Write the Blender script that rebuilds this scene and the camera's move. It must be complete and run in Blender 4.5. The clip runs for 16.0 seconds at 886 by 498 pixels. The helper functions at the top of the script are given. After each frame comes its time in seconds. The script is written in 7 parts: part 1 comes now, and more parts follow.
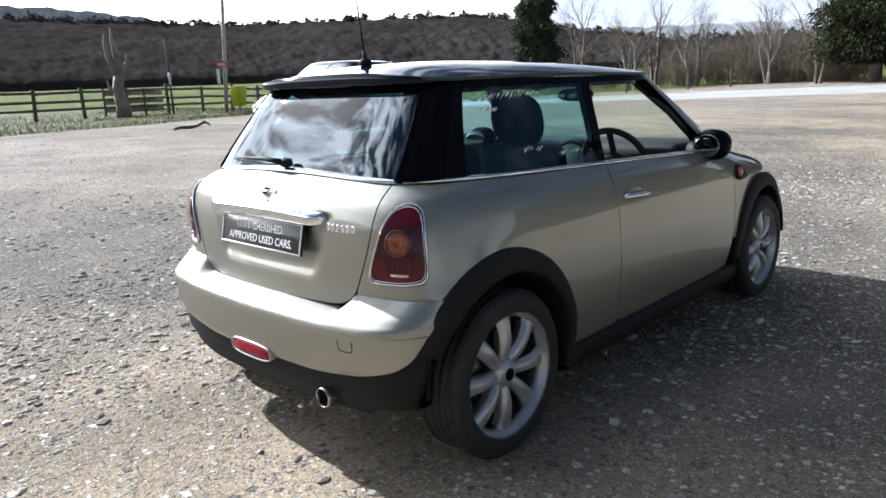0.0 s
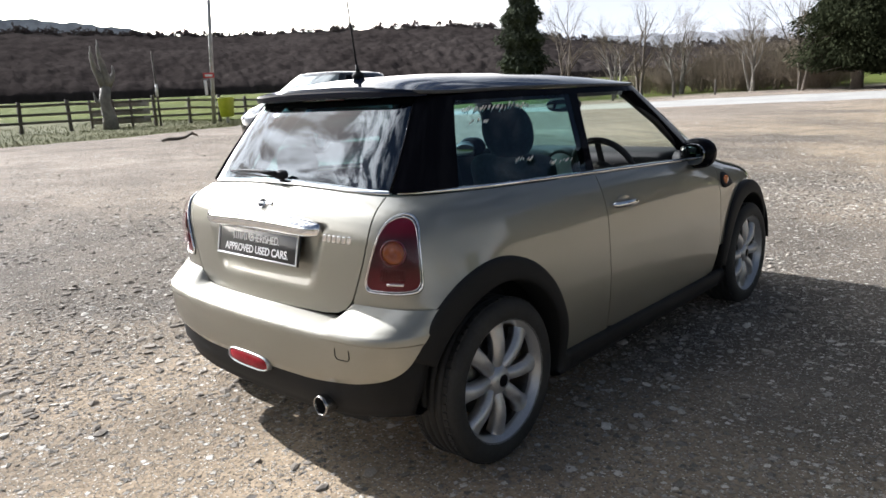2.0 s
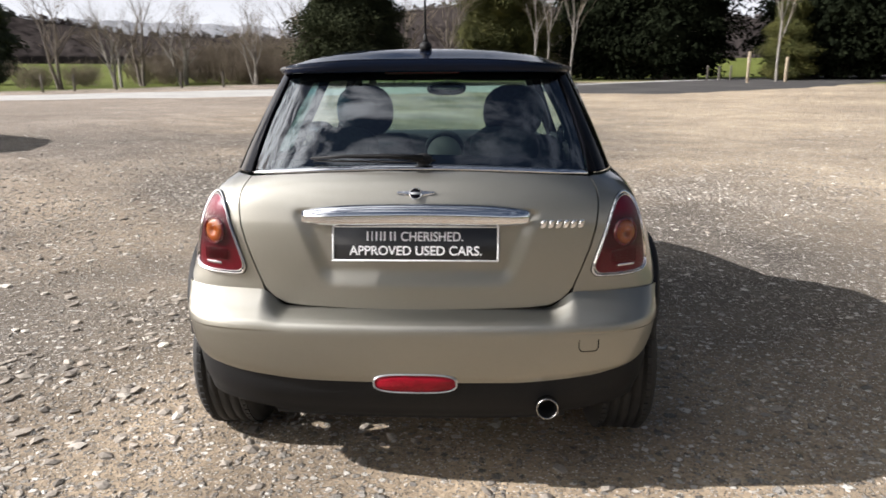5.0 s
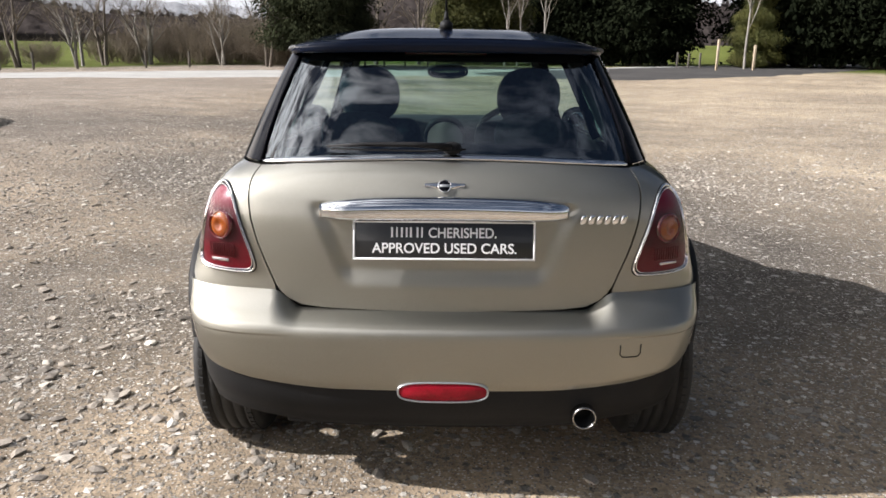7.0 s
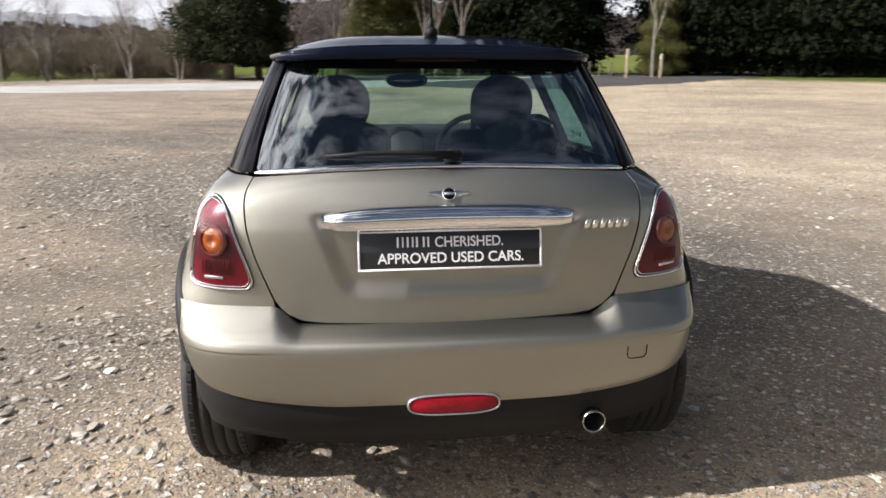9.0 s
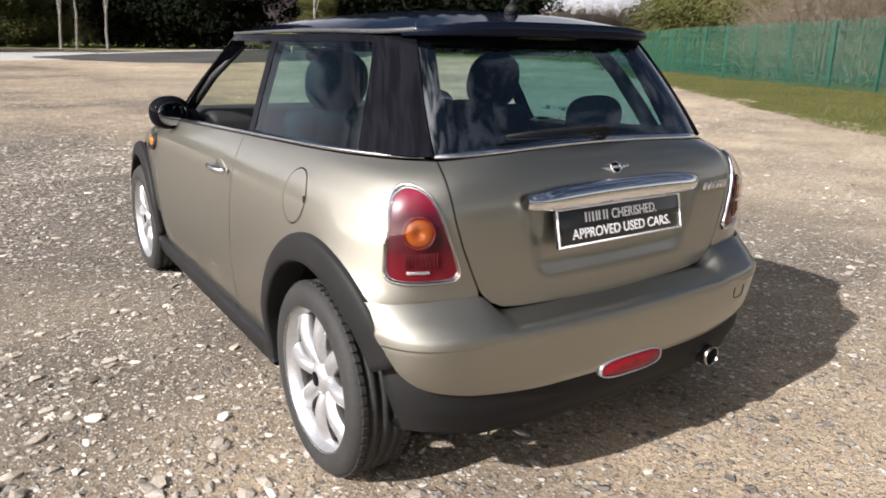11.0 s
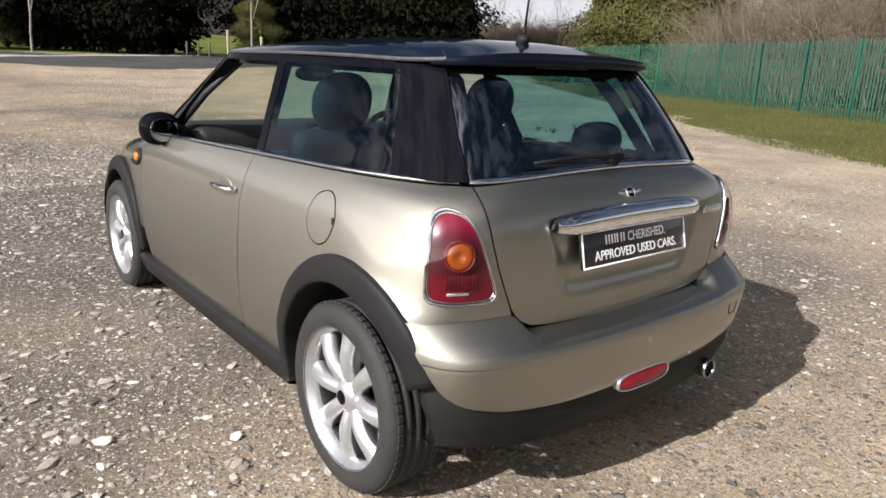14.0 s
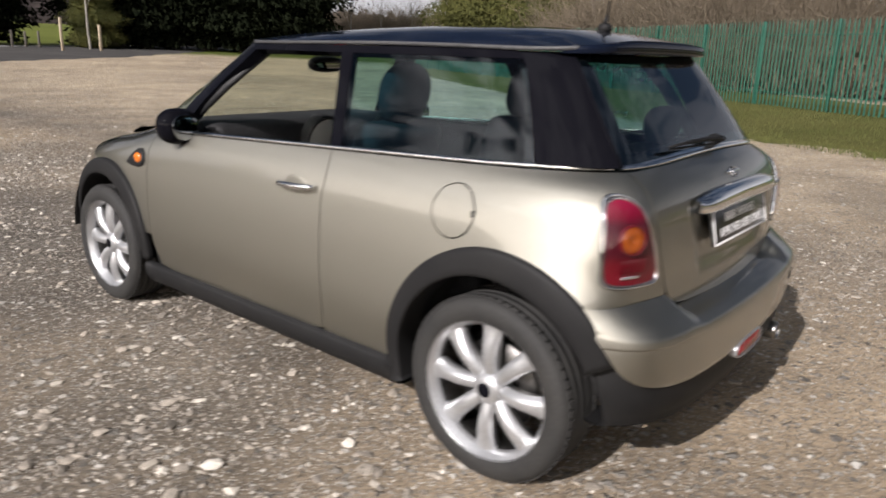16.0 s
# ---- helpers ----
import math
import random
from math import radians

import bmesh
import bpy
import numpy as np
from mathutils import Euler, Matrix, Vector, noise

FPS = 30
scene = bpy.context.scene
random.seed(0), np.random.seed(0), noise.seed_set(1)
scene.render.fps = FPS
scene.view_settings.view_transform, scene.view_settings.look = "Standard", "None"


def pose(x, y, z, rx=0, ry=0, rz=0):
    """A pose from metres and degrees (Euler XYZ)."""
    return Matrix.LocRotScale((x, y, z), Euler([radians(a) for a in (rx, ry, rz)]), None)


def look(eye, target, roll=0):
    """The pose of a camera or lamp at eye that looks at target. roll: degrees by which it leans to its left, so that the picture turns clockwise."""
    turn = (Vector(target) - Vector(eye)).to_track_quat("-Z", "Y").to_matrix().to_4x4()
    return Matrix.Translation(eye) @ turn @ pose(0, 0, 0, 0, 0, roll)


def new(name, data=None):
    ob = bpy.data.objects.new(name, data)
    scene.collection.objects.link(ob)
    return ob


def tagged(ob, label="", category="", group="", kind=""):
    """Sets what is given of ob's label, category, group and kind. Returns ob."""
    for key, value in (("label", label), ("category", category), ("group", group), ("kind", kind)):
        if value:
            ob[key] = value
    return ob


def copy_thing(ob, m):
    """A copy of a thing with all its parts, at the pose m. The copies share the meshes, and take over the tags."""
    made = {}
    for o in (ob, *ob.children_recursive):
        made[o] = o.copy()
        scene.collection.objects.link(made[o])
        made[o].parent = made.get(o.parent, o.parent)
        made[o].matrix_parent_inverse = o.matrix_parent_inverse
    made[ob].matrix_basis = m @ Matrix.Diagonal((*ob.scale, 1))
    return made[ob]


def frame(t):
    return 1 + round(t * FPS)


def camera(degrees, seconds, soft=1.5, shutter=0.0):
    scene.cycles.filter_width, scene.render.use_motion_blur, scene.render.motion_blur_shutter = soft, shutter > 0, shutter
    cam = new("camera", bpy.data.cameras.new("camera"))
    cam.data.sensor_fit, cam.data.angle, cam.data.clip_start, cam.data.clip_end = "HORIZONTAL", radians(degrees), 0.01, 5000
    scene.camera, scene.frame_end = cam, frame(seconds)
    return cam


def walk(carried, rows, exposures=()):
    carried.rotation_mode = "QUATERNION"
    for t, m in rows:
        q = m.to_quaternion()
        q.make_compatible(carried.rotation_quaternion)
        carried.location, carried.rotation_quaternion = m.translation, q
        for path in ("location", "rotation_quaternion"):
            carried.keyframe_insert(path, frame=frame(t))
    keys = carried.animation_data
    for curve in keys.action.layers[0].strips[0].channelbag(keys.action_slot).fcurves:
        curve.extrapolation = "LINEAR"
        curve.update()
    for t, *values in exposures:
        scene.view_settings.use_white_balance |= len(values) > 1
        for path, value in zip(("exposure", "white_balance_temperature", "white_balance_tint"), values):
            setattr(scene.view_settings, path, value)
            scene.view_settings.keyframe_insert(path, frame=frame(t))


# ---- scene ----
cam = camera(63.87, 16.0, soft=1.6, shutter=0.5)


def aimed(x, y, z, yaw, pitch, roll):
    """A camera pose: yaw from straight ahead (+y) to the left, pitch upwards, roll to its left, in degrees."""
    a, b = radians(yaw), radians(pitch)
    eye = Vector((x, y, z))
    return look(eye, eye + Vector((-math.sin(a) * math.cos(b), math.cos(a) * math.cos(b), math.sin(b))), roll)


PATH = [
    (0.0, 2.298, -3.217, 1.324, 43.61, -12.85, -2.33),
    (0.5, 2.306, -3.222, 1.327, 43.36, -12.65, -2.25),
    (1.0, 2.312, -3.233, 1.329, 43.22, -12.39, -3.04),
    (1.5, 2.321, -3.243, 1.335, 42.87, -12.29, -3.07),
    (2.0, 2.318, -3.265, 1.337, 42.65, -12.17, -2.71),
    (2.5, 2.224, -3.369, 1.341, 39.68, -12.66, -1.70),
    (3.0, 1.858, -3.624, 1.345, 32.78, -12.60, -2.17),
    (3.2, 1.709, -3.711, 1.349, 30.55, -13.05, -1.91),
    (5.3, 0.048, -3.955, 1.328, 1.01, -14.06, 0.17),
    (5.5, 0.008, -3.904, 1.324, 1.17, -14.53, 0.90),
    (6.0, 0.011, -3.783, 1.326, 0.58, -14.69, 1.23),
    (6.5, 0.002, -3.771, 1.328, 0.14, -15.39, 0.76),
    (7.0, -0.001, -3.773, 1.328, 0.07, -15.10, 0.52),
    (7.5, -0.004, -3.772, 1.329, 0.32, -14.94, 0.29),
    (8.0, 0.002, -3.770, 1.330, 0.19, -14.59, -0.11),
    (8.2, 0.002, -3.768, 1.328, 0.17, -14.65, -0.27),
    (10.3, -1.207, -3.487, 1.301, -27.14, -14.26, 0.04),
    (10.5, -1.358, -3.423, 1.320, -29.72, -15.66, -0.04),
    (11.0, -1.603, -3.229, 1.312, -33.69, -15.97, 0.96),
    (11.5, -1.793, -3.120, 1.348, -37.67, -14.51, 1.94),
    (12.0, -1.856, -3.099, 1.354, -38.49, -15.42, 2.35),
    (12.5, -1.859, -3.111, 1.358, -38.98, -15.12, 2.67),
    (13.0, -1.863, -3.120, 1.356, -39.08, -15.07, 2.75),
    (13.5, -1.862, -3.122, 1.356, -39.04, -15.12, 2.77),
    (14.0, -1.865, -3.119, 1.358, -39.00, -15.02, 2.34),
    (14.5, -1.862, -3.116, 1.358, -39.14, -15.18, 1.73),
    (15.0, -1.897, -3.079, 1.353, -40.85, -15.80, 2.65),
    (15.5, -2.125, -2.895, 1.368, -46.85, -15.44, 1.87),
    (16.0, -2.479, -2.518, 1.336, -50.64, -15.60, 1.73),
]
EXPOSURE = [(0.0, 1.10, 5450, 10), (0.8, 1.10, 5650, 11), (2.2, 1.06, 5900, 12), (3.2, 0.98, 6200, 14), (5.5, 0.88, 6150, 14), (8.2, 0.88, 6150, 14), (10.5, 0.91, 6250, 15), (12.0, 0.64, 6200, 15), (14.6, 0.65, 6200, 15), (16.0, 0.29, 6300, 16)]
walk(cam, [(row[0], aimed(*row[1:])) for row in PATH], exposures=EXPOSURE)

# ---- sky and sun ----
SUN = Vector((-1.53, -0.14, 1.0)).normalized()
world = bpy.data.worlds.new("world")
scene.world = world
world.use_nodes = True
wn, wl = world.node_tree.nodes, world.node_tree.links
wn.clear()
w_out = wn.new("ShaderNodeOutputWorld")
w_bg = wn.new("ShaderNodeBackground")
w_sky = wn.new("ShaderNodeTexSky")
w_sky.sky_type = "NISHITA"
w_sky.sun_disc = False
w_sky.sun_elevation = math.asin(SUN.z)
w_sky.sun_rotation = math.atan2(SUN.x, SUN.y)
w_sky.air_density, w_sky.dust_density, w_sky.ozone_density = 1.0, 2.0, 1.0
w_co = wn.new("ShaderNodeTexCoord")
w_sep = wn.new("ShaderNodeSeparateXYZ")
w_up = wn.new("ShaderNodeMath")
w_up.operation = "ADD"
w_up.inputs[1].default_value = 0.12
w_div = wn.new("ShaderNodeVectorMath")
w_div.operation = "DIVIDE"
w_comb = wn.new("ShaderNodeCombineXYZ")
w_noise = wn.new("ShaderNodeTexNoise")
w_noise.inputs["Scale"].default_value = 4.2
w_noise.inputs["Detail"].default_value = 9.0
w_noise.inputs["Roughness"].default_value = 0.58
w_noise.inputs["Distortion"].default_value = 0.5
w_ramp = wn.new("ShaderNodeValToRGB")
w_ramp.color_ramp.elements[0].position = 0.44
w_ramp.color_ramp.elements[0].color = (0, 0, 0, 1)
w_ramp.color_ramp.elements[1].position = 0.575
w_ramp.color_ramp.elements[1].color = (1, 1, 1, 1)
w_mix = wn.new("ShaderNodeMix")
w_mix.data_type = "RGBA"
# clouds shine brighter towards the sun, and lie thicker near the horizon
w_dot = wn.new("ShaderNodeVectorMath")
w_dot.operation = "DOT_PRODUCT"
w_dot.inputs[1].default_value = SUN
w_glow = wn.new("ShaderNodeMapRange")
w_glow.inputs[1].default_value, w_glow.inputs[2].default_value = 0.45, 1.0
w_glow.inputs[3].default_value, w_glow.inputs[4].default_value = 0.0, 1.0
w_cloud = wn.new("ShaderNodeMix")
w_cloud.data_type = "RGBA"
w_cloud.inputs[6].default_value = (3.18, 3.60, 4.27, 1)
w_cloud.inputs[7].default_value = (43.9, 43.5, 41.4, 1)
w_low = wn.new("ShaderNodeMapRange")
w_low.inputs[1].default_value, w_low.inputs[2].default_value = 0.05, 0.36
w_low.inputs[3].default_value, w_low.inputs[4].default_value = 0.40, -0.03
w_sum = wn.new("ShaderNodeMath")
w_sum.operation = "ADD"
wl.new(w_co.outputs["Generated"], w_dot.inputs[0])
wl.new(w_dot.outputs["Value"], w_glow.inputs[0])
wl.new(w_glow.outputs[0], w_cloud.inputs[0])
# pale near the horizon, greyer overhead
w_high = wn.new("ShaderNodeMapRange")
w_high.inputs[1].default_value, w_high.inputs[2].default_value = 0.05, 0.32
w_tone = wn.new("ShaderNodeMix")
w_tone.data_type = "RGBA"
w_tone.inputs[6].default_value = (3.5, 3.1, 2.6, 1)
w_tone.inputs[7].default_value = (0.78, 0.78, 0.78, 1)
w_scale = wn.new("ShaderNodeVectorMath")
w_scale.operation = "MULTIPLY"
wl.new(w_sep.outputs["Z"], w_high.inputs[0])
wl.new(w_high.outputs[0], w_tone.inputs[0])
wl.new(w_cloud.outputs[2], w_scale.inputs[0])
wl.new(w_tone.outputs[2], w_scale.inputs[1])
wl.new(w_scale.outputs[0], w_mix.inputs[7])
wl.new(w_co.outputs["Generated"], w_sep.inputs[0])
wl.new(w_sep.outputs["Z"], w_up.inputs[0])
wl.new(w_up.outputs[0], w_comb.inputs[0])
wl.new(w_up.outputs[0], w_comb.inputs[1])
w_comb.inputs[2].default_value = 1.0
wl.new(w_co.outputs["Generated"], w_div.inputs[0])
wl.new(w_comb.outputs[0], w_div.inputs[1])
w_off = wn.new("ShaderNodeVectorMath")
w_off.operation = "ADD"
w_off.inputs[1].default_value = (3.7, 1.9, 0.0)
wl.new(w_div.outputs[0], w_off.inputs[0])
wl.new(w_off.outputs[0], w_noise.inputs["Vector"])
wl.new(w_sep.outputs["Z"], w_low.inputs[0])
wl.new(w_noise.outputs["Fac"], w_sum.inputs[0])
wl.new(w_low.outputs[0], w_sum.inputs[1])
w_near = wn.new("ShaderNodeMath")
w_near.operation = "MULTIPLY_ADD"
w_near.inputs[1].default_value = 0.055
wl.new(w_glow.outputs[0], w_near.inputs[0])
wl.new(w_sum.outputs[0], w_near.inputs[2])
wl.new(w_near.outputs[0], w_ramp.inputs[0])
wl.new(w_ramp.outputs[0], w_mix.inputs[0])
w_dim = wn.new("ShaderNodeVectorMath")
w_dim.operation = "SCALE"
w_dim.inputs["Scale"].default_value = 0.418
wl.new(w_sky.outputs[0], w_dim.inputs[0])
wl.new(w_dim.outputs[0], w_mix.inputs[6])
wl.new(w_mix.outputs[2], w_bg.inputs[0])
w_bg.inputs[1].default_value = 0.050
wl.new(w_bg.outputs[0], w_out.inputs[0])

sun_lamp = bpy.data.lights.new("sun", "SUN")
sun_lamp.energy = 4.8
sun_lamp.angle = radians(0.55)
sun_lamp.color = (1.0, 0.955, 0.89)
sun = new("sun", sun_lamp)
sun.matrix_world = look(SUN * 50, (0, 0, 0))


# ---- materials ----
def material(name, color, rough=0.5, metal=0.0, coat=0.0, spec=0.5):
    m = bpy.data.materials.new(name)
    m.use_nodes = True
    b = m.node_tree.nodes["Principled BSDF"]
    b.inputs["Base Color"].default_value = (*color, 1)
    b.inputs["Roughness"].default_value = rough
    b.inputs["Metallic"].default_value = metal
    b.inputs["Coat Weight"].default_value = coat
    b.inputs["Coat Roughness"].default_value = 0.03
    b.inputs["Specular IOR Level"].default_value = spec
    return m


def noise_node(m, scale, detail=4.0, rough=0.55, coord="Object"):
    n, l = m.node_tree.nodes, m.node_tree.links
    c = n.new("ShaderNodeTexCoord")
    t = n.new("ShaderNodeTexNoise")
    t.inputs["Scale"].default_value = scale
    t.inputs["Detail"].default_value = detail
    t.inputs["Roughness"].default_value = rough
    l.new(c.outputs[coord], t.inputs["Vector"])
    return t


def ramp_node(m, source, stops):
    n, l = m.node_tree.nodes, m.node_tree.links
    r = n.new("ShaderNodeValToRGB")
    els = r.color_ramp.elements
    while len(els) < len(stops):
        els.new(0.5)
    for e, (p, c) in zip(els, stops):
        e.position, e.color = p, (*c, 1)
    l.new(source, r.inputs[0])
    return r


def mix_node(m, fac, a, b, kind="MIX"):
    n, l = m.node_tree.nodes, m.node_tree.links
    x = n.new("ShaderNodeMix")
    x.data_type = "RGBA"
    x.blend_type = kind
    for value, k in ((fac, 0), (a, 6), (b, 7)):
        if isinstance(value, (int, float)):
            x.inputs[k].default_value = value
        elif isinstance(value, tuple):
            x.inputs[k].default_value = (*value, 1)
        else:
            l.new(value, x.inputs[k])
    return x.outputs[2]


def bump_node(m, height, strength, distance, below=None):
    n, l = m.node_tree.nodes, m.node_tree.links
    b = n.new("ShaderNodeBump")
    b.inputs["Strength"].default_value = strength
    b.inputs["Distance"].default_value = distance
    l.new(height, b.inputs["Height"])
    if below is not None:
        l.new(below, b.inputs["Normal"])
    l.new(b.outputs[0], m.node_tree.nodes["Principled BSDF"].inputs["Normal"])
    return b.outputs[0]


def varied(m, low, high, scale, fine=None, bump=0.0, dist=0.01, coord="Object"):
    """Two-scale colour variation between two colours, with relief."""
    b = m.node_tree.nodes["Principled BSDF"]
    l = m.node_tree.links
    t1 = noise_node(m, scale, 5, 0.6, coord)
    t2 = noise_node(m, fine or scale * 9, 4, 0.6, coord)
    r1 = ramp_node(m, t1.outputs["Fac"], [(0.3, low), (0.7, high)])
    r2 = ramp_node(m, t2.outputs["Fac"], [(0.3, (0.72, 0.72, 0.72)), (0.7, (1.2, 1.2, 1.2))])
    l.new(mix_node(m, 1.0, r1.outputs[0], r2.outputs[0], "MULTIPLY"), b.inputs["Base Color"])
    if bump:
        bump_node(m, t2.outputs["Fac"], bump, dist)
    return m


PAINT = material("champagne_metallic_paint", (0.34, 0.325, 0.28), 0.36, 0.94, 1.0)
PAINT.node_tree.nodes["Principled BSDF"].inputs["Coat Roughness"].default_value = 0.045
t = noise_node(PAINT, 900, 2)
r = ramp_node(PAINT, t.outputs["Fac"], [(0.35, (0.290, 0.279, 0.240)), (0.7, (0.382, 0.368, 0.317))])
PAINT.node_tree.links.new(r.outputs[0], PAINT.node_tree.nodes["Principled BSDF"].inputs["Base Color"])
t = noise_node(PAINT, 3.0, 5)
r = ramp_node(PAINT, t.outputs["Fac"], [(0.3, (0.35, 0.35, 0.35)), (0.75, (0.39, 0.39, 0.39))])
PAINT.node_tree.links.new(r.outputs[0], PAINT.node_tree.nodes["Principled BSDF"].inputs["Roughness"])

flakes = PAINT.node_tree.nodes.new("ShaderNodeBsdfGlossy")
flakes.distribution = "BECKMANN"
flakes.inputs["Roughness"].default_value = 0.66
blend = PAINT.node_tree.nodes.new("ShaderNodeMixShader")
blend.inputs[0].default_value = 0.50
s = PAINT.node_tree.nodes["Principled BSDF"]
PAINT.node_tree.links.new(s.inputs["Base Color"].links[0].from_socket, flakes.inputs["Color"])
PAINT.node_tree.links.new(s.outputs[0], blend.inputs[1])
PAINT.node_tree.links.new(flakes.outputs[0], blend.inputs[2])
# lacquer over the flakes
lacquer = PAINT.node_tree.nodes.new("ShaderNodeBsdfGlossy")
lacquer.inputs["Roughness"].default_value = 0.03
sheen = PAINT.node_tree.nodes.new("ShaderNodeFresnel")
sheen.inputs["IOR"].default_value = 1.4
over = PAINT.node_tree.nodes.new("ShaderNodeMixShader")
PAINT.node_tree.links.new(sheen.outputs[0], over.inputs[0])
PAINT.node_tree.links.new(blend.outputs[0], over.inputs[1])
PAINT.node_tree.links.new(lacquer.outputs[0], over.inputs[2])
PAINT.node_tree.links.new(over.outputs[0], PAINT.node_tree.nodes["Material Output"].inputs["Surface"])

GLOSS_BLACK = material("gloss_black_paint", (0.005, 0.005, 0.007), 0.05, spec=0.18)
ROOF_PAINT = material("black_roof_paint", (0.005, 0.008, 0.018), 0.06)
GLOSS_BLACK.node_tree.nodes["Principled BSDF"].inputs["IOR"].default_value = 1.25
ROOF_PAINT.node_tree.nodes["Principled BSDF"].inputs["IOR"].default_value = 1.27
TRIM = varied(material("black_plastic_trim", (0.03, 0.03, 0.03), 0.62, spec=0.22), (0.0085, 0.0085, 0.0092), (0.0150, 0.0148, 0.0146), 2.5, 260, 0.15, 0.001)
DARK = material("dark_inner_metal", (0.008, 0.008, 0.008), 0.8)
RUBBER = varied(material("tyre_rubber", (0.02, 0.02, 0.02), 0.75), (0.012, 0.012, 0.012), (0.026, 0.025, 0.023), 6, 90, 0.1, 0.001)
CHROME = material("chrome", (0.86, 0.86, 0.87), 0.07, 1.0)
ALLOY = varied(material("silver_alloy", (0.6, 0.6, 0.6), 0.36, 0.68, 0.3), (0.43, 0.435, 0.445), (0.51, 0.515, 0.525), 8, 300)
STEEL = varied(material("brake_steel", (0.2, 0.2, 0.2), 0.4, 1.0), (0.09, 0.086, 0.082), (0.19, 0.185, 0.18), 9)
SEAT = varied(material("black_seat_cloth", (0.014, 0.014, 0.016), 0.85, spec=0.12), (0.020, 0.021, 0.023), (0.032, 0.033, 0.036), 9, 60)
DASH = varied(material("black_dash_plastic", (0.016, 0.016, 0.017), 0.6), (0.014, 0.014, 0.015), (0.022, 0.022, 0.023), 5, 50)
DIAL = material("pale_dial_face", (0.38, 0.38, 0.35), 0.4)
LINING = material("grey_headlining", (0.16, 0.16, 0.155), 0.9)
PLATE_BLACK = material("plate_black", (0.012, 0.012, 0.013), 0.3, 0.0, 0.4)
PLATE_WHITE = material("plate_white", (0.82, 0.82, 0.82), 0.4)
MIRROR = material("mirror_glass", (0.24, 0.25, 0.26), 0.02, 1.0)
RED_PAINT = material("red_car_paint", (0.5, 0.02, 0.015), 0.3, 0.0, 0.8)
BLACK_CAR = material("black_car_paint", (0.022, 0.021, 0.020), 0.24, 0.3, 1.0)


def clear(name, color, rough=0.0, mirror=0.05):
    """Thin tinted pane: tinted see-through light and a mirror-like sheen."""
    m = bpy.data.materials.new(name)
    m.use_nodes = True
    n, l = m.node_tree.nodes, m.node_tree.links
    n.clear()
    o = n.new("ShaderNodeOutputMaterial")
    tr = n.new("ShaderNodeBsdfTransparent")
    tr.inputs[0].default_value = (*color, 1)
    gl = n.new("ShaderNodeBsdfGlossy")
    gl.inputs["Roughness"].default_value = rough
    gl.inputs["Color"].default_value = (0.95, 0.97, 1.0, 1)
    lw = n.new("ShaderNodeLayerWeight")
    lw.inputs["Blend"].default_value = 0.5
    pw = n.new("ShaderNodeMath")
    pw.operation = "POWER"
    pw.inputs[1].default_value = 5.0
    l.new(lw.outputs["Facing"], pw.inputs[0])
    fr = n.new("ShaderNodeMath")
    fr.operation = "MULTIPLY_ADD"
    l.new(pw.outputs[0], fr.inputs[0])
    fr.inputs[1].default_value, fr.inputs[2].default_value = 1 - mirror, mirror
    mx = n.new("ShaderNodeMixShader")
    l.new(fr.outputs[0], mx.inputs[0])
    l.new(tr.outputs[0], mx.inputs[1])
    l.new(gl.outputs[0], mx.inputs[2])
    l.new(mx.outputs[0], o.inputs[0])
    return m


REAR_GLASS = clear("tinted_rear_glass", (0.52, 0.72, 0.70), 0.01, 0.17)
SIDE_GLASS = clear("tinted_side_glass", (0.40, 0.68, 0.74), 0.01, 0.06)
SCREEN_GLASS = clear("windscreen_glass", (0.74, 0.81, 0.72), 0.0)

DEEP_RED = material("dark_red_lens", (0.11, 0.006, 0.010), 0.06, 0.0, 1.0)
AMBER = material("amber_lens", (0.26, 0.060, 0.003), 0.10, 0.0, 1.0)
SIDE_AMBER = material("side_amber_lens", (0.55, 0.14, 0.012), 0.2, 0.0, 0.5)
BRIGHT_RED = varied(material("bright_red_lens", (0.33, 0.012, 0.03), 0.2, 0.0, 0.1, 0.25), (0.20, 0.004, 0.010), (0.36, 0.008, 0.022), 14, 300)
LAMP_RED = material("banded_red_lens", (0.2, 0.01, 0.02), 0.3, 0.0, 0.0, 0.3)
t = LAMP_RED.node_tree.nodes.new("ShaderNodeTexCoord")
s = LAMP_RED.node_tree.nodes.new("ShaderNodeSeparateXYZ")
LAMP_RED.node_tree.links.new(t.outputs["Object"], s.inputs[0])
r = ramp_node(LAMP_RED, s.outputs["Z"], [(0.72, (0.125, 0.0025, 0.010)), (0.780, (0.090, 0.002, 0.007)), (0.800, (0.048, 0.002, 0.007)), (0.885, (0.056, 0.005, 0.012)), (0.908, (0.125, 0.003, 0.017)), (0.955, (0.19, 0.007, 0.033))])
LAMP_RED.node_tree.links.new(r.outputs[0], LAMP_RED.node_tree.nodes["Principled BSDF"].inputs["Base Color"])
GUTTER = varied(material("dull_gutter_metal", (0.12, 0.12, 0.12), 0.6, 0.0), (0.040, 0.040, 0.042), (0.065, 0.065, 0.066), 5)
PIPE = varied(material("dull_pipe_steel", (0.4, 0.39, 0.38), 0.22, 1.0), (0.30, 0.29, 0.28), (0.48, 0.47, 0.46), 30)
LAMP_COVER = clear("clear_lamp_cover", (0.93, 0.86, 0.87), 0.01, 0.02)
LAMP_CLEAR = material("clear_reflector", (0.7, 0.72, 0.74), 0.15, 0.8, 1.0)

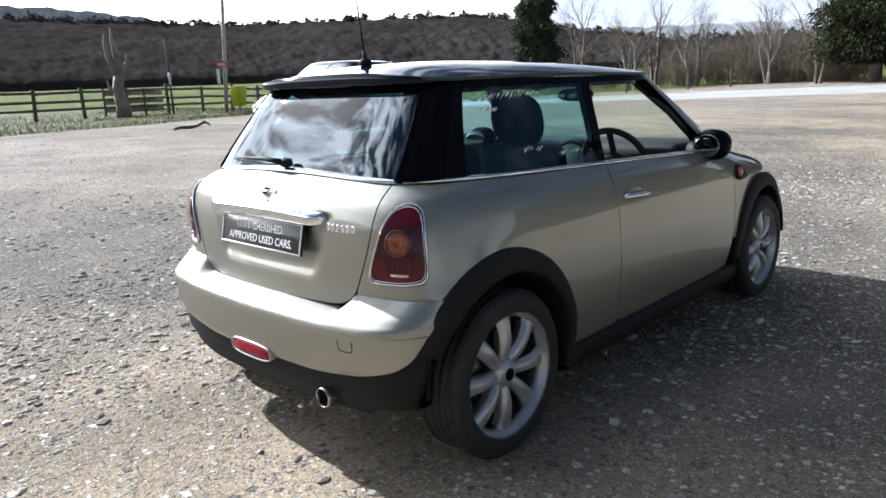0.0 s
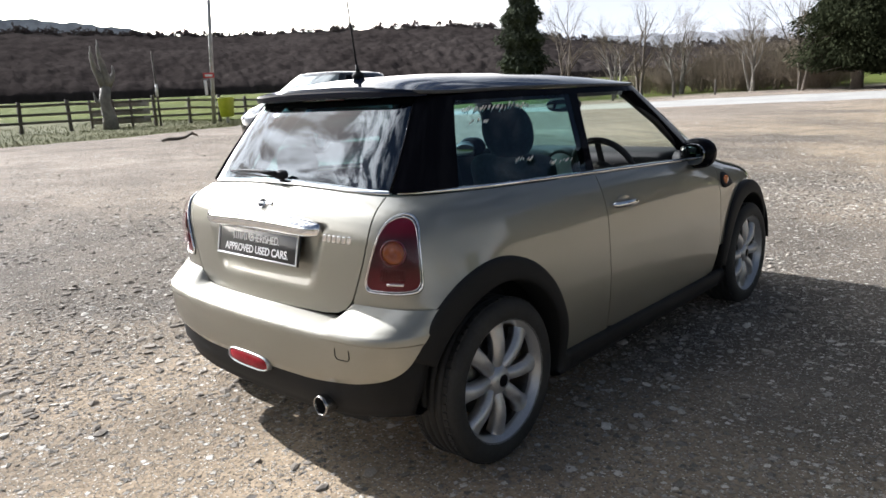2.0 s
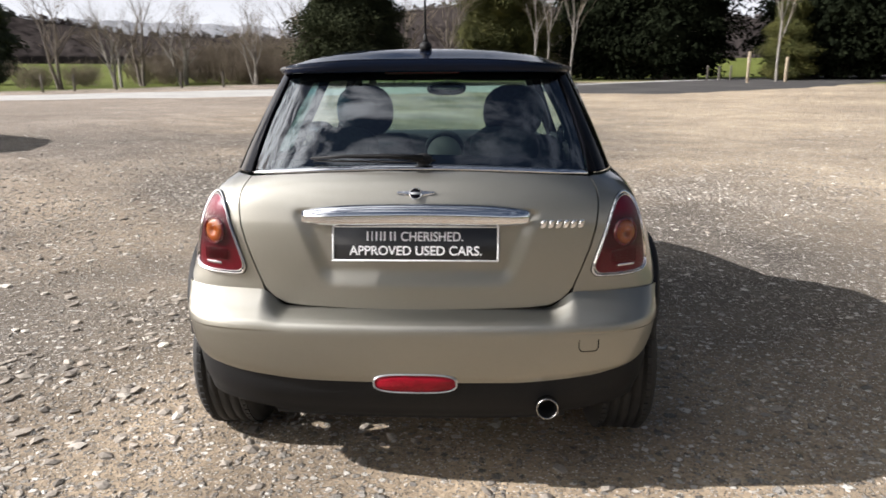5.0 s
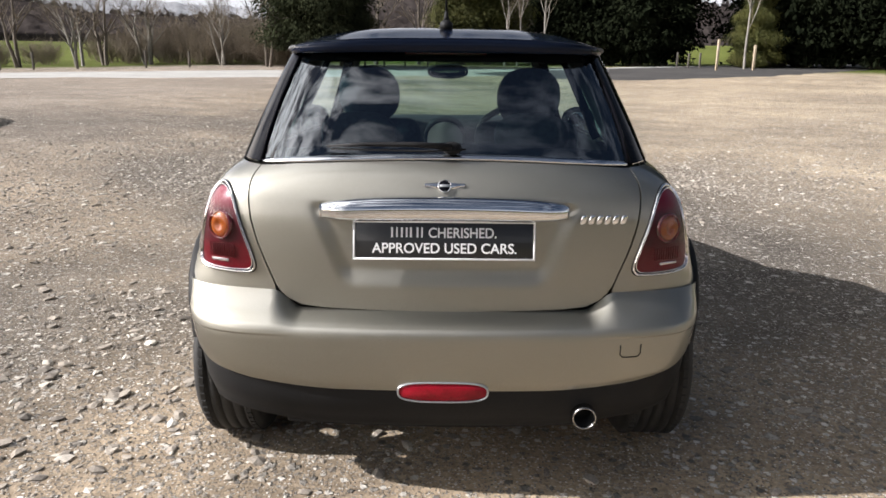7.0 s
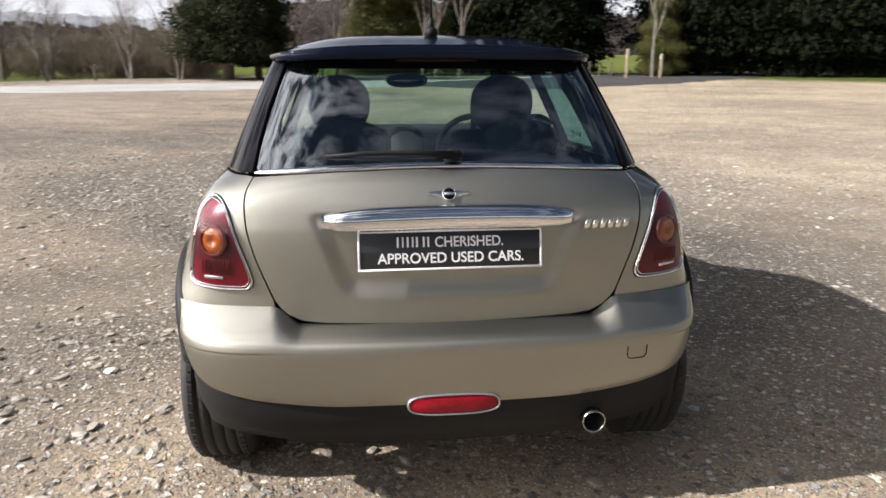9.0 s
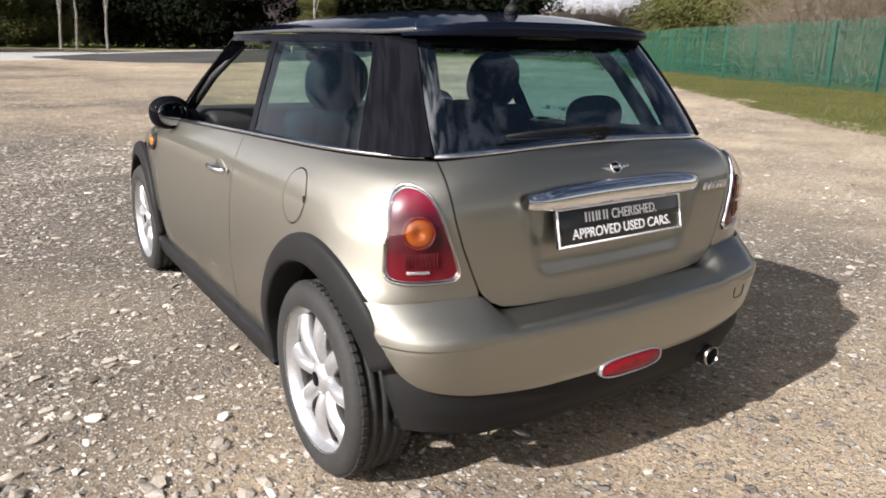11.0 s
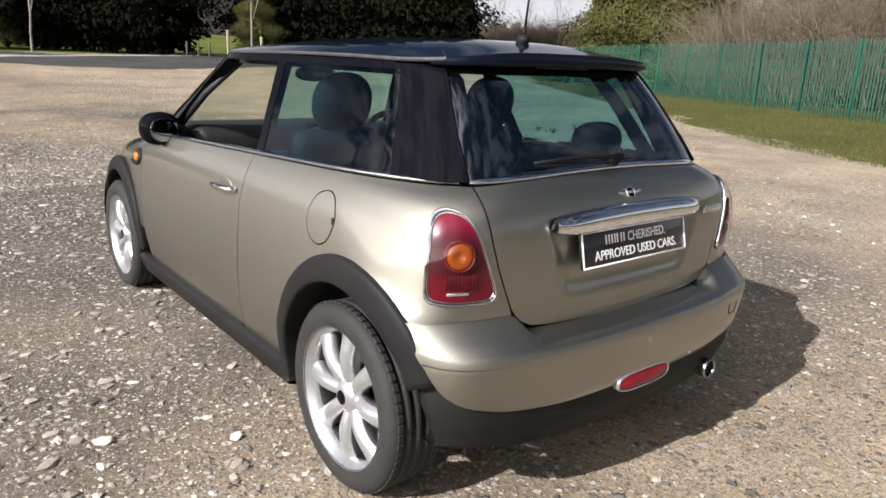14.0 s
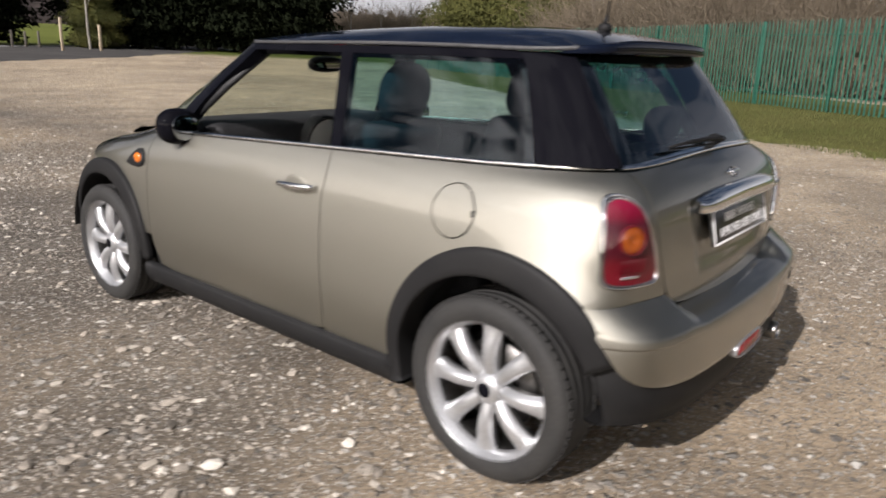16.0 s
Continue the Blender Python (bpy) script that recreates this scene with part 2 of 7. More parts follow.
# grass, earth, stone, wood
GRASS = varied(material("grass", (0.08, 0.11, 0.02), 0.9, spec=0.15), (0.064, 0.068, 0.016), (0.108, 0.102, 0.032), 0.35, 14, 0.5, 0.03)
BLADE = varied(material("grass_blades", (0.09, 0.13, 0.03), 0.75, spec=0.2), (0.060, 0.075, 0.018), (0.112, 0.110, 0.037), 0.8, 9)
ROAD_MAT = varied(material("worn_road_surface", (0.25, 0.24, 0.22), 0.9, spec=0.2), (0.34, 0.33, 0.31), (0.45, 0.44, 0.41), 0.4, 12, 0.3, 0.01)
OLD_WOOD = varied(material("weathered_fence_wood", (0.12, 0.1, 0.08), 0.85), (0.085, 0.074, 0.062), (0.165, 0.147, 0.125), 1.5, 22, 0.3, 0.01)
PALE_WOOD = varied(material("pale_post_wood", (0.42, 0.34, 0.24), 0.8), (0.36, 0.28, 0.19), (0.5, 0.42, 0.31), 2, 22, 0.3, 0.01)
TARMAC = varied(material("dark_tarmac", (0.06, 0.058, 0.056), 0.9, spec=0.2), (0.050, 0.048, 0.047), (0.085, 0.080, 0.076), 0.3, 9, 0.3, 0.01)
BARK = varied(material("bark", (0.12, 0.1, 0.08), 0.9), (0.085, 0.070, 0.055), (0.19, 0.16, 0.13), 1.0, 12, 0.5, 0.02)
PALE_BARK = varied(material("pale_birch_bark", (0.4, 0.37, 0.32), 0.8), (0.15, 0.137, 0.115), (0.33, 0.305, 0.27), 1.2, 7, 0.3, 0.01)
TWIG = varied(material("bare_twigs", (0.13, 0.1, 0.075), 0.9), (0.105, 0.084, 0.058), (0.235, 0.190, 0.135), 0.6, 6)
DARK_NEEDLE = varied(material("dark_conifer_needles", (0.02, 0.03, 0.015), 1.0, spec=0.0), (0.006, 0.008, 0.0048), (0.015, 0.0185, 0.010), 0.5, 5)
SPRUCE_NEEDLE = varied(material("deep_green_needles", (0.02, 0.03, 0.015), 1.0, spec=0.0), (0.018, 0.022, 0.012), (0.046, 0.052, 0.028), 0.5, 5)
FIELD_NEEDLE = varied(material("grey_green_needles", (0.04, 0.05, 0.03), 1.0, spec=0.0), (0.044, 0.052, 0.036), (0.098, 0.108, 0.074), 0.5, 5)
GOLD_NEEDLE = varied(material("yellow_green_needles", (0.1, 0.12, 0.03), 0.8, spec=0.2), (0.032, 0.040, 0.010), (0.092, 0.088, 0.022), 0.5, 5)
FAR_WOOD = varied(material("far_bare_woods", (0.1, 0.09, 0.08), 0.95, spec=0.0), (0.12, 0.104, 0.098), (0.19, 0.168, 0.158), 0.05, 0.6)
# light comes through between the bare branches
t = FAR_WOOD.node_tree.nodes.new("ShaderNodeBsdfTranslucent")
t.inputs["Color"].default_value = (0.17, 0.15, 0.14, 1)
s = FAR_WOOD.node_tree.nodes.new("ShaderNodeMixShader")
FAR_WOOD.node_tree.links.new(FAR_WOOD.node_tree.nodes["Principled BSDF"].outputs[0], s.inputs[1])
FAR_WOOD.node_tree.links.new(t.outputs[0], s.inputs[2])
FAR_WOOD.node_tree.links.new(s.outputs[0], FAR_WOOD.node_tree.nodes["Material Output"].inputs["Surface"])
HILL_MAT = varied(material("far_wooded_hill", (0.06, 0.052, 0.048), 1.0, spec=0.0), (0.028, 0.0235, 0.0220), (0.050, 0.0425, 0.0395), 0.03, 0.5, 0.5, 0.6)
for t in [q for q in HILL_MAT.node_tree.nodes if q.type == "TEX_NOISE"]:
    s = HILL_MAT.node_tree.nodes.new("ShaderNodeVectorMath")
    s.operation = "MULTIPLY"
    s.inputs[1].default_value = (1.0, 1.0, 0.30)
    HILL_MAT.node_tree.links.new(t.inputs["Vector"].links[0].from_socket, s.inputs[0])
    HILL_MAT.node_tree.links.new(s.outputs[0], t.inputs["Vector"])
# distance haze is painted into the ridge's pale grey-blue colour
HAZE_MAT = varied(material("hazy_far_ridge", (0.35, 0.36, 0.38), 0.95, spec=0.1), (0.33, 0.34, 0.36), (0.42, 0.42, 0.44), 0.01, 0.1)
PALE_GREEN = varied(material("green_painted_steel", (0.02, 0.16, 0.10), 0.5, 0.0, 0.2), (0.011, 0.076, 0.050), (0.026, 0.118, 0.080), 0.7, 8)
POLE_MAT = varied(material("galvanised_pole", (0.4, 0.4, 0.4), 0.5, 0.6), (0.33, 0.33, 0.33), (0.48, 0.48, 0.47), 3)
LIME = varied(material("lime_yellow_plastic", (0.42, 0.48, 0.01), 0.5), (0.38, 0.44, 0.008), (0.48, 0.52, 0.02), 3)
SIGN_RED = material("sign_red", (0.5, 0.03, 0.03), 0.5)
SIGN_WHITE = material("sign_white", (0.75, 0.75, 0.75), 0.5)
STONE = varied(material("limestone_chips", (0.4, 0.37, 0.32), 0.9, spec=0.2), (0.80, 0.80, 0.80), (1.0, 1.0, 1.0), 7, 120, 0.4, 0.004)
t = STONE.node_tree.nodes.new("ShaderNodeNewGeometry")
r = ramp_node(STONE, t.outputs["Random Per Island"], [(0.0, (0.185, 0.163, 0.137)), (0.35, (0.295, 0.260, 0.217)), (0.78, (0.41, 0.362, 0.300)), (1.0, (0.72, 0.67, 0.585))])
s = STONE.node_tree.nodes["Principled BSDF"].inputs["Base Color"]
STONE.node_tree.links.new(mix_node(STONE, 1.0, s.links[0].from_socket, r.outputs[0], "MULTIPLY"), s)


def gravel_material():
    m = bpy.data.materials.new("stony_gravel_ground")
    m.use_nodes = True
    n, l = m.node_tree.nodes, m.node_tree.links
    b = n["Principled BSDF"]
    b.inputs["Roughness"].default_value = 0.92
    b.inputs["Specular IOR Level"].default_value = 0.06
    co = n.new("ShaderNodeTexCoord")

    def vor(scale, feature="F1"):
        v = n.new("ShaderNodeTexVoronoi")
        v.feature = feature
        v.inputs["Scale"].default_value = scale
        warp = n.new("ShaderNodeTexNoise")
        warp.inputs["Scale"].default_value = scale * 2.2
        warp.inputs["Detail"].default_value = 2.0
        l.new(co.outputs["Object"], warp.inputs["Vector"])
        push = n.new("ShaderNodeVectorMath")
        push.operation = "MULTIPLY_ADD"
        l.new(warp.outputs["Color"], push.inputs[0])
        push.inputs[1].default_value = (0.7 / scale,) * 3
        l.new(co.outputs["Object"], push.inputs[2])
        l.new(push.outputs[0], v.inputs["Vector"])
        return v

    big = noise_node(m, 0.16, 4, 0.55)
    mid = noise_node(m, 1.1, 5, 0.6)
    fine = noise_node(m, 40, 5, 0.65)
    c1 = vor(30)
    c2 = vor(95)
    # the yard turns to tan hoggin away from its stony middle
    place = n.new("ShaderNodeNewGeometry")
    flat = n.new("ShaderNodeVectorMath")
    flat.operation = "LENGTH"
    l.new(place.outputs["Position"], flat.inputs[0])
    tan = n.new("ShaderNodeMapRange")
    l.new(flat.outputs["Value"], tan.inputs[0])
    tan.inputs[1].default_value, tan.inputs[2].default_value = 5.0, 17.0
    tan.inputs[3].default_value, tan.inputs[4].default_value = -0.030, 0.085
    shift = n.new("ShaderNodeMath")
    l.new(big.outputs["Fac"], shift.inputs[0])
    l.new(tan.outputs[0], shift.inputs[1])
    base = ramp_node(m, shift.outputs[0], [(0.34, (0.120, 0.108, 0.095)), (0.46, (0.166, 0.145, 0.121)), (0.60, (0.370, 0.302, 0.222))])
    spot = n.new("ShaderNodeSeparateXYZ")
    l.new(place.outputs["Position"], spot.inputs[0])
    west = n.new("ShaderNodeMapRange")
    l.new(spot.outputs["X"], west.inputs[0])
    west.inputs[1].default_value, west.inputs[2].default_value = -2.5, -9.0
    pale = ramp_node(m, big.outputs["Fac"], [(0.36, (0.245, 0.212, 0.180)), (0.62, (0.372, 0.322, 0.274))])
    ground_tone = mix_node(m, west.outputs[0], base.outputs[0], pale.outputs[0])
    # bright sandy gravel ahead on the east side
    east, ahead = n.new("ShaderNodeMapRange"), n.new("ShaderNodeMapRange")
    l.new(spot.outputs["X"], east.inputs[0])
    east.inputs[1].default_value, east.inputs[2].default_value = 2.4, 5.0
    l.new(spot.outputs["Y"], ahead.inputs[0])
    ahead.inputs[1].default_value, ahead.inputs[2].default_value = -3.0, 0.5
    both = n.new("ShaderNodeMath")
    both.operation = "MULTIPLY"
    l.new(east.outputs[0], both.inputs[0])
    l.new(ahead.outputs[0], both.inputs[1])
    sandy = ramp_node(m, big.outputs["Fac"], [(0.36, (0.33, 0.277, 0.212)), (0.62, (0.50, 0.420, 0.315))])
    ground_tone = mix_node(m, both.outputs[0], ground_tone, sandy.outputs[0])
    m1 = ramp_node(m, mid.outputs["Fac"], [(0.28, (0.66, 0.65, 0.64)), (0.72, (1.28, 1.26, 1.22))])
    col = mix_node(m, 1.0, ground_tone, m1.outputs[0], "MULTIPLY")
    f1 = ramp_node(m, fine.outputs["Fac"], [(0.25, (0.55, 0.54, 0.53)), (0.75, (1.4, 1.38, 1.34))])
    col = mix_node(m, 1.0, col, f1.outputs[0], "MULTIPLY")

    def pebbles(v, share, reach):
        """Rounded grains in some cells only: their mask."""
        sep = n.new("ShaderNodeSeparateColor")
        l.new(v.outputs["Color"], sep.inputs[0])
        gate = n.new("ShaderNodeMapRange")
        l.new(sep.outputs[0], gate.inputs[0])
        gate.inputs[1].default_value, gate.inputs[2].default_value = 1 - share, 1 - share + 0.02
        disc = n.new("ShaderNodeMapRange")
        l.new(v.outputs["Distance"], disc.inputs[0])
        disc.inputs[1].default_value, disc.inputs[2].default_value = reach, reach * 0.72
        mul = n.new("ShaderNodeMath")
        mul.operation = "MULTIPLY"
        l.new(gate.outputs[0], mul.inputs[0])
        l.new(disc.outputs[0], mul.inputs[1])
        tone = ramp_node(m, sep.outputs[1], [(0.1, (0.15, 0.138, 0.122)), (0.5, (0.265, 0.246, 0.216)), (0.95, (0.66, 0.62, 0.555))])
        return mul.outputs[0], tone.outputs[0]
    k2, tone2 = pebbles(c2, 0.66, 0.48)
    col = mix_node(m, k2, col, tone2)
    k1, tone1 = pebbles(c1, 0.34, 0.46)
    col = mix_node(m, k1, col, tone1)
    k0, tone0 = pebbles(vor(13), 0.22, 0.34)
    col = mix_node(m, k0, col, tone0)
    # far fields are grass
    pos = n.new("ShaderNodeNewGeometry")
    ln = n.new("ShaderNodeVectorMath")
    ln.operation = "LENGTH"
    l.new(pos.outputs["Position"], ln.inputs[0])
    add = n.new("ShaderNodeMath")
    add.operation = "MULTIPLY_ADD"
    wob = noise_node(m, 0.05, 4, 0.6)
    l.new(wob.outputs["Fac"], add.inputs[0])
    add.inputs[1].default_value = 14.0
    l.new(ln.outputs["Value"], add.inputs[2])
    far = n.new("ShaderNodeMapRange")
    l.new(add.outputs[0], far.inputs[0])
    far.inputs[1].default_value, far.inputs[2].default_value = 63.0, 68.0
    g = ramp_node(m, noise_node(m, 0.03, 6, 0.6).outputs["Fac"], [(0.35, (0.080, 0.100, 0.022)), (0.65, (0.128, 0.145, 0.036))])
    col = mix_node(m, far.outputs[0], col, g.outputs[0])
    l.new(col, b.inputs["Base Color"])
    first = bump_node(m, mid.outputs["Fac"], 0.6, 0.05)
    second = bump_node(m, fine.outputs["Fac"], 0.8, 0.012, first)
    third = bump_node(m, k1, 0.9, 0.013, second)
    fourth = bump_node(m, k0, 0.9, 0.014, third)
    bump_node(m, k2, 1.0, 0.009, fourth)
    return m


GRAVEL = gravel_material()


# ---- mesh tools ----
def part(name, verts, faces, mat, parent=None, label="", smooth=True, normals=None):
    me = bpy.data.meshes.new(name)
    me.from_pydata([tuple(float(c) for c in v) for v in verts], [], [tuple(int(i) for i in f) for f in faces])
    me.materials.append(mat)
    if smooth:
        me.polygons.foreach_set("use_smooth", [True] * len(me.polygons))
    if normals is not None:
        me.normals_split_custom_set_from_vertices([tuple(float(c) for c in v) for v in normals])
    me.update()
    ob = new(name, me)
    if parent is not None:
        ob.parent = parent
    if label:
        tagged(ob, label)
    return ob


def joined(*pieces):
    verts, faces = [], []
    for v, f in pieces:
        k = len(verts)
        verts += [tuple(p) for p in v]
        faces += [tuple(i + k for i in q) for q in f]
    return verts, faces


def moved(piece, m):
    return [m @ Vector(p) for p in piece[0]], piece[1]


def box(cx, cy, cz, sx, sy, sz, bevel=0.0, segs=2):
    bm = bmesh.new()
    bmesh.ops.create_cube(bm, size=1.0, matrix=Matrix.Translation((cx, cy, cz)) @ Matrix.Diagonal((sx, sy, sz, 1)))
    if bevel:
        bmesh.ops.bevel(bm, geom=bm.edges[:], offset=bevel, segments=segs, affect="EDGES", profile=0.5)
    out = [v.co.copy() for v in bm.verts], [[v.index for v in f.verts] for f in bm.faces]
    bm.free()
    return out


def lathe(profile, n=48, closed=False):
    """Turns (radius, height) points round the x axis."""
    verts, faces = [], []
    k = len(profile)
    for i in range(n):
        a = 2 * math.pi * i / n
        for rad, h in profile:
            verts.append((h, rad * math.cos(a), rad * math.sin(a)))
    for i in range(n):
        j = (i + 1) % n
        for q in range(k if closed else k - 1):
            w = (q + 1) % k
            faces.append((i * k + q, i * k + w, j * k + w, j * k + q))
    return verts, faces


def tube(points, radius, n=8, cap=True, flat=1.0):
    """A round bar along points; radius may be one number or one for each point."""
    pts = [Vector(p) for p in points]
    rads = radius if isinstance(radius, (list, tuple)) else [radius] * len(pts)
    verts, faces = [], []
    side = None
    for i, p in enumerate(pts):
        d = (pts[min(i + 1, len(pts) - 1)] - pts[max(i - 1, 0)]).normalized()
        if side is None:
            side = d.cross(Vector((0, 0, 1)) if abs(d.z) < 0.9 else Vector((1, 0, 0)))
        side = (side - d * side.dot(d)).normalized()
        up = d.cross(side)
        for j in range(n):
            a = 2 * math.pi * j / n
            verts.append(p + (side * math.cos(a) + up * math.sin(a) * flat) * rads[i])
    for i in range(len(pts) - 1):
        for j in range(n):
            w = (j + 1) % n
            faces.append((i * n + j, i * n + w, (i + 1) * n + w, (i + 1) * n + j))
    if cap:
        faces.append(tuple(range(n))[::-1])
        faces.append(tuple((len(pts) - 1) * n + j for j in range(n)))
    return verts, faces


def ball(cx, cy, cz, rx, ry, rz, nu=24, nv=14, power=2.0):
    verts, faces = [], []
    for i in range(nv + 1):
        b = math.pi * i / nv
        for j in range(nu):
            a = 2 * math.pi * j / nu
            d = (math.sin(b) * math.cos(a), math.sin(b) * math.sin(a), math.cos(b))
            k = sum(abs(c) ** power for c in d) ** (-1.0 / power)
            verts.append((cx + rx * d[0] * k, cy + ry * d[1] * k, cz + rz * d[2] * k))
    for i in range(nv):
        for j in range(nu):
            w = (j + 1) % nu
            faces.append((i * nu + j, (i + 1) * nu + j, (i + 1) * nu + w, i * nu + w))
    return verts, faces


def curve(xs, ys):
    """A smooth function through the points given."""
    xs, ys = np.array(xs, float), np.array(ys, float)
    d = np.diff(ys) / np.diff(xs)
    m = np.concatenate([[d[0]], (d[1:] + d[:-1]) / 2, [d[-1]]])

    def f(x):
        x = np.clip(np.asarray(x, float), xs[0], xs[-1])
        i = np.clip(np.searchsorted(xs, x) - 1, 0, len(xs) - 2)
        h = xs[i + 1] - xs[i]
        u = (x - xs[i]) / h
        return ((2 * u**3 - 3 * u**2 + 1) * ys[i] + (u**3 - 2 * u**2 + u) * h * m[i]
                + (-2 * u**3 + 3 * u**2) * ys[i + 1] + (u**3 - u**2) * h * m[i + 1])
    return f


def step(a, b, x):
    u = np.clip((np.asarray(x, float) - a) / (b - a), 0, 1)
    return u * u * (3 - 2 * u)


def inside(poly, pts):
    """Which of pts lie in the polygon."""
    x, y = pts[:, 0], pts[:, 1]
    res = np.zeros(len(pts), bool)
    for (x1, y1), (x2, y2) in zip(poly, np.roll(poly, -1, axis=0)):
        cross = ((y1 > y) != (y2 > y)) & (x < (x2 - x1) * (y - y1) / (y2 - y1 + 1e-12) + x1)
        res ^= cross
    return res


def frame_of(surf, uv):
    e = 1e-4
    p = surf(uv[:, 0], uv[:, 1])
    du = (surf(uv[:, 0] + e, uv[:, 1]) - surf(uv[:, 0] - e, uv[:, 1])) / (2 * e)
    dv = (surf(uv[:, 0], uv[:, 1] + e) - surf(uv[:, 0], uv[:, 1] - e)) / (2 * e)
    nrm = np.cross(du, dv)
    nrm /= np.linalg.norm(nrm, axis=1, keepdims=True) + 1e-12
    return p, du, dv, nrm


def dense(poly, su, sv):
    out = []
    for a, b in zip(poly, poly[1:] + poly[:1]):
        k = max(1, int(math.ceil(max(abs(b[0] - a[0]) / su, abs(b[1] - a[1]) / sv))))
        out += [(a[0] + (b[0] - a[0]) * i / k, a[1] + (b[1] - a[1]) * i / k) for i in range(k)]
    return np.array(out)


def panel(surf, outline, holes=(), su=0.03, sv=0.025, gap=0.0028, flange=0.014, lift=0.0, flip=False):
    """A sheet cut to an outline on a surface, with its edges folded inwards: verts, faces, normals."""
    from mathutils import geometry
    loops = []
    for k, poly in enumerate([outline, *holes]):
        uv = dense(list(poly), su, sv)
        area = np.sum(uv[:, 0] * np.roll(uv[:, 1], -1) - np.roll(uv[:, 0], -1) * uv[:, 1])
        if (area > 0) != (k == 0):
            uv = uv[::-1]
        if gap:
            p, du, dv, nrm = frame_of(surf, uv)
            tan = np.roll(p, -1, axis=0) - np.roll(p, 1, axis=0)
            inn = np.cross(nrm, tan)
            inn /= np.linalg.norm(inn, axis=1, keepdims=True) + 1e-12
            a, b, c = (du * du).sum(1), (du * dv).sum(1), (dv * dv).sum(1)
            f, g = (du * inn).sum(1), (dv * inn).sum(1)
            det = a * c - b * b + 1e-12
            uv = uv + gap * np.stack([(f * c - g * b) / det, (g * a - f * b) / det], 1)
        loops.append(uv)
    lo, hi = loops[0].min(0), loops[0].max(0)
    gu, gv = np.meshgrid(np.arange(lo[0], hi[0], su), np.arange(lo[1], hi[1], sv))
    grid = np.stack([gu.ravel(), gv.ravel()], 1)
    ok = inside(loops[0], grid)
    for h in loops[1:]:
        ok &= ~inside(h, grid)
    rim = np.concatenate(loops)
    grid = grid[ok]
    if len(grid):
        d = np.min(((grid[:, None, 0] - rim[None, :, 0]) / su) ** 2 + ((grid[:, None, 1] - rim[None, :, 1]) / sv) ** 2, axis=1)
        grid = grid[d > 0.2]
    pts = np.concatenate([rim, grid])
    edges, k = [], 0
    for h in loops:
        edges += [(k + i, k + (i + 1) % len(h)) for i in range(len(h))]
        k += len(h)
    scale = np.array([1.0, su / sv])
    vs, _, fs, *_ = geometry.delaunay_2d_cdt([Vector(p * scale) for p in pts], edges, [], 0, 1e-7)
    uv = np.array([(v.x, v.y) for v in vs]) / scale
    tri = np.array([tuple(f) for f in fs])
    mid = uv[tri].mean(1)
    ok = inside(loops[0], mid)
    for h in loops[1:]:
        ok &= ~inside(h, mid)
    tri = tri[ok]
    p, _, _, nrm = frame_of(surf, uv)
    verts, normals = list(p + nrm * lift), list(nrm)
    faces = [tuple(f) for f in tri]
    if flange:
        for h in loops:
            p, _, _, nrm = frame_of(surf, h)
            tan = np.roll(p, -1, axis=0) - np.roll(p, 1, axis=0)
            out = -np.cross(nrm, tan)
            out /= np.linalg.norm(out, axis=1, keepdims=True) + 1e-12
            k, c = len(verts), len(h)
            soft = out
            verts += list(p + nrm * lift) + list(p + nrm * (lift - flange))
            normals += list(soft) + list(out)
            faces += [(k + i, k + c + i, k + c + (i + 1) % c, k + (i + 1) % c) for i in range(c)]
    if flip:
        verts = [(-v[0], v[1], v[2]) for v in verts]
        normals = [(-v[0], v[1], v[2]) for v in normals]
        faces = [f[::-1] for f in faces]
    return verts, faces, normals


def sheet(name, mat, parent, surf, outline, label="", **kw):
    v, f, nrm = panel(surf, outline, **kw)
    return part(name, v, f, mat, parent, label, True, nrm)


def rounded_line(pts, n=4):
    """A closed line drawn smoothly through its corners."""
    p = np.array(pts, float)
    a, b, c = np.roll(p, 1, 0), np.roll(p, -1, 0), np.roll(p, -2, 0)
    out = []
    for u in np.arange(n) / n:
        out.append(0.5 * (2 * p + (b - a) * u + (2 * a - 5 * p + 4 * b - c) * u ** 2 + (3 * p - a - 3 * b + c) * u ** 3))
    return [tuple(q) for q in np.stack(out, 1).reshape(-1, 2)]


def grid_of(rows):
    """Faces between rows of points that hold the same count."""
    verts, faces, n = [], [], len(rows[0])
    for r in rows:
        verts += [tuple(p) for p in r]
    for i in range(len(rows) - 1):
        for j in range(n - 1):
            a = i * n + j
            faces.append((a, a + 1, a + n + 1, a + n))
    return verts, faces


# ---- the parked car: nose to +y, rear axle behind ----
REAR_AXLE, FRONT_AXLE, HUB = -1.331, 1.136, 0.305

body_hw = curve([0.15, 0.30, 0.45, 0.60, 0.75, 0.86, 0.92, 0.97, 1.00, 1.05], [0.775, 0.800, 0.818, 0.818, 0.806, 0.786, 0.764, 0.730, 0.700, 0.650])
body_rear = curve([0.15, 0.55, 0.70, 0.80, 0.88, 0.95, 1.00, 1.02, 1.05], [1.79, 1.79, 1.787, 1.785, 1.778, 1.757, 1.722, 1.698, 1.655])
body_nr = curve([0.15, 0.70, 0.95, 1.02, 1.05], [11.0, 11.0, 11.5, 7.0, 6.5])
body_front = curve([0.15, 0.50, 0.68, 0.76, 0.80, 0.84, 0.88, 0.93, 0.98, 1.05], [1.78, 1.83, 1.80, 1.72, 1.62, 1.45, 1.22, 1.00, 0.84, 0.70])


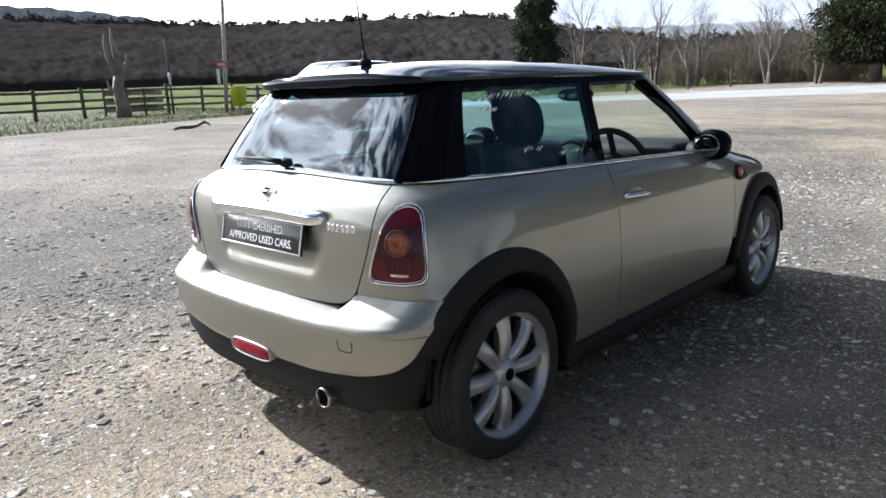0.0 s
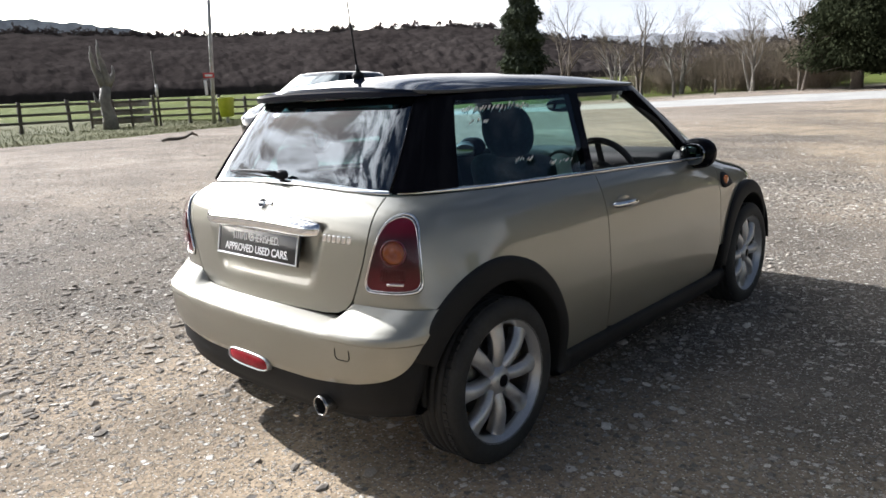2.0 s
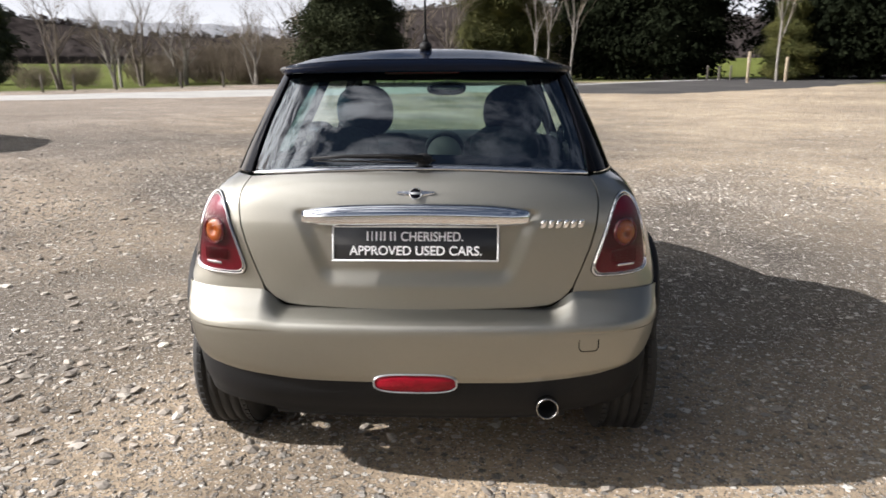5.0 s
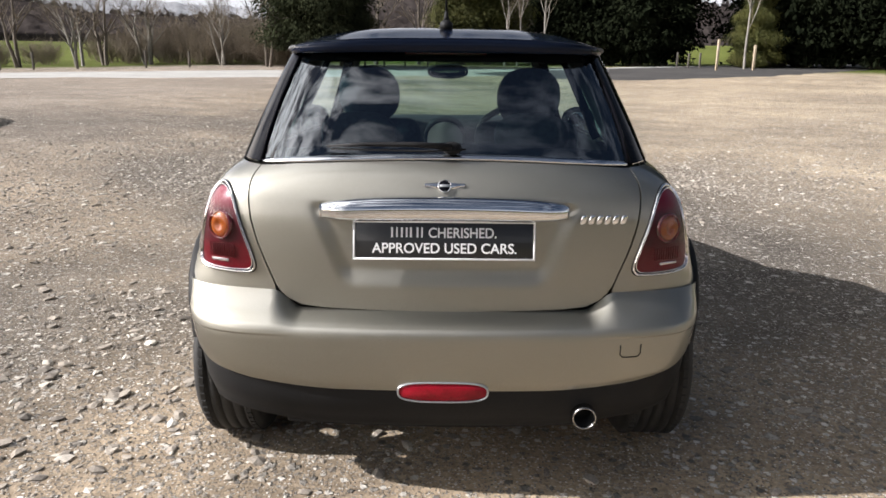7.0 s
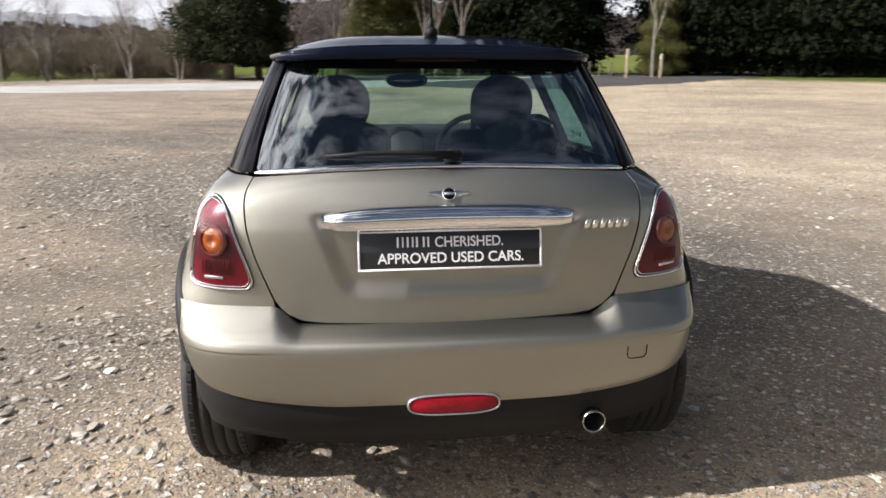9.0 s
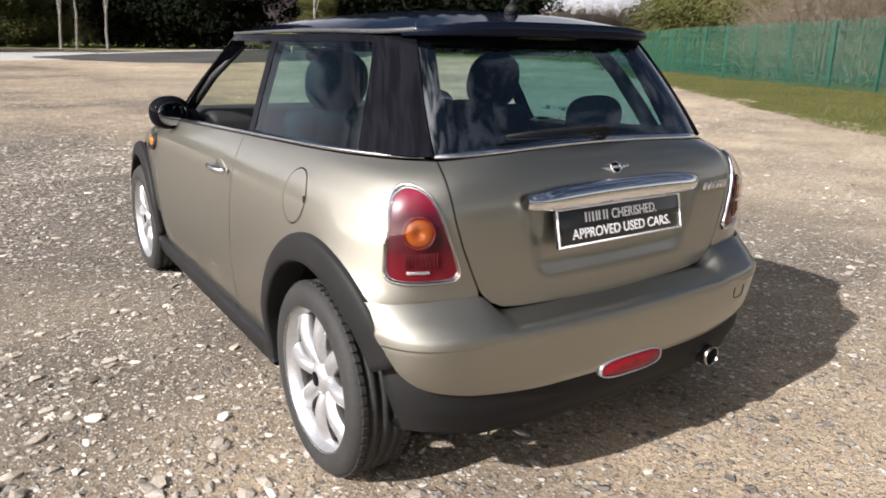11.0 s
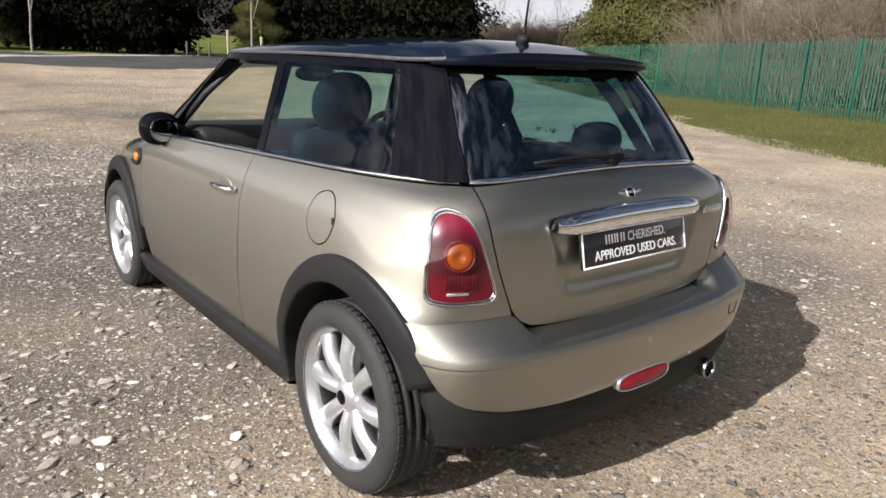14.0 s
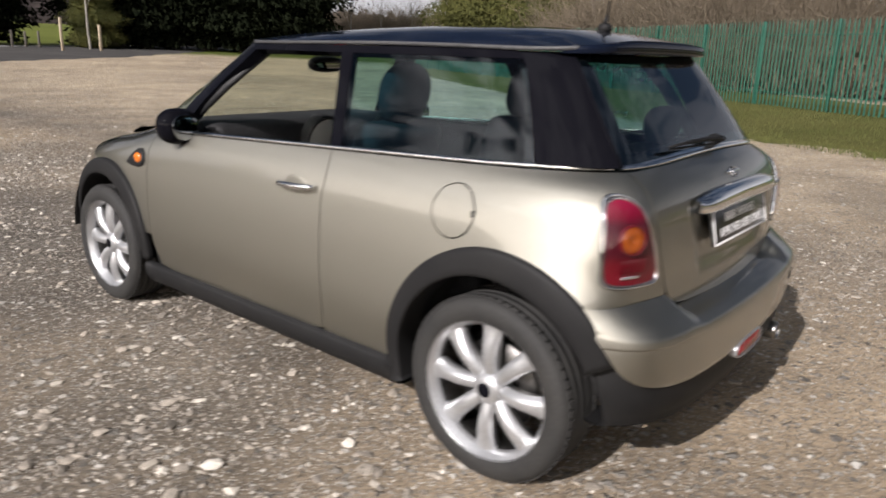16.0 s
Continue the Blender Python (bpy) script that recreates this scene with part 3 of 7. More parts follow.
def sunk(x, z):
    """The recess of the tailgate round the plate."""
    wide = 0.400 - 0.38 * (0.90 - z)
    return 0.015 * step(0.0, 0.062, wide - np.abs(x)) * step(0.665, 0.735, z) * step(0.925, 0.895, z)


def oval(phi, hw, rear, front, nr, nf, y0=0.0):
    s, c = np.sin(phi), np.cos(phi)
    back = c >= 0
    length, n = np.where(back, rear, front), np.where(back, nr, nf)
    rad = ((np.abs(s) / hw) ** n + (np.abs(c) / length) ** n) ** (-1.0 / n)
    return rad * s, y0 - rad * c


def bowed(phi, x, k):
    """How far the rear face bows forwards away from its middle."""
    return k * x * x * step(radians(33.0), radians(25.5), np.abs(phi))


def flared(x, y):
    """How much of the flare a place of the rear corners takes."""
    return np.sign(x) * step(0.56, 0.74, np.abs(x)) * step(-1.22, -1.60, y)


flare_of = curve([0.20, 0.60, 0.65, 0.70, 0.75, 0.80, 0.85, 0.92, 0.97, 1.05], [0.036, 0.042, 0.041, 0.026, 0.013, 0.003, -0.005, -0.006, -0.001, 0.0])


def body(phi, z):
    phi = np.asarray(phi, float)
    x, y = oval(phi, body_hw(z), body_rear(z), body_front(z), body_nr(z), 4.2)
    x = x + flare_of(z) * flared(x, y)
    y = y + bowed(phi, x, 0.122) + np.where(np.cos(phi) > 0, sunk(x, z), 0.0)
    return np.stack([x, y, z + 0 * x], -1)


def solved(value, k, z, lo, hi):
    """The angle at which coordinate k of the body takes that value."""
    a = np.linspace(lo, hi, 1500)
    p = body(a, np.full(len(a), z))[:, k]
    i = int(np.argmin(np.abs(p - value)))
    return float(a[i])


def on_side(y, z):
    """The angle on the body at a place of its right side."""
    return solved(y, 1, z, radians(19.0), math.pi), z


def on_rear(x, z):
    return solved(x, 0, z, 0.0, radians(27.0)), z


glass_hw = curve([0.90, 0.976, 1.02, 1.10, 1.20, 1.30, 1.36], [0.735, 0.700, 0.680, 0.648, 0.604, 0.560, 0.532])
glass_rear = curve([0.90, 1.02, 1.10, 1.20, 1.30, 1.36], [1.120, 1.058, 1.008, 0.938, 0.858, 0.800])
glass_front = curve([0.90, 1.02, 1.10, 1.20, 1.30, 1.36], [1.62, 1.45, 1.315, 1.15, 0.99, 0.905])
CABIN_Y = -0.6


def cabin(phi, z):
    x, y = oval(phi, glass_hw(z), glass_rear(z), glass_front(z), 6.5, 7.0, CABIN_Y)
    return np.stack([x, y, z + 0 * x], -1)


def cab_side(y, z):
    d = CABIN_Y - y
    hw, length, n = glass_hw(z), (glass_rear(z) if d > 0 else glass_front(z)), (6.5 if d > 0 else 7.0)
    x = hw * max(1e-6, 1 - min(abs(d) / length, 0.9999) ** n) ** (1 / n)
    return float(math.atan2(x, d)), z


def cab_rear(x, z):
    d = glass_rear(z) * max(1e-6, 1 - min(abs(x) / glass_hw(z), 0.9999) ** 6.5) ** (1 / 6.5)
    return float(math.atan2(x, d)), z


def belt(y):
    return 0.958 - 0.034 * y


def belt_rear(x):
    return 1.012 + 0.022 * (1 - min(1.0, abs(x) / 0.557) ** 2)


def arc(yc, radius, a, b, n=14):
    return [(yc + radius * math.cos(radians(a + (b - a) * i / n)), HUB + radius * math.sin(radians(a + (b - a) * i / n))) for i in range(n + 1)]


def make_wheel(car, side, y):
    """A wheel with tyre, eight-spoked rim, hub cap and brake disc, its outer face towards side."""
    m = Matrix.Translation((side * 0.722, y, HUB)) @ Matrix.Rotation(0 if side > 0 else math.pi, 4, "Z") @ Matrix.Rotation(radians(-1), 4, "X")
    prof = [(0.228, -0.095), (0.235, -0.100), (0.260, -0.1045), (0.285, -0.101), (0.298, -0.092), (0.3055, -0.080)]
    for g in (-0.052, -0.018, 0.018, 0.052):
        prof += [(0.3075, g - 0.0045), (0.300, g - 0.0035), (0.300, g + 0.0035), (0.3075, g + 0.0045)]
    prof += [(0.3055, 0.080), (0.298, 0.092), (0.285, 0.101), (0.260, 0.1045), (0.235, 0.100), (0.228, 0.095)]
    barrel = [(0.228, -0.094), (0.235, -0.097), (0.228, -0.085), (0.212, -0.070), (0.200, 0.0), (0.205, 0.045), (0.211, 0.058)]
    lip = [(0.2085, 0.050), (0.2100, 0.064), (0.2140, 0.072), (0.2200, 0.081), (0.2260, 0.089), (0.2310, 0.0975), (0.2350, 0.0985), (0.2365, 0.096), (0.2355, 0.092)]
    v, f = moved(lathe(lip, 64), m)
    wheel = part("wheel", v, f, ALLOY, car, "silver eight-spoke alloy wheel")
    v, f = moved(lathe(prof, 72), m)
    part("tyre", v, f, RUBBER, wheel, "worn black rubber tyre")
    # darker metal than the lip: the shade inside the rim is put into its colour
    part("barrel", *moved(lathe(barrel, 48), m), STEEL, wheel, "dull inner barrel of the rim")
    # shoulder blocks of the tread
    pieces = []
    for k in range(64):
        a = 2 * math.pi * k / 64
        for sx in (-1, 1):
            b = moved(box(sx * 0.071, 0, 0.3075, 0.018, 0.0225, 0.006, 0.0015, 1), Matrix.Rotation(a, 4, "X"))
            pieces.append(b)
    v, f = moved(joined(*pieces), m)
    tagged(part("tread", v, f, RUBBER, wheel, smooth=False), kind="stuff")
    rows = []
    for u in np.linspace(0, 1, 14):
        rad = 0.040 + 0.176 * u
        half = 0.0242 + 0.0090 * u + 0.015 * u ** 8
        face = 0.066 + 0.016 * math.sin(math.pi * min(1, u * 1.1)) + 0.010 * u - 0.002 * u ** 6
        ring = []
        for q in np.linspace(-1, 1, 11):
            ring.append((face - 0.022 * abs(q) ** 2.8, q * half, rad))
        ring += [(face - 0.052, half * 0.86, rad), (face - 0.052, -half * 0.86, rad), ring[0]]
        rows.append(ring)
    sv, sf = grid_of(rows)
    first = None
    for k in range(8):
        turn = m @ Matrix.Rotation(2 * math.pi * k / 8, 4, "X")
        if first is None:
            first = part("spoke", sv, sf, ALLOY, wheel)
            first.matrix_local = turn
        else:
            o = new("spoke", first.data)
            o.parent = wheel
            o.matrix_local = turn
    v, f = moved(lathe([(0.0, 0.086), (0.022, 0.086), (0.034, 0.083), (0.048, 0.075), (0.060, 0.058), (0.062, 0.02)], 32), m)
    part("hub", v, f, ALLOY, wheel)
    v, f = moved(lathe([(0.0, 0.0905), (0.018, 0.090), (0.0235, 0.088), (0.0245, 0.080)], 28), m)
    part("hub_cap", v, f, GLOSS_BLACK, wheel, "small black centre cap")
    v, f = moved(lathe([(0.05, 0.012), (0.148, 0.012), (0.150, 0.008), (0.150, -0.008), (0.05, -0.008)], 40), m)
    part("brake_disc", v, f, STEEL, wheel, "dull steel brake disc")
    bolts = [moved(lathe([(0.0, 0.064), (0.007, 0.064), (0.008, 0.055), (0.008, 0.04)], 10), m @ Matrix.Rotation(2 * math.pi * (k + 0.5) / 4, 4, "X") @ Matrix.Translation((0, 0, 0.046))) for k in range(4)]
    for b in bolts:
        part("wheel_bolt", *b, STEEL, wheel)


def make_arch(car, side, yc, rear):
    """Black plastic trim round a wheel opening."""
    a0, a1 = (-13, 155) if rear else (-4, 180)
    rin = curve([a0, 40, 90, 140, a1], [0.352, 0.368, 0.376, 0.372, 0.366] if rear else [0.352, 0.365, 0.372, 0.372, 0.366])
    rout = curve([a0, 40, 90, 135, a1], [0.410, 0.440, 0.466, 0.466, 0.440] if rear else [0.405, 0.432, 0.452, 0.455, 0.425])
    rows = []
    for a in np.linspace(a0, a1, 60):
        ri, ro = float(rin(a)), float(rout(a))
        ring = []
        for k, off in ((0.0, -0.012), (0.0, 0.010), (0.06, 0.017), (0.18, 0.0215), (0.4, 0.0245), (0.65, 0.0265), (0.88, 0.0265), (0.97, 0.022), (1.0, 0.012), (1.0, -0.09)):
            rad = ro + (ri - ro) * k
            y, z = yc + rad * math.cos(radians(a)), HUB + rad * math.sin(radians(a))
            zz = max(z, 0.30)
            if rear:
                length, n = float(np.interp(z, [0.60, 0.76], [1.889, 1.820])), float(np.interp(z, [0.22, 0.42, 0.66], [7.6, 9.0, 10.8]))
                near = min(0.822, float(body_hw(zz)) + 0.004)
                hw = near + (0.824 - near) * float(step(60, 140, a))
                y_in = y - 0.064 * float(step(1.30, 1.66, abs(y)))
            else:
                hw, length, n = float(body_hw(zz)), float(body_front(zz)), 4.2
                hw, n, length = hw, 5.5, length + 0.03
                y_in = y
            u = min(abs(y_in) / length, 0.985) ** n
            x = hw * (1 - u) ** (1 / n)
            low = float(step(0.12, 0.42, z)) if rear and a > 90 else 1.0
            ring.append((side * (x + 0.72 * off * (0.35 + 0.65 * low) if off > 0 else x + off), y, z))
        rows.append(ring)
    v, f = grid_of(rows)
    for k in (0, len(rows) - 1):
        f.append(tuple(k * 10 + i for i in range(10)))
    if side > 0:
        f = [q[::-1] for q in f]
    part("wheel_arch", v, f, TRIM, car, "matt black plastic wheel-arch trim")


def seat(car, x, y):
    v, f = box(x, y + 0.02, 0.50, 0.47, 0.50, 0.16, 0.06, 4)
    s = part("seat", v, f, SEAT, car, "black cloth front seat")
    v, f = moved(box(0, 0, 0.28, 0.45, 0.13, 0.60, 0.06, 4), Matrix.Translation((x, y - 0.26, 0.50)) @ Matrix.Rotation(radians(16), 4, "X"))
    part("backrest", v, f, SEAT, s)
    v, f = moved(ball(0, 0, 0, 0.135, 0.055, 0.125, 24, 14, 2.4), Matrix.Translation((x, y - 0.43, 1.165)) @ Matrix.Rotation(radians(12), 4, "X"))
    part("headrest", v, f, SEAT, s, "rounded black headrest")
    for dx in (-0.05, 0.05):
        v, f = tube([(x + dx, y - 0.40, 1.00), (x + dx, y - 0.43, 1.12)], 0.007)
        part("headrest_post", v, f, CHROME, s)


def build_car():
    car = tagged(new("car"), "champagne metallic three-door hatchback with black roof parked on gravel", "car")

    # inner dark shell that closes the gaps and the wheel wells
    zs = list(np.arange(0.20, 0.97, 0.03))
    ph = np.linspace(0, 2 * math.pi, 181)[:-1]
    rows = []
    for z in zs:
        p = body(np.where(ph > math.pi, 2 * math.pi - ph, ph), np.full(len(ph), z))
        p[:, 0] *= np.where(ph > math.pi, -1, 1)
        p[:, 0] *= 0.966
        p[:, 1] = p[:, 1] * 0.978
        rows.append(p)
    verts, faces, n = np.concatenate(rows), [], len(ph)
    for i in range(len(zs) - 1):
        for j in range(n):
            w = (j + 1) % n
            q = (i * n + j, i * n + w, (i + 1) * n + w, (i + 1) * n + j)
            c = verts[list(q)].mean(0)
            if min(math.hypot(c[1] - REAR_AXLE, c[2] - HUB), math.hypot(c[1] - FRONT_AXLE, c[2] - HUB)) > 0.425 or abs(c[0]) < 0.50:
                faces.append(q)
    part("inner_shell", verts, faces, DARK, car, "dark inner body metal")
    v, f = joined(box(0, -0.10, 0.235, 1.36, 1.55, 0.07, 0.02), box(0, -1.35, 0.29, 1.05, 0.75, 0.08, 0.03), box(0, 1.15, 0.27, 1.05, 0.8, 0.08, 0.03), box(0, REAR_AXLE, 0.25, 1.2, 0.08, 0.07, 0.02), box(0, -1.72, 0.36, 1.0, 0.2, 0.16, 0.03), box(0.40, -1.55, 0.30, 0.42, 0.22, 0.15, 0.05))
    part("underbody", v, f, DARK, car, "dark underbody and silencer")
    # wheel-well liners
    for side in (-1, 1):
        for yc in (REAR_AXLE, FRONT_AXLE):
            rr = []
            for a in np.linspace(4, 172, 36):
                reach = 0.80 - 0.10 * float(step(120, 170, a))
                y, z = yc + 0.405 * math.cos(radians(a)), HUB + 0.405 * math.sin(radians(a))
                rr.append([(side * reach, y, z), (side * 0.48, y, z), (side * 0.48, yc + 0.02 * math.cos(radians(a)), HUB)])
            v, f = grid_of(rr)
            part("wheel_well", v, f, DARK, car)

    # tailgate
    right = [(0.0, 0.597), (0.20, 0.599), (0.36, 0.603), (0.425, 0.610), (0.465, 0.628), (0.488, 0.650), (0.503, 0.672), (0.530, 0.74), (0.552, 0.80), (0.570, 0.87), (0.576, 0.93), (0.570, 0.985), (0.557, 1.010)]
    top = [(x, belt_rear(x)) for x in (0.45, 0.3, 0.15)]
    half = [on_rear(*p) for p in right + top]
    gate = half + [on_rear(0.0, belt_rear(0))] + [(-a, z) for a, z in half[:0:-1]]
    tailgate = sheet("tailgate", PAINT, car, body, gate, "champagne tailgate with sunken plate panel", su=0.0055, sv=0.008)

    # rear quarters and doors
    for side in (-1, 1):
        hatch_line = [on_rear(*p) for p in right[6:]]
        # from the tailgate's top corner along the belt to the door, down, along the sill, round the arch, along the bumper
        ys = np.linspace(-1.60, -0.545, 14)
        upper = [on_side(float(y), float(belt(y)) - 0.002) for y in ys]
        lower = [on_side(-0.555, 0.80), on_side(-0.562, 0.55), on_side(-0.562, 0.285), on_side(-0.90, 0.285)]
        wheel = [on_side(y, z) for y, z in arc(REAR_AXLE, 0.398, 2, 122)]
        under = [on_side(-1.60, 0.642), on_rear(0.70, 0.642), on_rear(0.60, 0.642), on_rear(0.498, 0.642)]
        outline = hatch_line + upper + lower + wheel + under
        holes = []
        if side < 0:
            holes = [[on_side(-1.164 + 0.084 * math.cos(a), 0.855 + 0.084 * math.sin(a)) for a in np.linspace(0, 2 * math.pi, 37)[:-1]]]
        q = sheet("rear_quarter", PAINT, car, body, outline[::-1], "champagne rear quarter panel", holes=holes, flip=side < 0, su=0.018, sv=0.018, gap=0.0022)
        if side < 0:
            cap = sheet("fuel_flap", PAINT, car, body, holes[0], "round body-coloured fuel flap", flip=True, su=0.02, sv=0.02, lift=0.001)
            x = -float(body(np.array([on_side(-1.243, 0.858)[0]]), np.array([0.858]))[0, 0])
            part("flap_catch", *box(x - 0.002, -1.244, 0.858, 0.008, 0.012, 0.022, 0.003), DARK, cap)
        door = [on_side(-0.555, 0.80), on_side(-0.562, 0.55), on_side(-0.562, 0.30), on_side(-0.50, 0.285), on_side(0.50, 0.285), on_side(0.62, 0.30), on_side(0.66, 0.40), on_side(0.675, 0.60), on_side(0.68, 0.80), on_side(0.66, belt(0.66) - 0.004)]
        door += [on_side(float(y), float(belt(y)) - 0.002) for y in np.linspace(0.5, -0.545, 10)]
        d = sheet("door", PAINT, car, body, door, "champagne door with its window lowered", gap=0.0022, flip=side < 0, su=0.03, sv=0.02)
        # front wing and half of the bonnet
        wing = [on_side(0.66, belt(0.66) - 0.004), on_side(0.68, 0.80), on_side(0.675, 0.60), on_side(0.665, 0.44)]
        wing += [on_side(y, z) for y, z in arc(FRONT_AXLE, 0.398, 160, 18)] + [on_side(1.56, 0.42), (math.pi - 0.22, 0.42), (math.pi - 0.02, 0.42), (math.pi - 0.02, 0.72), (math.pi - 0.02, 0.86), (math.pi - 0.02, 0.93), (math.pi - 0.3, 0.93), (math.pi - 0.6, 0.93)]
        sheet("front_wing", PAINT, car, body, wing, "champagne front wing and bonnet edge", flip=side < 0, su=0.025, sv=0.012)

        # door handle: chrome bar over a dark cup
        a, z = on_side(-0.42, 0.834)
        x0 = float(body(np.array([a]), np.array([z]))[0, 0])
        v, f = ball(side * (x0 - 0.003), -0.405, 0.838, 0.0055, 0.060, 0.034, 24, 14)
        part("handle_cup", v, f, PAINT, d)
        pts = [(side * (x0 + o), y, 0.836 - 0.02 * (y + 0.42)) for y, o in ((-0.520, 0.006), (-0.505, 0.024), (-0.46, 0.034), (-0.40, 0.036), (-0.345, 0.030), (-0.315, 0.006))]
        v, f = tube(pts, [0.011, 0.0125, 0.013, 0.013, 0.0115, 0.009], 12)
        part("door_handle", v, f, CHROME, d, "chrome door handle")

        # side indicator on a black wedge
        def skin(y, z):
            return float(body(np.array([on_side(y, z)[0]]), np.array([z]))[0, 0])
        shape = [(0.885, 0.766), (0.835, 0.815), (0.785, 0.843), (0.742, 0.846), (0.715, 0.826), (0.705, 0.798), (0.718, 0.770), (0.755, 0.756), (0.820, 0.756)]
        rows = []
        for k, o in ((1.0, -0.010), (1.0, 0.005), (0.93, 0.011), (0.80, 0.014), (0.02, 0.016)):
            ring = [(0.772 + (py - 0.772) * k, 0.800 + (pz - 0.800) * k) for py, pz in shape]
            ring = [(side * (skin(py, pz) + o), py, pz) for py, pz in ring]
            rows.append(ring + ring[:1])
        v, f = grid_of(rows)
        ind = part("side_indicator", v, f, TRIM, car, "amber side indicator on black wedge")
        v, f = ball(side * (skin(0.756, 0.802) + 0.013), 0.756, 0.802, 0.012, 0.032, 0.025, 18, 10, 2.2)
        part("lens", v, f, SIDE_AMBER, ind, "amber lens")

        # mirror
        mx, my, mz = side * 0.776, 0.430, 0.977
        v, f = moved(ball(0, 0, 0, 0.097, 0.072, 0.080, 28, 18, 2.3), Matrix.Translation((mx, my, mz)) @ Matrix.Rotation(side * radians(-8), 4, "Z"))
        mir = part("door_mirror", v, f, GLOSS_BLACK, car, "gloss black rounded door mirror")
        v, f = moved(ball(0, 0, 0, 0.070, 0.006, 0.056, 28, 14, 2.4), Matrix.Translation((mx, my - 0.0690, mz)) @ Matrix.Rotation(side * radians(-10), 4, "Z") @ Matrix.Rotation(radians(-3), 4, "X"))
        part("mirror_glass", v, f, MIRROR, mir, "silvered mirror glass")
        v, f = tube([(side * 0.655, 0.47, 0.925), (side * 0.69, 0.455, 0.930), (side * 0.735, 0.44, 0.945)], [0.050, 0.040, 0.034], 12, flat=1.3)
        part("mirror_foot", v, f, TRIM, mir)

        # cabin: quarter glass, pillars
        q_rear = [(-1.375, belt(-1.37) + 0.012), (-1.34, 1.10), (-1.295, 1.20), (-1.245, 1.300), (-1.225, 1.318)]
        q_front = [(-0.47, 1.318), (-0.50, 1.2), (-0.53, 1.08), (-0.555, belt(-0.555) + 0.012)]
        outline = [cab_side(*p) for p in q_rear + q_front] + [cab_side(float(y), float(belt(y)) + 0.012) for y in (-0.75, -0.95, -1.15)]
        g = sheet("quarter_window", SIDE_GLASS, car, cabin, outline[::-1], "tinted rear side window", flip=side < 0, flange=0.0, su=0.05, sv=0.04, gap=0.0)
        if side > 0:
            rnd = random.Random(4)
            bits = []
            for y0, y1, zz, tall in ((-1.215, -0.80, 1.283, 0.032), (-1.205, -1.10, 1.235, 0.020), (-1.02, -0.90, 1.075, 0.022), (-0.80, -0.64, 1.045, 0.020)):
                y = y0
                while y < y1:
                    z = zz + rnd.uniform(-0.006, 0.006)
                    p = cabin(np.array([cab_side(y, z)[0]]), np.array([z]))[0]
                    h = tall * rnd.uniform(0.45, 1.1)
                    bits.append(moved(box(0, 0, 0, 0.0012, rnd.choice((0.004, 0.005, 0.011)), h), Matrix.Translation((p[0] + 0.003, p[1], p[2])) @ Matrix.Rotation(radians(24), 4, "Y") @ Matrix.Rotation(radians(rnd.uniform(-30, 10)), 4, "X")))
                    y += rnd.choice((0.010, 0.013, 0.017, 0.030))
            tagged(part("window_marks", *joined(*bits), PLATE_WHITE, g, "faint illegible white marks on the glass"), kind="stuff")
        # rubber strip, black pillar to the rear glass
        c_rear = [(0.562, 1.018), (0.546, 1.10), (0.519, 1.20), (0.484, 1.30), (0.472, 1.338)]
        outline = [cab_side(*p) for p in q_rear] + [cab_side(-1.20, 1.338)] + [cab_rear(*p) for p in c_rear[::-1]]
        sheet("rear_pillar", GLOSS_BLACK, car, cabin, outline, "gloss black rear pillar", flip=side < 0, su=0.02, sv=0.03, gap=0.001, lift=0.003)
        # pillar behind the door
        outline = [cab_side(*p) for p in q_front[::-1]] + [cab_side(-0.405, 1.318), cab_side(-0.44, 1.2), cab_side(-0.475, 1.08), cab_side(-0.50, belt(-0.5) + 0.002)]
        sheet("door_pillar", GLOSS_BLACK, car, cabin, outline, "gloss black pillar behind the door", flip=side < 0, su=0.03, sv=0.04, gap=0.0, lift=0.002, flange=0.03)
        # black strip under the gutter and the front pillar with its door frame
        outline = [cab_side(-1.225, 1.318), cab_side(-0.8, 1.318), cab_side(-0.47, 1.318), cab_side(-0.405, 1.318), cab_side(0.155, 1.318), cab_side(0.10, 1.345), cab_side(-0.5, 1.345), cab_side(-1.2, 1.345)]
        sheet("roof_rail", GLOSS_BLACK, car, cabin, outline, "gloss black strip below the roof", flip=side < 0, su=0.04, sv=0.02, gap=0.0, lift=0.002, flange=0.04)
        outline = [cab_side(0.155, 1.318), cab_side(0.30, 1.20), cab_side(0.425, 1.08), cab_side(0.525, belt(0.525) + 0.02), cab_side(0.53, belt(0.53)), cab_side(0.66, belt(0.66)), cab_side(0.56, 1.05), cab_side(0.44, 1.17), cab_side(0.30, 1.30), cab_side(0.24, 1.345), cab_side(0.10, 1.345)]
        sheet("front_pillar", GLOSS_BLACK, car, cabin, outline, "gloss black windscreen pillar", flip=side < 0, su=0.03, sv=0.03, gap=0.0, lift=0.002, flange=0.045)
        # inner lining of the pillars
        v, f = tube([(side * 0.655, 0.55, 0.96), (side * 0.58, 0.33, 1.15), (side * 0.47, 0.16, 1.31)], 0.017, 8)
        part("pillar_lining", v, f, DASH, car)

        # chrome belt line
        pts = [(float(y), float(belt(y)) + 0.004) for y in np.linspace(0.62, -1.585, 40)]
        line = [body(np.array([on_side(y, z)[0]]), np.array([z]))[0] for y, z in pts]
        rows = []
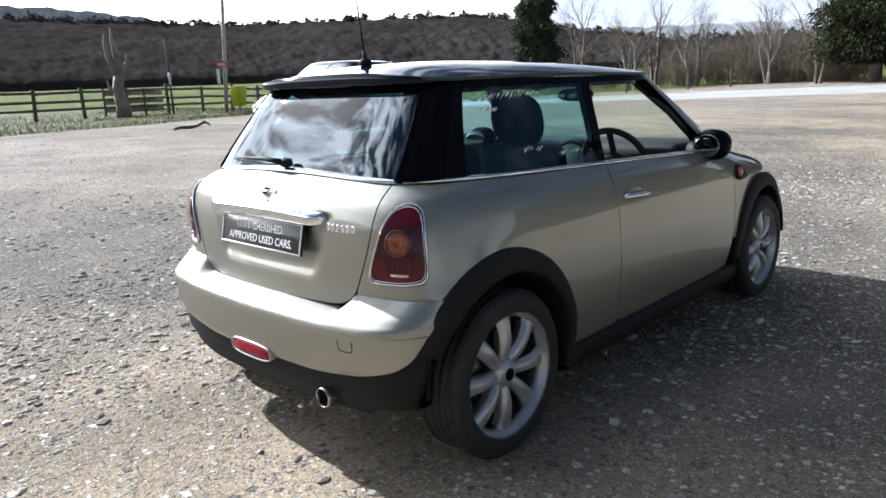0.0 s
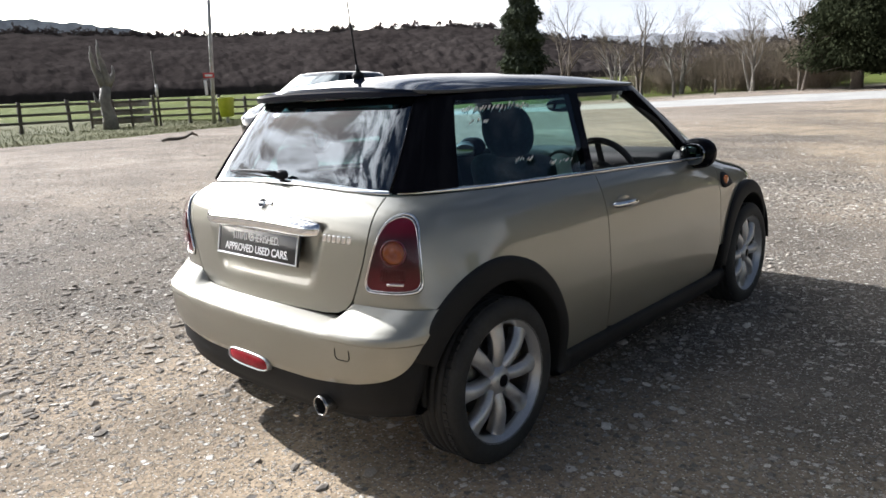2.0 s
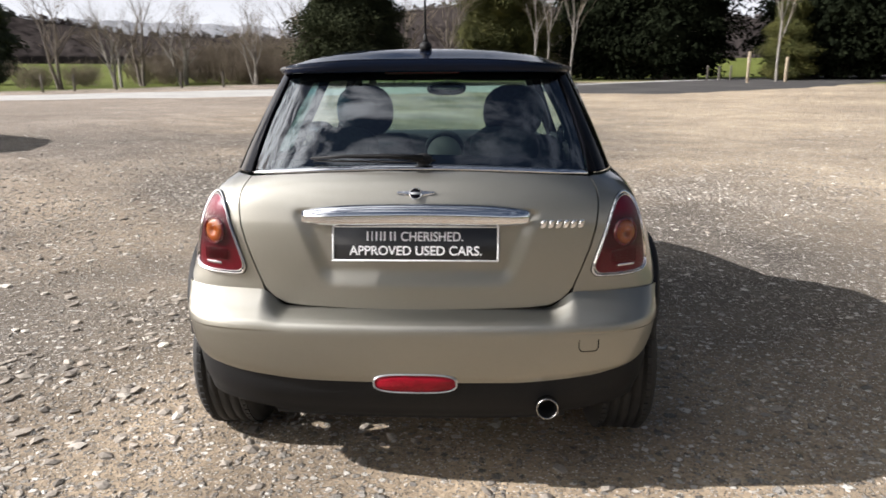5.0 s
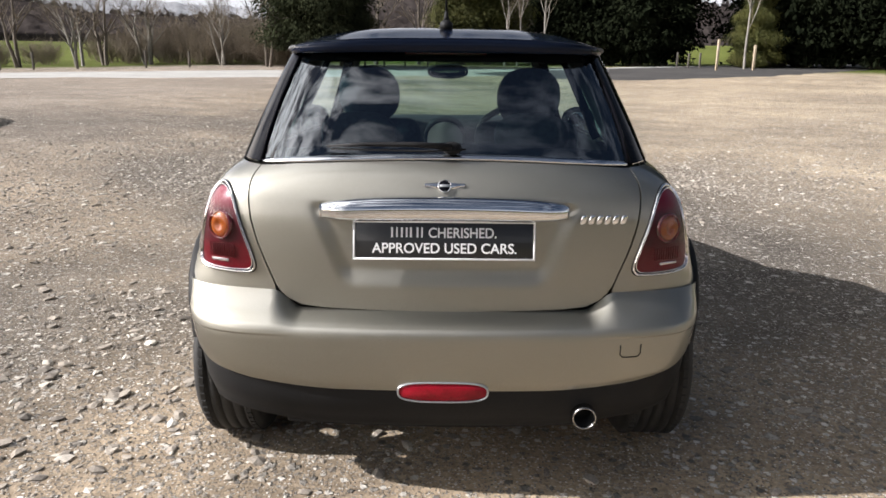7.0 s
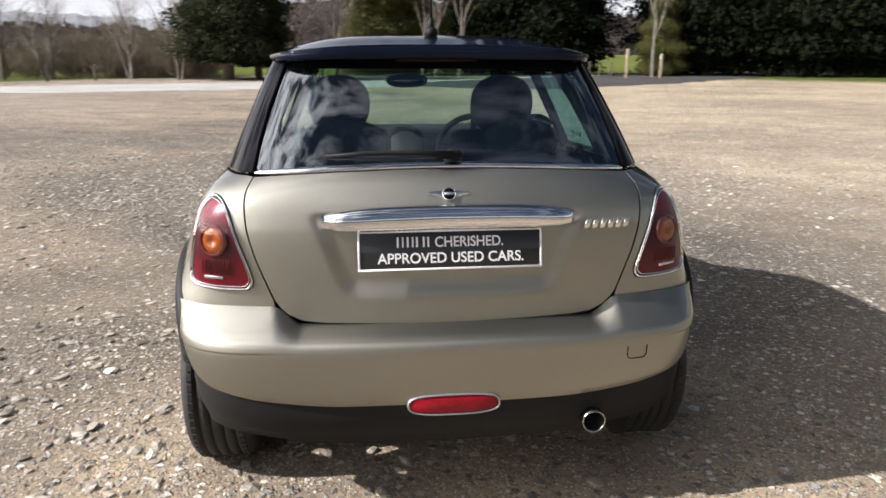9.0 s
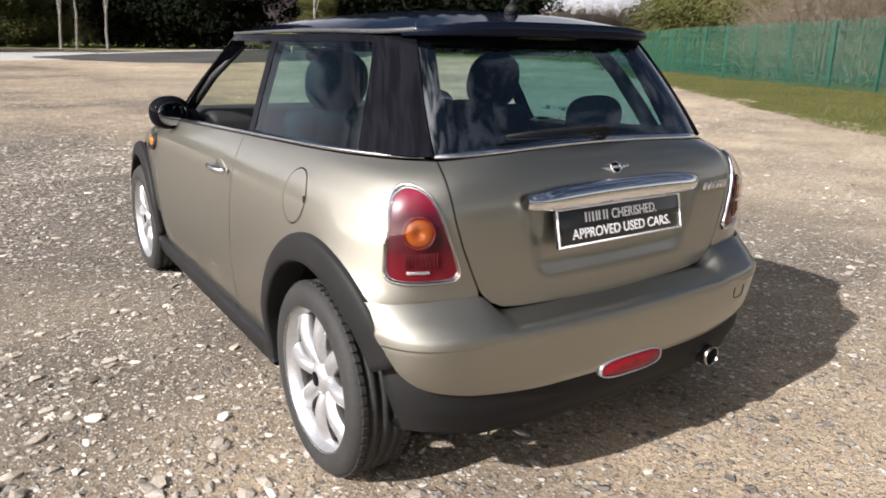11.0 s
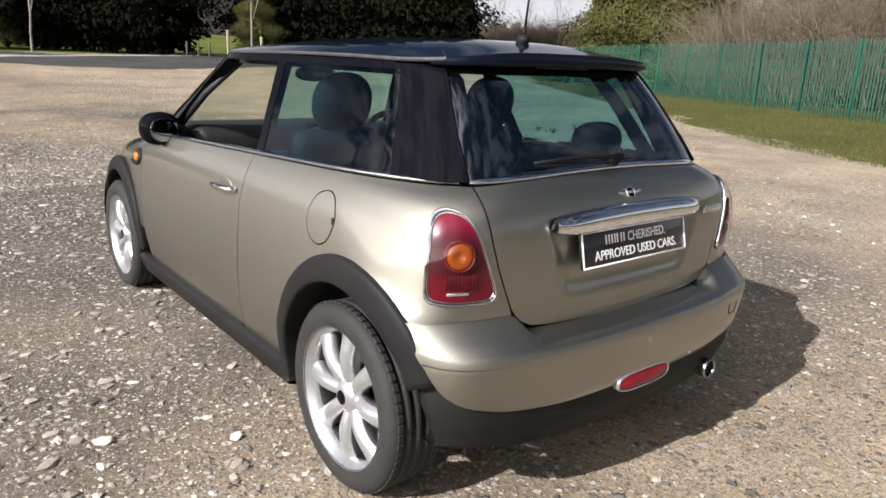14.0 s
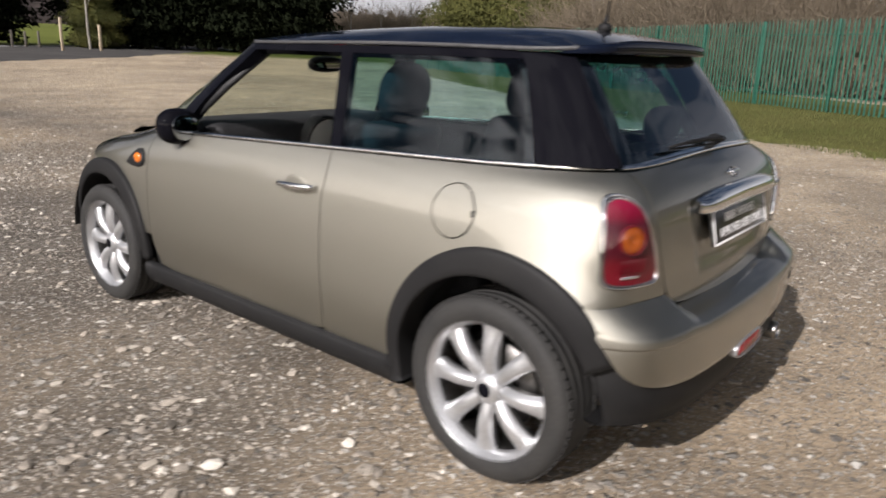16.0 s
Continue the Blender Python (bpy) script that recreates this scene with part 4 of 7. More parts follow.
        for p, (y, z) in zip(line, pts):
            _, _, _, nrm = frame_of(body, np.array([on_side(y, z)]))
            nx, ny = nrm[0, 0], nrm[0, 1]
            k = math.hypot(nx, ny)
            nx, ny = nx / k, ny / k
            rows.append([(side * (p[0] + nx * o), p[1] + ny * o, p[2] + dz) for o, dz in ((-0.012, 0.009), (0.000, 0.009), (0.005, 0.006), (0.006, 0.0), (0.004, -0.006), (-0.006, -0.007))])
        v, f = grid_of(rows)
        part("belt_trim", v, f if side > 0 else [q[::-1] for q in f], CHROME, car, "thin chrome belt line")

        # sill
        rows = []
        for y in np.linspace(-0.955, 0.74, 24):
            rows.append([(side * x, y, z) for x, z in ((0.79, 0.292), (0.815, 0.288), (0.822, 0.276), (0.818, 0.235), (0.805, 0.200), (0.77, 0.188), (0.70, 0.188))])
        v, f = grid_of(rows)
        f += [tuple(range(7)), tuple(23 * 7 + i for i in range(7))[::-1]]
        part("sill", v, f if side < 0 else [q[::-1] for q in f], TRIM, car, "matt black plastic sill")

        make_arch(car, side, REAR_AXLE, True)
        make_arch(car, side, FRONT_AXLE, False)
        make_wheel(car, side, REAR_AXLE)
        make_wheel(car, side, FRONT_AXLE)

        # rear lamp
        lamp_line = [(17.40, 0.722), (17.45, 0.742), (17.85, 0.785), (18.50, 0.845), (19.20, 0.905), (19.85, 0.940), (20.60, 0.957), (21.40, 0.962), (22.10, 0.955), (22.70, 0.935), (23.05, 0.900), (23.20, 0.840), (23.10, 0.785), (22.90, 0.738), (22.55, 0.717), (21.90, 0.707), (20.50, 0.702), (18.20, 0.702), (17.65, 0.708)]
        cx, cz = 20.55, 0.83
        lamp_line = rounded_line(lamp_line)

        def scaled(k):
            return [(radians(cx + (a - cx) * k), cz + (z - cz) * k) for a, z in lamp_line]

        base_uv = dense(scaled(1.0), 0.008, 0.012)
        rows = []
        for k, o in ((1.0, -0.004), (1.0, 0.003), (0.992, 0.0075), (0.975, 0.0095), (0.955, 0.0085), (0.945, 0.004)):
            uv = np.stack([radians(cx) + (base_uv[:, 0] - radians(cx)) * k, cz + (base_uv[:, 1] - cz) * k], 1)
            p, _, _, nrm = frame_of(body, uv)
            ring = p + nrm * o
            rows.append([(side * q[0], q[1], q[2]) for q in np.concatenate([ring, ring[:1]])])
        v, f = grid_of(rows)
        lamp = part("rear_lamp", v, f if side > 0 else [q[::-1] for q in f], CHROME, car, "red rear lamp in a chrome surround")

        rows = []
        for k, o in ((0.950, 0.001), (0.945, 0.0055), (0.925, 0.0050), (0.915, 0.0025)):
            uv = np.stack([radians(cx) + (base_uv[:, 0] - radians(cx)) * k, cz + (base_uv[:, 1] - cz) * k], 1)
            p, _, _, nrm = frame_of(body, uv)
            ring = p + nrm * o
            rows.append([(side * q[0], q[1], q[2]) for q in np.concatenate([ring, ring[:1]])])
        v, f = grid_of(rows)
        part("gasket", v, f if side > 0 else [q[::-1] for q in f], DARK, lamp, "dark groove inside the chrome surround")
        rows = []
        for k, o in ((1.012, 0.0), (1.008, 0.003), (0.996, 0.002)):
            uv = np.stack([radians(cx) + (base_uv[:, 0] - radians(cx)) * k, cz + (base_uv[:, 1] - cz) * k], 1)
            p, _, _, nrm = frame_of(body, uv)
            ring = p + nrm * o
            rows.append([(side * q[0], q[1], q[2]) for q in np.concatenate([ring, ring[:1]])])
        v, f = grid_of(rows)
        part("seal", v, f if side > 0 else [q[::-1] for q in f], TRIM, lamp, "thin black rubber seal")

        rows = []
        for k, o in ((0.920, 0.004), (0.917, 0.0085), (0.905, 0.0090), (0.897, 0.005)):
            uv = np.stack([radians(cx) + (base_uv[:, 0] - radians(cx)) * k, cz + (base_uv[:, 1] - cz) * k], 1)
            p, _, _, nrm = frame_of(body, uv)
            ring = p + nrm * o
            rows.append([(side * q[0], q[1], q[2]) for q in np.concatenate([ring, ring[:1]])])
        v, f = grid_of(rows)
        part("bezel", v, f if side > 0 else [q[::-1] for q in f], CHROME, lamp, "thin chrome inner bezel")

        def lens_dome(phi, z):
            p = body(phi, z)
            d = np.hypot((phi - radians(cx)) / radians(2.8), (z - cz) / 0.12)
            p = p.copy()
            out = np.stack([np.sin(phi + 0.35), -np.cos(phi + 0.35), 0 * phi], -1)
            return p + out * (0.004 + 0.010 * np.clip(1 - d * d, 0, 1))[:, None]
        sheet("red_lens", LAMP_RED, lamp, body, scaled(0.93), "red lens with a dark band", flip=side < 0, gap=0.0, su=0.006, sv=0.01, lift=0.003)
        cover = sheet("lens_cover", LAMP_COVER, lamp, lens_dome, scaled(0.895), "clear domed lamp cover", flip=side < 0, gap=0.0, su=0.006, sv=0.01, flange=0.0, lift=0.012)
        cover.visible_shadow = False

        def on_lamp(a, z, lift):
            p, _, _, nrm = frame_of(body, np.array([[radians(a), z]]))
            p = p + nrm * lift
            turn = Vector((side * nrm[0, 0], nrm[0, 1], nrm[0, 2])).to_track_quat("X", "Z").to_matrix().to_4x4()
            return Matrix.Translation((side * p[0, 0], p[0, 1], p[0, 2])) @ turn
        bulb = [(0.0, 0.0035), (0.006, 0.0035), (0.0085, 0.0055), (0.011, 0.0055), (0.014, 0.0090), (0.018, 0.0085), (0.0215, 0.0100), (0.025, 0.0090), (0.029, 0.0090), (0.033, 0.0065), (0.0365, 0.0045), (0.039, 0.0)]
        v, f = moved(lathe(bulb, 32), on_lamp(20.75, 0.842, 0.002))
        part("indicator_lens", v, f, AMBER, lamp, "round ringed amber indicator lens")
        v, f = moved(lathe([(0.038, 0.001), (0.0385, 0.0075), (0.041, 0.0090), (0.0445, 0.0060), (0.046, 0.0)], 32), on_lamp(20.75, 0.842, 0.002))
        part("indicator_bezel", v, f, DEEP_RED, lamp, "dark red ring round the indicator")
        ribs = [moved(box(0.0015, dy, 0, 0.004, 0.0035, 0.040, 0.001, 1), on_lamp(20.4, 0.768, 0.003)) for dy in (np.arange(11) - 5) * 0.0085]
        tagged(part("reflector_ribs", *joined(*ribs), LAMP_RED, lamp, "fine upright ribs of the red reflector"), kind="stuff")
        v, f = moved(box(0.001, 0, 0, 0.004, 0.062, 0.009, 0.001, 1), on_lamp(20.5, 0.737, 0.004))
        part("reversing_lens", v, f, LAMP_CLEAR, lamp, "clear reversing strip")

    # bumper: painted shell over a black valance
    rungs = [0, 0.12, 0.30, 0.45, 0.56, 0.62, 0.68, 0.80, 1.0]
    bz = curve(rungs, [0.381, 0.405, 0.456, 0.512, 0.553, 0.571, 0.580, 0.590, 0.602])
    bl = curve(rungs, [1.868, 1.880, 1.887, 1.890, 1.890, 1.884, 1.869, 1.840, 1.783])
    bh = curve(rungs, [0.820, 0.823, 0.826, 0.828, 0.828, 0.827, 0.825, 0.821, 0.815])

    def bumper(phi, v):
        v = np.asarray(v, float)
        n = 9.6 + 1.4 * step(0.0, 0.8, v)
        x, _ = oval(phi, bh(v), bl(v), 1.8, n, 4.0)
        wing = step(0.42, 0.508, np.abs(x))
        out = 0.0035 * step(0.548, 0.560, v) * step(0.40, 0.62, np.abs(x)) * step(1.0, 0.7, v)
        x, y = oval(phi, bh(v) + out, bl(v) + out + 0.006 * wing * step(0.8, 1.0, v), 1.8, n, 4.0)
        y = y + bowed(phi, x, 0.10 + 0.022 * step(0.5, 1.0, v))
        x = x + 0.043 * np.clip((v - 0.56) / 0.44, 0, 1) ** 1.5 * flared(x, y - 0.07)
        z = bz(v) + 0.054 * wing * np.clip((v - 0.56) / 0.44, 0, 1) ** 1.15 + 0.036 * step(0.30, 0.78, np.abs(x)) * step(0.6, 0.0, v)
        return np.stack([x, y, z], -1)

    ends = []
    for w in np.linspace(0, 1, 26):
        best = None
        for a in np.linspace(0.2, 0.50, 400):
            p = bumper(np.array([a]), np.array([w]))[0]
            d = abs(math.hypot(p[1] - REAR_AXLE, p[2] - HUB) - 0.448 - 0.06 * max(0.0, 1 - w / 0.42) ** 2)
            if best is None or d < best[0]:
                best = (d, a)
        ends.append((best[1], float(w)))
    outline = [(-a, w) for a, w in ends[::-1]] + ends
    sheet("rear_bumper", PAINT, car, bumper, outline, "champagne painted rear bumper", su=0.007, sv=0.0115, gap=0.0005, flange=0.01)

    def valance(phi, v):
        x, y = oval(phi, 0.816 + 0.005 * np.minimum(v, 1.0) - 0.012 * np.maximum(v - 1.0, 0.0), 1.835 + 0.030 * step(0, 0.6, v), 1.8, 8.6 + 0.7 * np.minimum(v, 1.0), 4.0)
        y = y + bowed(phi, x, 0.10)
        x = x + np.sign(x) * 0.015 * step(-1.72, -1.60, y) * step(1.35, 0.95, v) * (np.abs(x) > 0.6)
        z = 0.252 + 0.134 * np.minimum(v, 1.0) + 0.09 * np.maximum(v - 1.0, 0.0) + 0.036 * step(0.30, 0.78, np.abs(x))
        return np.stack([x, y, z], -1)

    rows = []
    for w in (0, 0.08, 0.25, 0.5, 0.75, 1.0, 1.2, 1.4, 1.6, 1.8, 2.0):
        reach = None
        for a in np.linspace(0.30, 0.58, 400):
            p = valance(np.array([a]), np.array([w]))[0]
            d = abs(math.hypot(p[1] - REAR_AXLE, p[2] - HUB) - 0.372)
            if reach is None or d < reach[0]:
                reach = (d, a)
        ph = np.linspace(-reach[1], reach[1], 96)
        rows.append(valance(ph, np.full(96, w)))
    low = rows[0].copy()
    low[:, 1] += 0.03
    low[:, 2] -= 0.012
    lower = low.copy()
    lower[:, 1] += 0.12
    lower[:, 2] += 0.02
    rows = [lower, low] + rows
    # folded-in ends beside the wheels
    rows = [np.concatenate([[r[0] * np.array([0.9, 1, 1])], r, [r[-1] * np.array([0.9, 1, 1])]]) for r in rows]
    v, f = grid_of(rows)
    part("lower_valance", v, f, TRIM, car, "matt black lower bumper valance")

    # rear fog lamp with chrome rim
    def pill(w, h, y, n=40):
        out = []
        for i in range(n):
            a = 2 * math.pi * i / n
            c, s = math.cos(a), math.sin(a)
            k = (abs(c) ** 3.2 + abs(s) ** 3.2) ** (-1 / 3.2)
            x = w * c * k
            out.append((x, y + 0.05 * (x / 0.75) ** 2, 0.385 + h * s * k))
        return out + out[:1]
    rows = [pill(0.134, 0.033, -1.860), pill(0.134, 0.033, -1.883), pill(0.1325, 0.032, -1.887), pill(0.130, 0.0295, -1.888), pill(0.128, 0.0275, -1.884)]
    v, f = grid_of(rows)
    fog = part("fog_lamp", v, f, ALLOY, car, "red rear fog lamp with silver rim")
    rows = [pill(0.129, 0.0285, -1.882), pill(0.118, 0.021, -1.887), pill(0.07, 0.010, -1.889), pill(0.001, 0.001, -1.8895)]
    v, f = grid_of(rows)
    part("red_lens", v, f, BRIGHT_RED, fog, "ribbed red fog lens")

    # tailpipe
    v, f = moved(lathe([(0.030, 0.088), (0.0305, 0.098), (0.0325, 0.101), (0.035, 0.100), (0.036, 0.09), (0.035, -0.20)], 32), Matrix.Translation((0.419, -1.775, 0.300)) @ Matrix.Rotation(radians(-90), 4, "Z"))
    pipe = part("tailpipe", v, f, PIPE, car, "round dull steel tailpipe")
    v, f = moved(lathe([(0.0, 0.0), (0.0300, 0.0), (0.0300, 0.092)], 24), Matrix.Translation((0.419, -1.775, 0.300)) @ Matrix.Rotation(radians(-90), 4, "Z"))
    part("pipe_bore", v, f, DARK, pipe)
    flap = [(0.512, 0.530), (0.512, 0.502), (0.517, 0.494), (0.525, 0.491), (0.560, 0.491), (0.568, 0.494), (0.573, 0.502), (0.573, 0.530)]

    def on_bumper(x, z):
        """The bumper's skin behind a point seen from the rear."""
        v = np.linspace(0, 0.6, 121)
        a = np.linspace(0.15, 0.45, 241)
        aa, vv = np.meshgrid(a, v)
        p = bumper(aa.ravel(), vv.ravel())
        return p[np.argmin((p[:, 0] - x) ** 2 + (p[:, 2] - z) ** 2)]
    part("tow_cover", *tube([(x, on_bumper(x, z)[1] - 0.0004, z) for x, z in flap], 0.0018, 6), TRIM, car, "small square towing-eye cover")

    # chrome grip, plate, badge and model mark on the tailgate
    rows = []
    for x in np.linspace(-0.358, 0.358, 60):
        e = (abs(x) / 0.358)
        yb = -float(body_rear(0.90)) * (1 - (abs(x) / body_hw(0.9)) ** 7.6) ** (1 / 7.6)
        tall = 0.034 * (1 - 0.45 * e ** 6)
        out = 0.036 * (1 - 0.75 * e ** 10)
        zc = 0.908 - 0.008 * e ** 2
        rows.append([(x, yb + dy, zc + dz * tall) for dy, dz in ((0.012, 1.0), (-0.35 * out, 1.0), (-0.75 * out, 0.75), (-1.0 * out, 0.2), (-1.0 * out, -0.35), (-0.8 * out, -0.8), (-0.4 * out, -1.0), (0.02, -0.95))])
    v, f = grid_of(rows)
    for k in (0, len(rows) - 1):
        f.append(tuple(k * 8 + i for i in range(8)))
    part("grip_bar", v, f, CHROME, tailgate, "wide chrome grip bar over the plate")

    tilt = Matrix.Translation((0, -1.790, 0.818)) @ Matrix.Rotation(radians(-12.5), 4, "X")
    v, f = moved(box(0, 0, 0, 0.528, 0.012, 0.114, 0.003), tilt)
    plate = part("plate", v, f, PLATE_BLACK, tailgate, "black dealer plate with white lettering")
    edge = [moved(box(0, -0.0065, s * 0.0535, 0.524, 0.005, 0.006, 0.001, 1), tilt) for s in (-1, 1)]
    edge += [moved(box(s * 0.259, -0.0065, 0, 0.006, 0.005, 0.107, 0.001, 1), tilt) for s in (-1, 1)]
    for e in edge:
        part("plate_border", *e, PLATE_WHITE, plate)

    def lettering(text, x, z, size, parent, mat, m, width=None):
        cu = bpy.data.curves.new("lettering", "FONT")
        cu.body, cu.size, cu.align_x, cu.extrude = text, size, "LEFT", 0.0004
        cu.offset = 0.0006
        tmp = bpy.data.objects.new("lettering", cu)
        scene.collection.objects.link(tmp)
        bpy.context.view_layer.update()
        me = bpy.data.meshes.new_from_object(tmp.evaluated_get(bpy.context.evaluated_depsgraph_get()))
        bpy.data.objects.remove(tmp)
        xs = [p.co.x for p in me.vertices]
        k = width / (max(xs) - min(xs)) if width else 1.0
        for p in me.vertices:
            p.co = m @ Vector((x + (p.co.x - min(xs)) * k, -0.0070 - p.co.z, z + p.co.y))
        me.materials.clear()
        me.materials.append(mat)
        ob = new("lettering", me)
        ob.parent = parent
        return ob
    # first word is a maker's name: plain bars of its size
    for x, w in ((-0.150, 0.0055), (-0.136, 0.004), (-0.122, 0.0055), (-0.108, 0.005), (-0.096, 0.0055), (-0.077, 0.0055), (-0.064, 0.005)):
        part("word_bar", *moved(box(x, -0.0068, 0.023, w, 0.002, 0.029, 0.0), tilt), PLATE_WHITE, plate, smooth=False)
    lettering("CHERISHED.", -0.045, 0.0085, 0.041, plate, PLATE_WHITE, tilt, 0.195)
    lettering("APPROVED USED CARS.", -0.208, -0.036, 0.041, plate, PLATE_WHITE, tilt, 0.416)

    p, _, _, nrm = frame_of(body, np.array([[0.0, 0.968]]))
    out = Vector(nrm[0])
    side_v = Vector((1, 0, 0))
    seat_m = Matrix((side_v, out, side_v.cross(out) * -1)).transposed().to_4x4()
    seat_m = Matrix.Translation(p[0]) @ seat_m
    turned = seat_m @ Matrix.Rotation(radians(90), 4, "Z")
    v, f = moved(lathe([(0.0, 0.006), (0.0165, 0.006), (0.0175, 0.0)], 28), turned)
    badge = part("badge", v, f, GLOSS_BLACK, tailgate, "round dark badge with chrome wings")
    v, f = moved(lathe([(0.0165, 0.004), (0.0172, 0.0072), (0.0188, 0.0074), (0.0202, 0.0050), (0.0205, -0.002)], 28), turned)
    part("badge_ring", v, f, CHROME, badge)
    part("badge_bar", *moved(box(0, 0.0066, 0, 0.030, 0.0012, 0.0075, 0.0005, 1), seat_m), ALLOY, badge)
    for s in (-1, 1):
        rows = []
        for u in np.linspace(0, 1, 8):
            x = s * (0.018 + 0.040 * u)
            rows.append([seat_m @ Vector(q) for q in ((x, -0.001, 0.013 * (1 - 0.5 * u) + 0.003 * u), (x, 0.005, 0.006), (x, 0.003, -0.002), (x, -0.001, -0.010 * (1 - u)))])
        v, f = grid_of(rows)
        part("badge_wing", v, f, CHROME, badge)
    slant = Matrix(((1, 0, 0.28, 0), (0, 1, 0, 0), (0, 0, 1, 0), (0, 0, 0, 1)))
    for i in range(6):
        x = 0.400 + i * 0.0235
        yb2 = -float(body_rear(0.882)) * (1 - (x / body_hw(0.88)) ** 7.7) ** (1 / 7.7)
        v, f = moved(box(0, 0, 0, 0.0165, 0.005, 0.026, 0.004, 2), Matrix.Translation((x, yb2 - 0.0025, 0.880)) @ Matrix.Rotation(math.atan2(0.03 + 0.13 * i / 5, 1), 4, "Z") @ slant)
        part("model_mark", v, f, CHROME, tailgate)

    # rear glass, wiper, chrome foot of the glass
    halfg = [cab_rear(0.0, belt_rear(0) + 0.012), cab_rear(0.3, belt_rear(0.3) + 0.012), cab_rear(0.5, belt_rear(0.5) + 0.012), cab_rear(0.554, 1.024), cab_rear(0.542, 1.10), cab_rear(0.515, 1.20), cab_rear(0.480, 1.30), cab_rear(0.466, 1.347), cab_rear(0.2, 1.347)]
    outline = halfg + [(-a, z) for a, z in halfg[:0:-1]]
    g = sheet("rear_window", REAR_GLASS, tailgate, cabin, outline, "tinted heated rear window", gap=0.0, flange=0.0, su=0.03, sv=0.03)
    rows = []
    for x in np.linspace(-0.556, 0.556, 60):
        z = belt_rear(x) + 0.004
        a = on_rear(abs(x), z)[0]
        p = body(np.array([math.copysign(a, x)]), np.array([z]))[0]
        rows.append([(p[0], p[1] + dy, p[2] + dz) for dy, dz in ((0.030, 0.012), (0.004, 0.010), (-0.004, 0.004), (-0.005, -0.003), (0.0, -0.006))])
    v, f = grid_of(rows)
    part("glass_foot_trim", v, f, CHROME, tailgate, "thin chrome strip below the rear glass")
    # printed black border of the glass
    def inset(a, z):
        return a * (1 - 0.095 * min(1.0, a / 0.25)), z + (0.035 if z < 1.05 else -0.031 if z > 1.33 else 0.0)
    inner = [inset(a, z) for a, z in halfg]
    sheet("glass_border", GLOSS_BLACK, g, cabin, outline, "printed black edge of the glass", holes=[inner + [(-a, z) for a, z in inner[:0:-1]]], gap=0.0, flange=0.0, su=0.03, sv=0.03, lift=-0.003)
    for s in (-1, 1):
        edge = [cab_rear(*p) for p in ((0.558, 1.020), (0.544, 1.10), (0.517, 1.20), (0.482, 1.30), (0.4705, 1.338))]
        line = []
        for a, z in edge:
            p, _, _, nrm = frame_of(cabin, np.array([[a, z]]))
            q = p[0] + nrm[0] * 0.004
            line.append((s * q[0], q[1], q[2]))
        part("hatch_seal", *tube(line, 0.0048, 8), GLOSS_BLACK, tailgate)
        part("pillar_lining", *tube([(s * 0.60, -1.40, 0.98), (s * 0.555, -1.33, 1.10), (s * 0.50, -1.26, 1.22), (s * 0.45, -1.18, 1.32)], [0.03, 0.028, 0.026, 0.024], 10), DASH, car)
    v, f = joined(ball(0.02, -1.665, 1.068, 0.03, 0.025, 0.02, 18, 10), tube([(0.02, -1.69, 1.075), (-0.10, -1.682, 1.080), (-0.24, -1.672, 1.078), (-0.35, -1.658, 1.070)], [0.010, 0.008, 0.006, 0.004], 8), tube([(0.06, -1.69, 1.068), (-0.05, -1.69, 1.062), (-0.34, -1.655, 1.062)], 0.0035, 6))
    part("rear_wiper", v, f, TRIM, tailgate, "black rear wiper at rest")

    # roof: domed skin with a lip, rear spoiler
    HALF, TAIL, NOSE = 0.542, 0.866, 0.920
    crown_z = curve([-1.46, -1.20, -0.80, -0.30, 0.10, 0.33], [1.384, 1.423, 1.4325, 1.421, 1.397, 1.374])
    edge_z = curve([-1.46, -1.0, 0.0, 0.33], [1.344, 1.360, 1.355, 1.343])

    def roof_skin(x, y):
        low = edge_z(y)
        return np.stack([x + 0 * y, y + 0 * x, low + (crown_z(y) - low) * (1 - np.abs(x / HALF) ** 3.5)], -1)

    def roof(u, r):
        """The rim of the roof at an angle."""
        x, y = oval(u, HALF, TAIL, NOSE, 7.0, 7.0, CABIN_Y)
        x, y = x * r, CABIN_Y + (y - CABIN_Y) * r
        return roof_skin(x, y)
    rim = [roof(np.array([abs(u)]), np.array([1.0]))[0] for u in np.linspace(-math.pi, math.pi, 160)[:-1]]
    rim = [(math.copysign(p[0], u), p[1]) for p, u in zip(rim, np.linspace(-math.pi, math.pi, 160)[:-1])]
    sheet("roof", ROOF_PAINT, car, roof_skin, [(float(x), float(y)) for x, y in rim], "gloss black domed roof", gap=0.0, su=0.025, sv=0.03, flange=0.014)
    part("roof_underside", *joined(([(x * 0.985, CABIN_Y + (y - CABIN_Y) * 0.985, 1.334) for x, y in rim], [tuple(range(len(rim)))])), DARK, car)
    rows = []
    for u in np.linspace(0.548, 2.60, 70):
        fine = float(min(1.0, (2.60 - u) / 0.05 + 0.15, (u - 0.548) / 0.03 + 0.2))
        p = roof(np.array([u]), np.array([1.0]))[0]
        d = Vector((p[0], (p[1] - CABIN_Y) * 0.4, 0)).normalized()
        rows.append([(p[0] + d.x * o * fine, p[1] + d.y * o * fine, p[2] + dz) for o, dz in ((-0.004, 0.001), (0.004, 0.000), (0.006, -0.006), (0.003, -0.012), (-0.006, -0.013))])
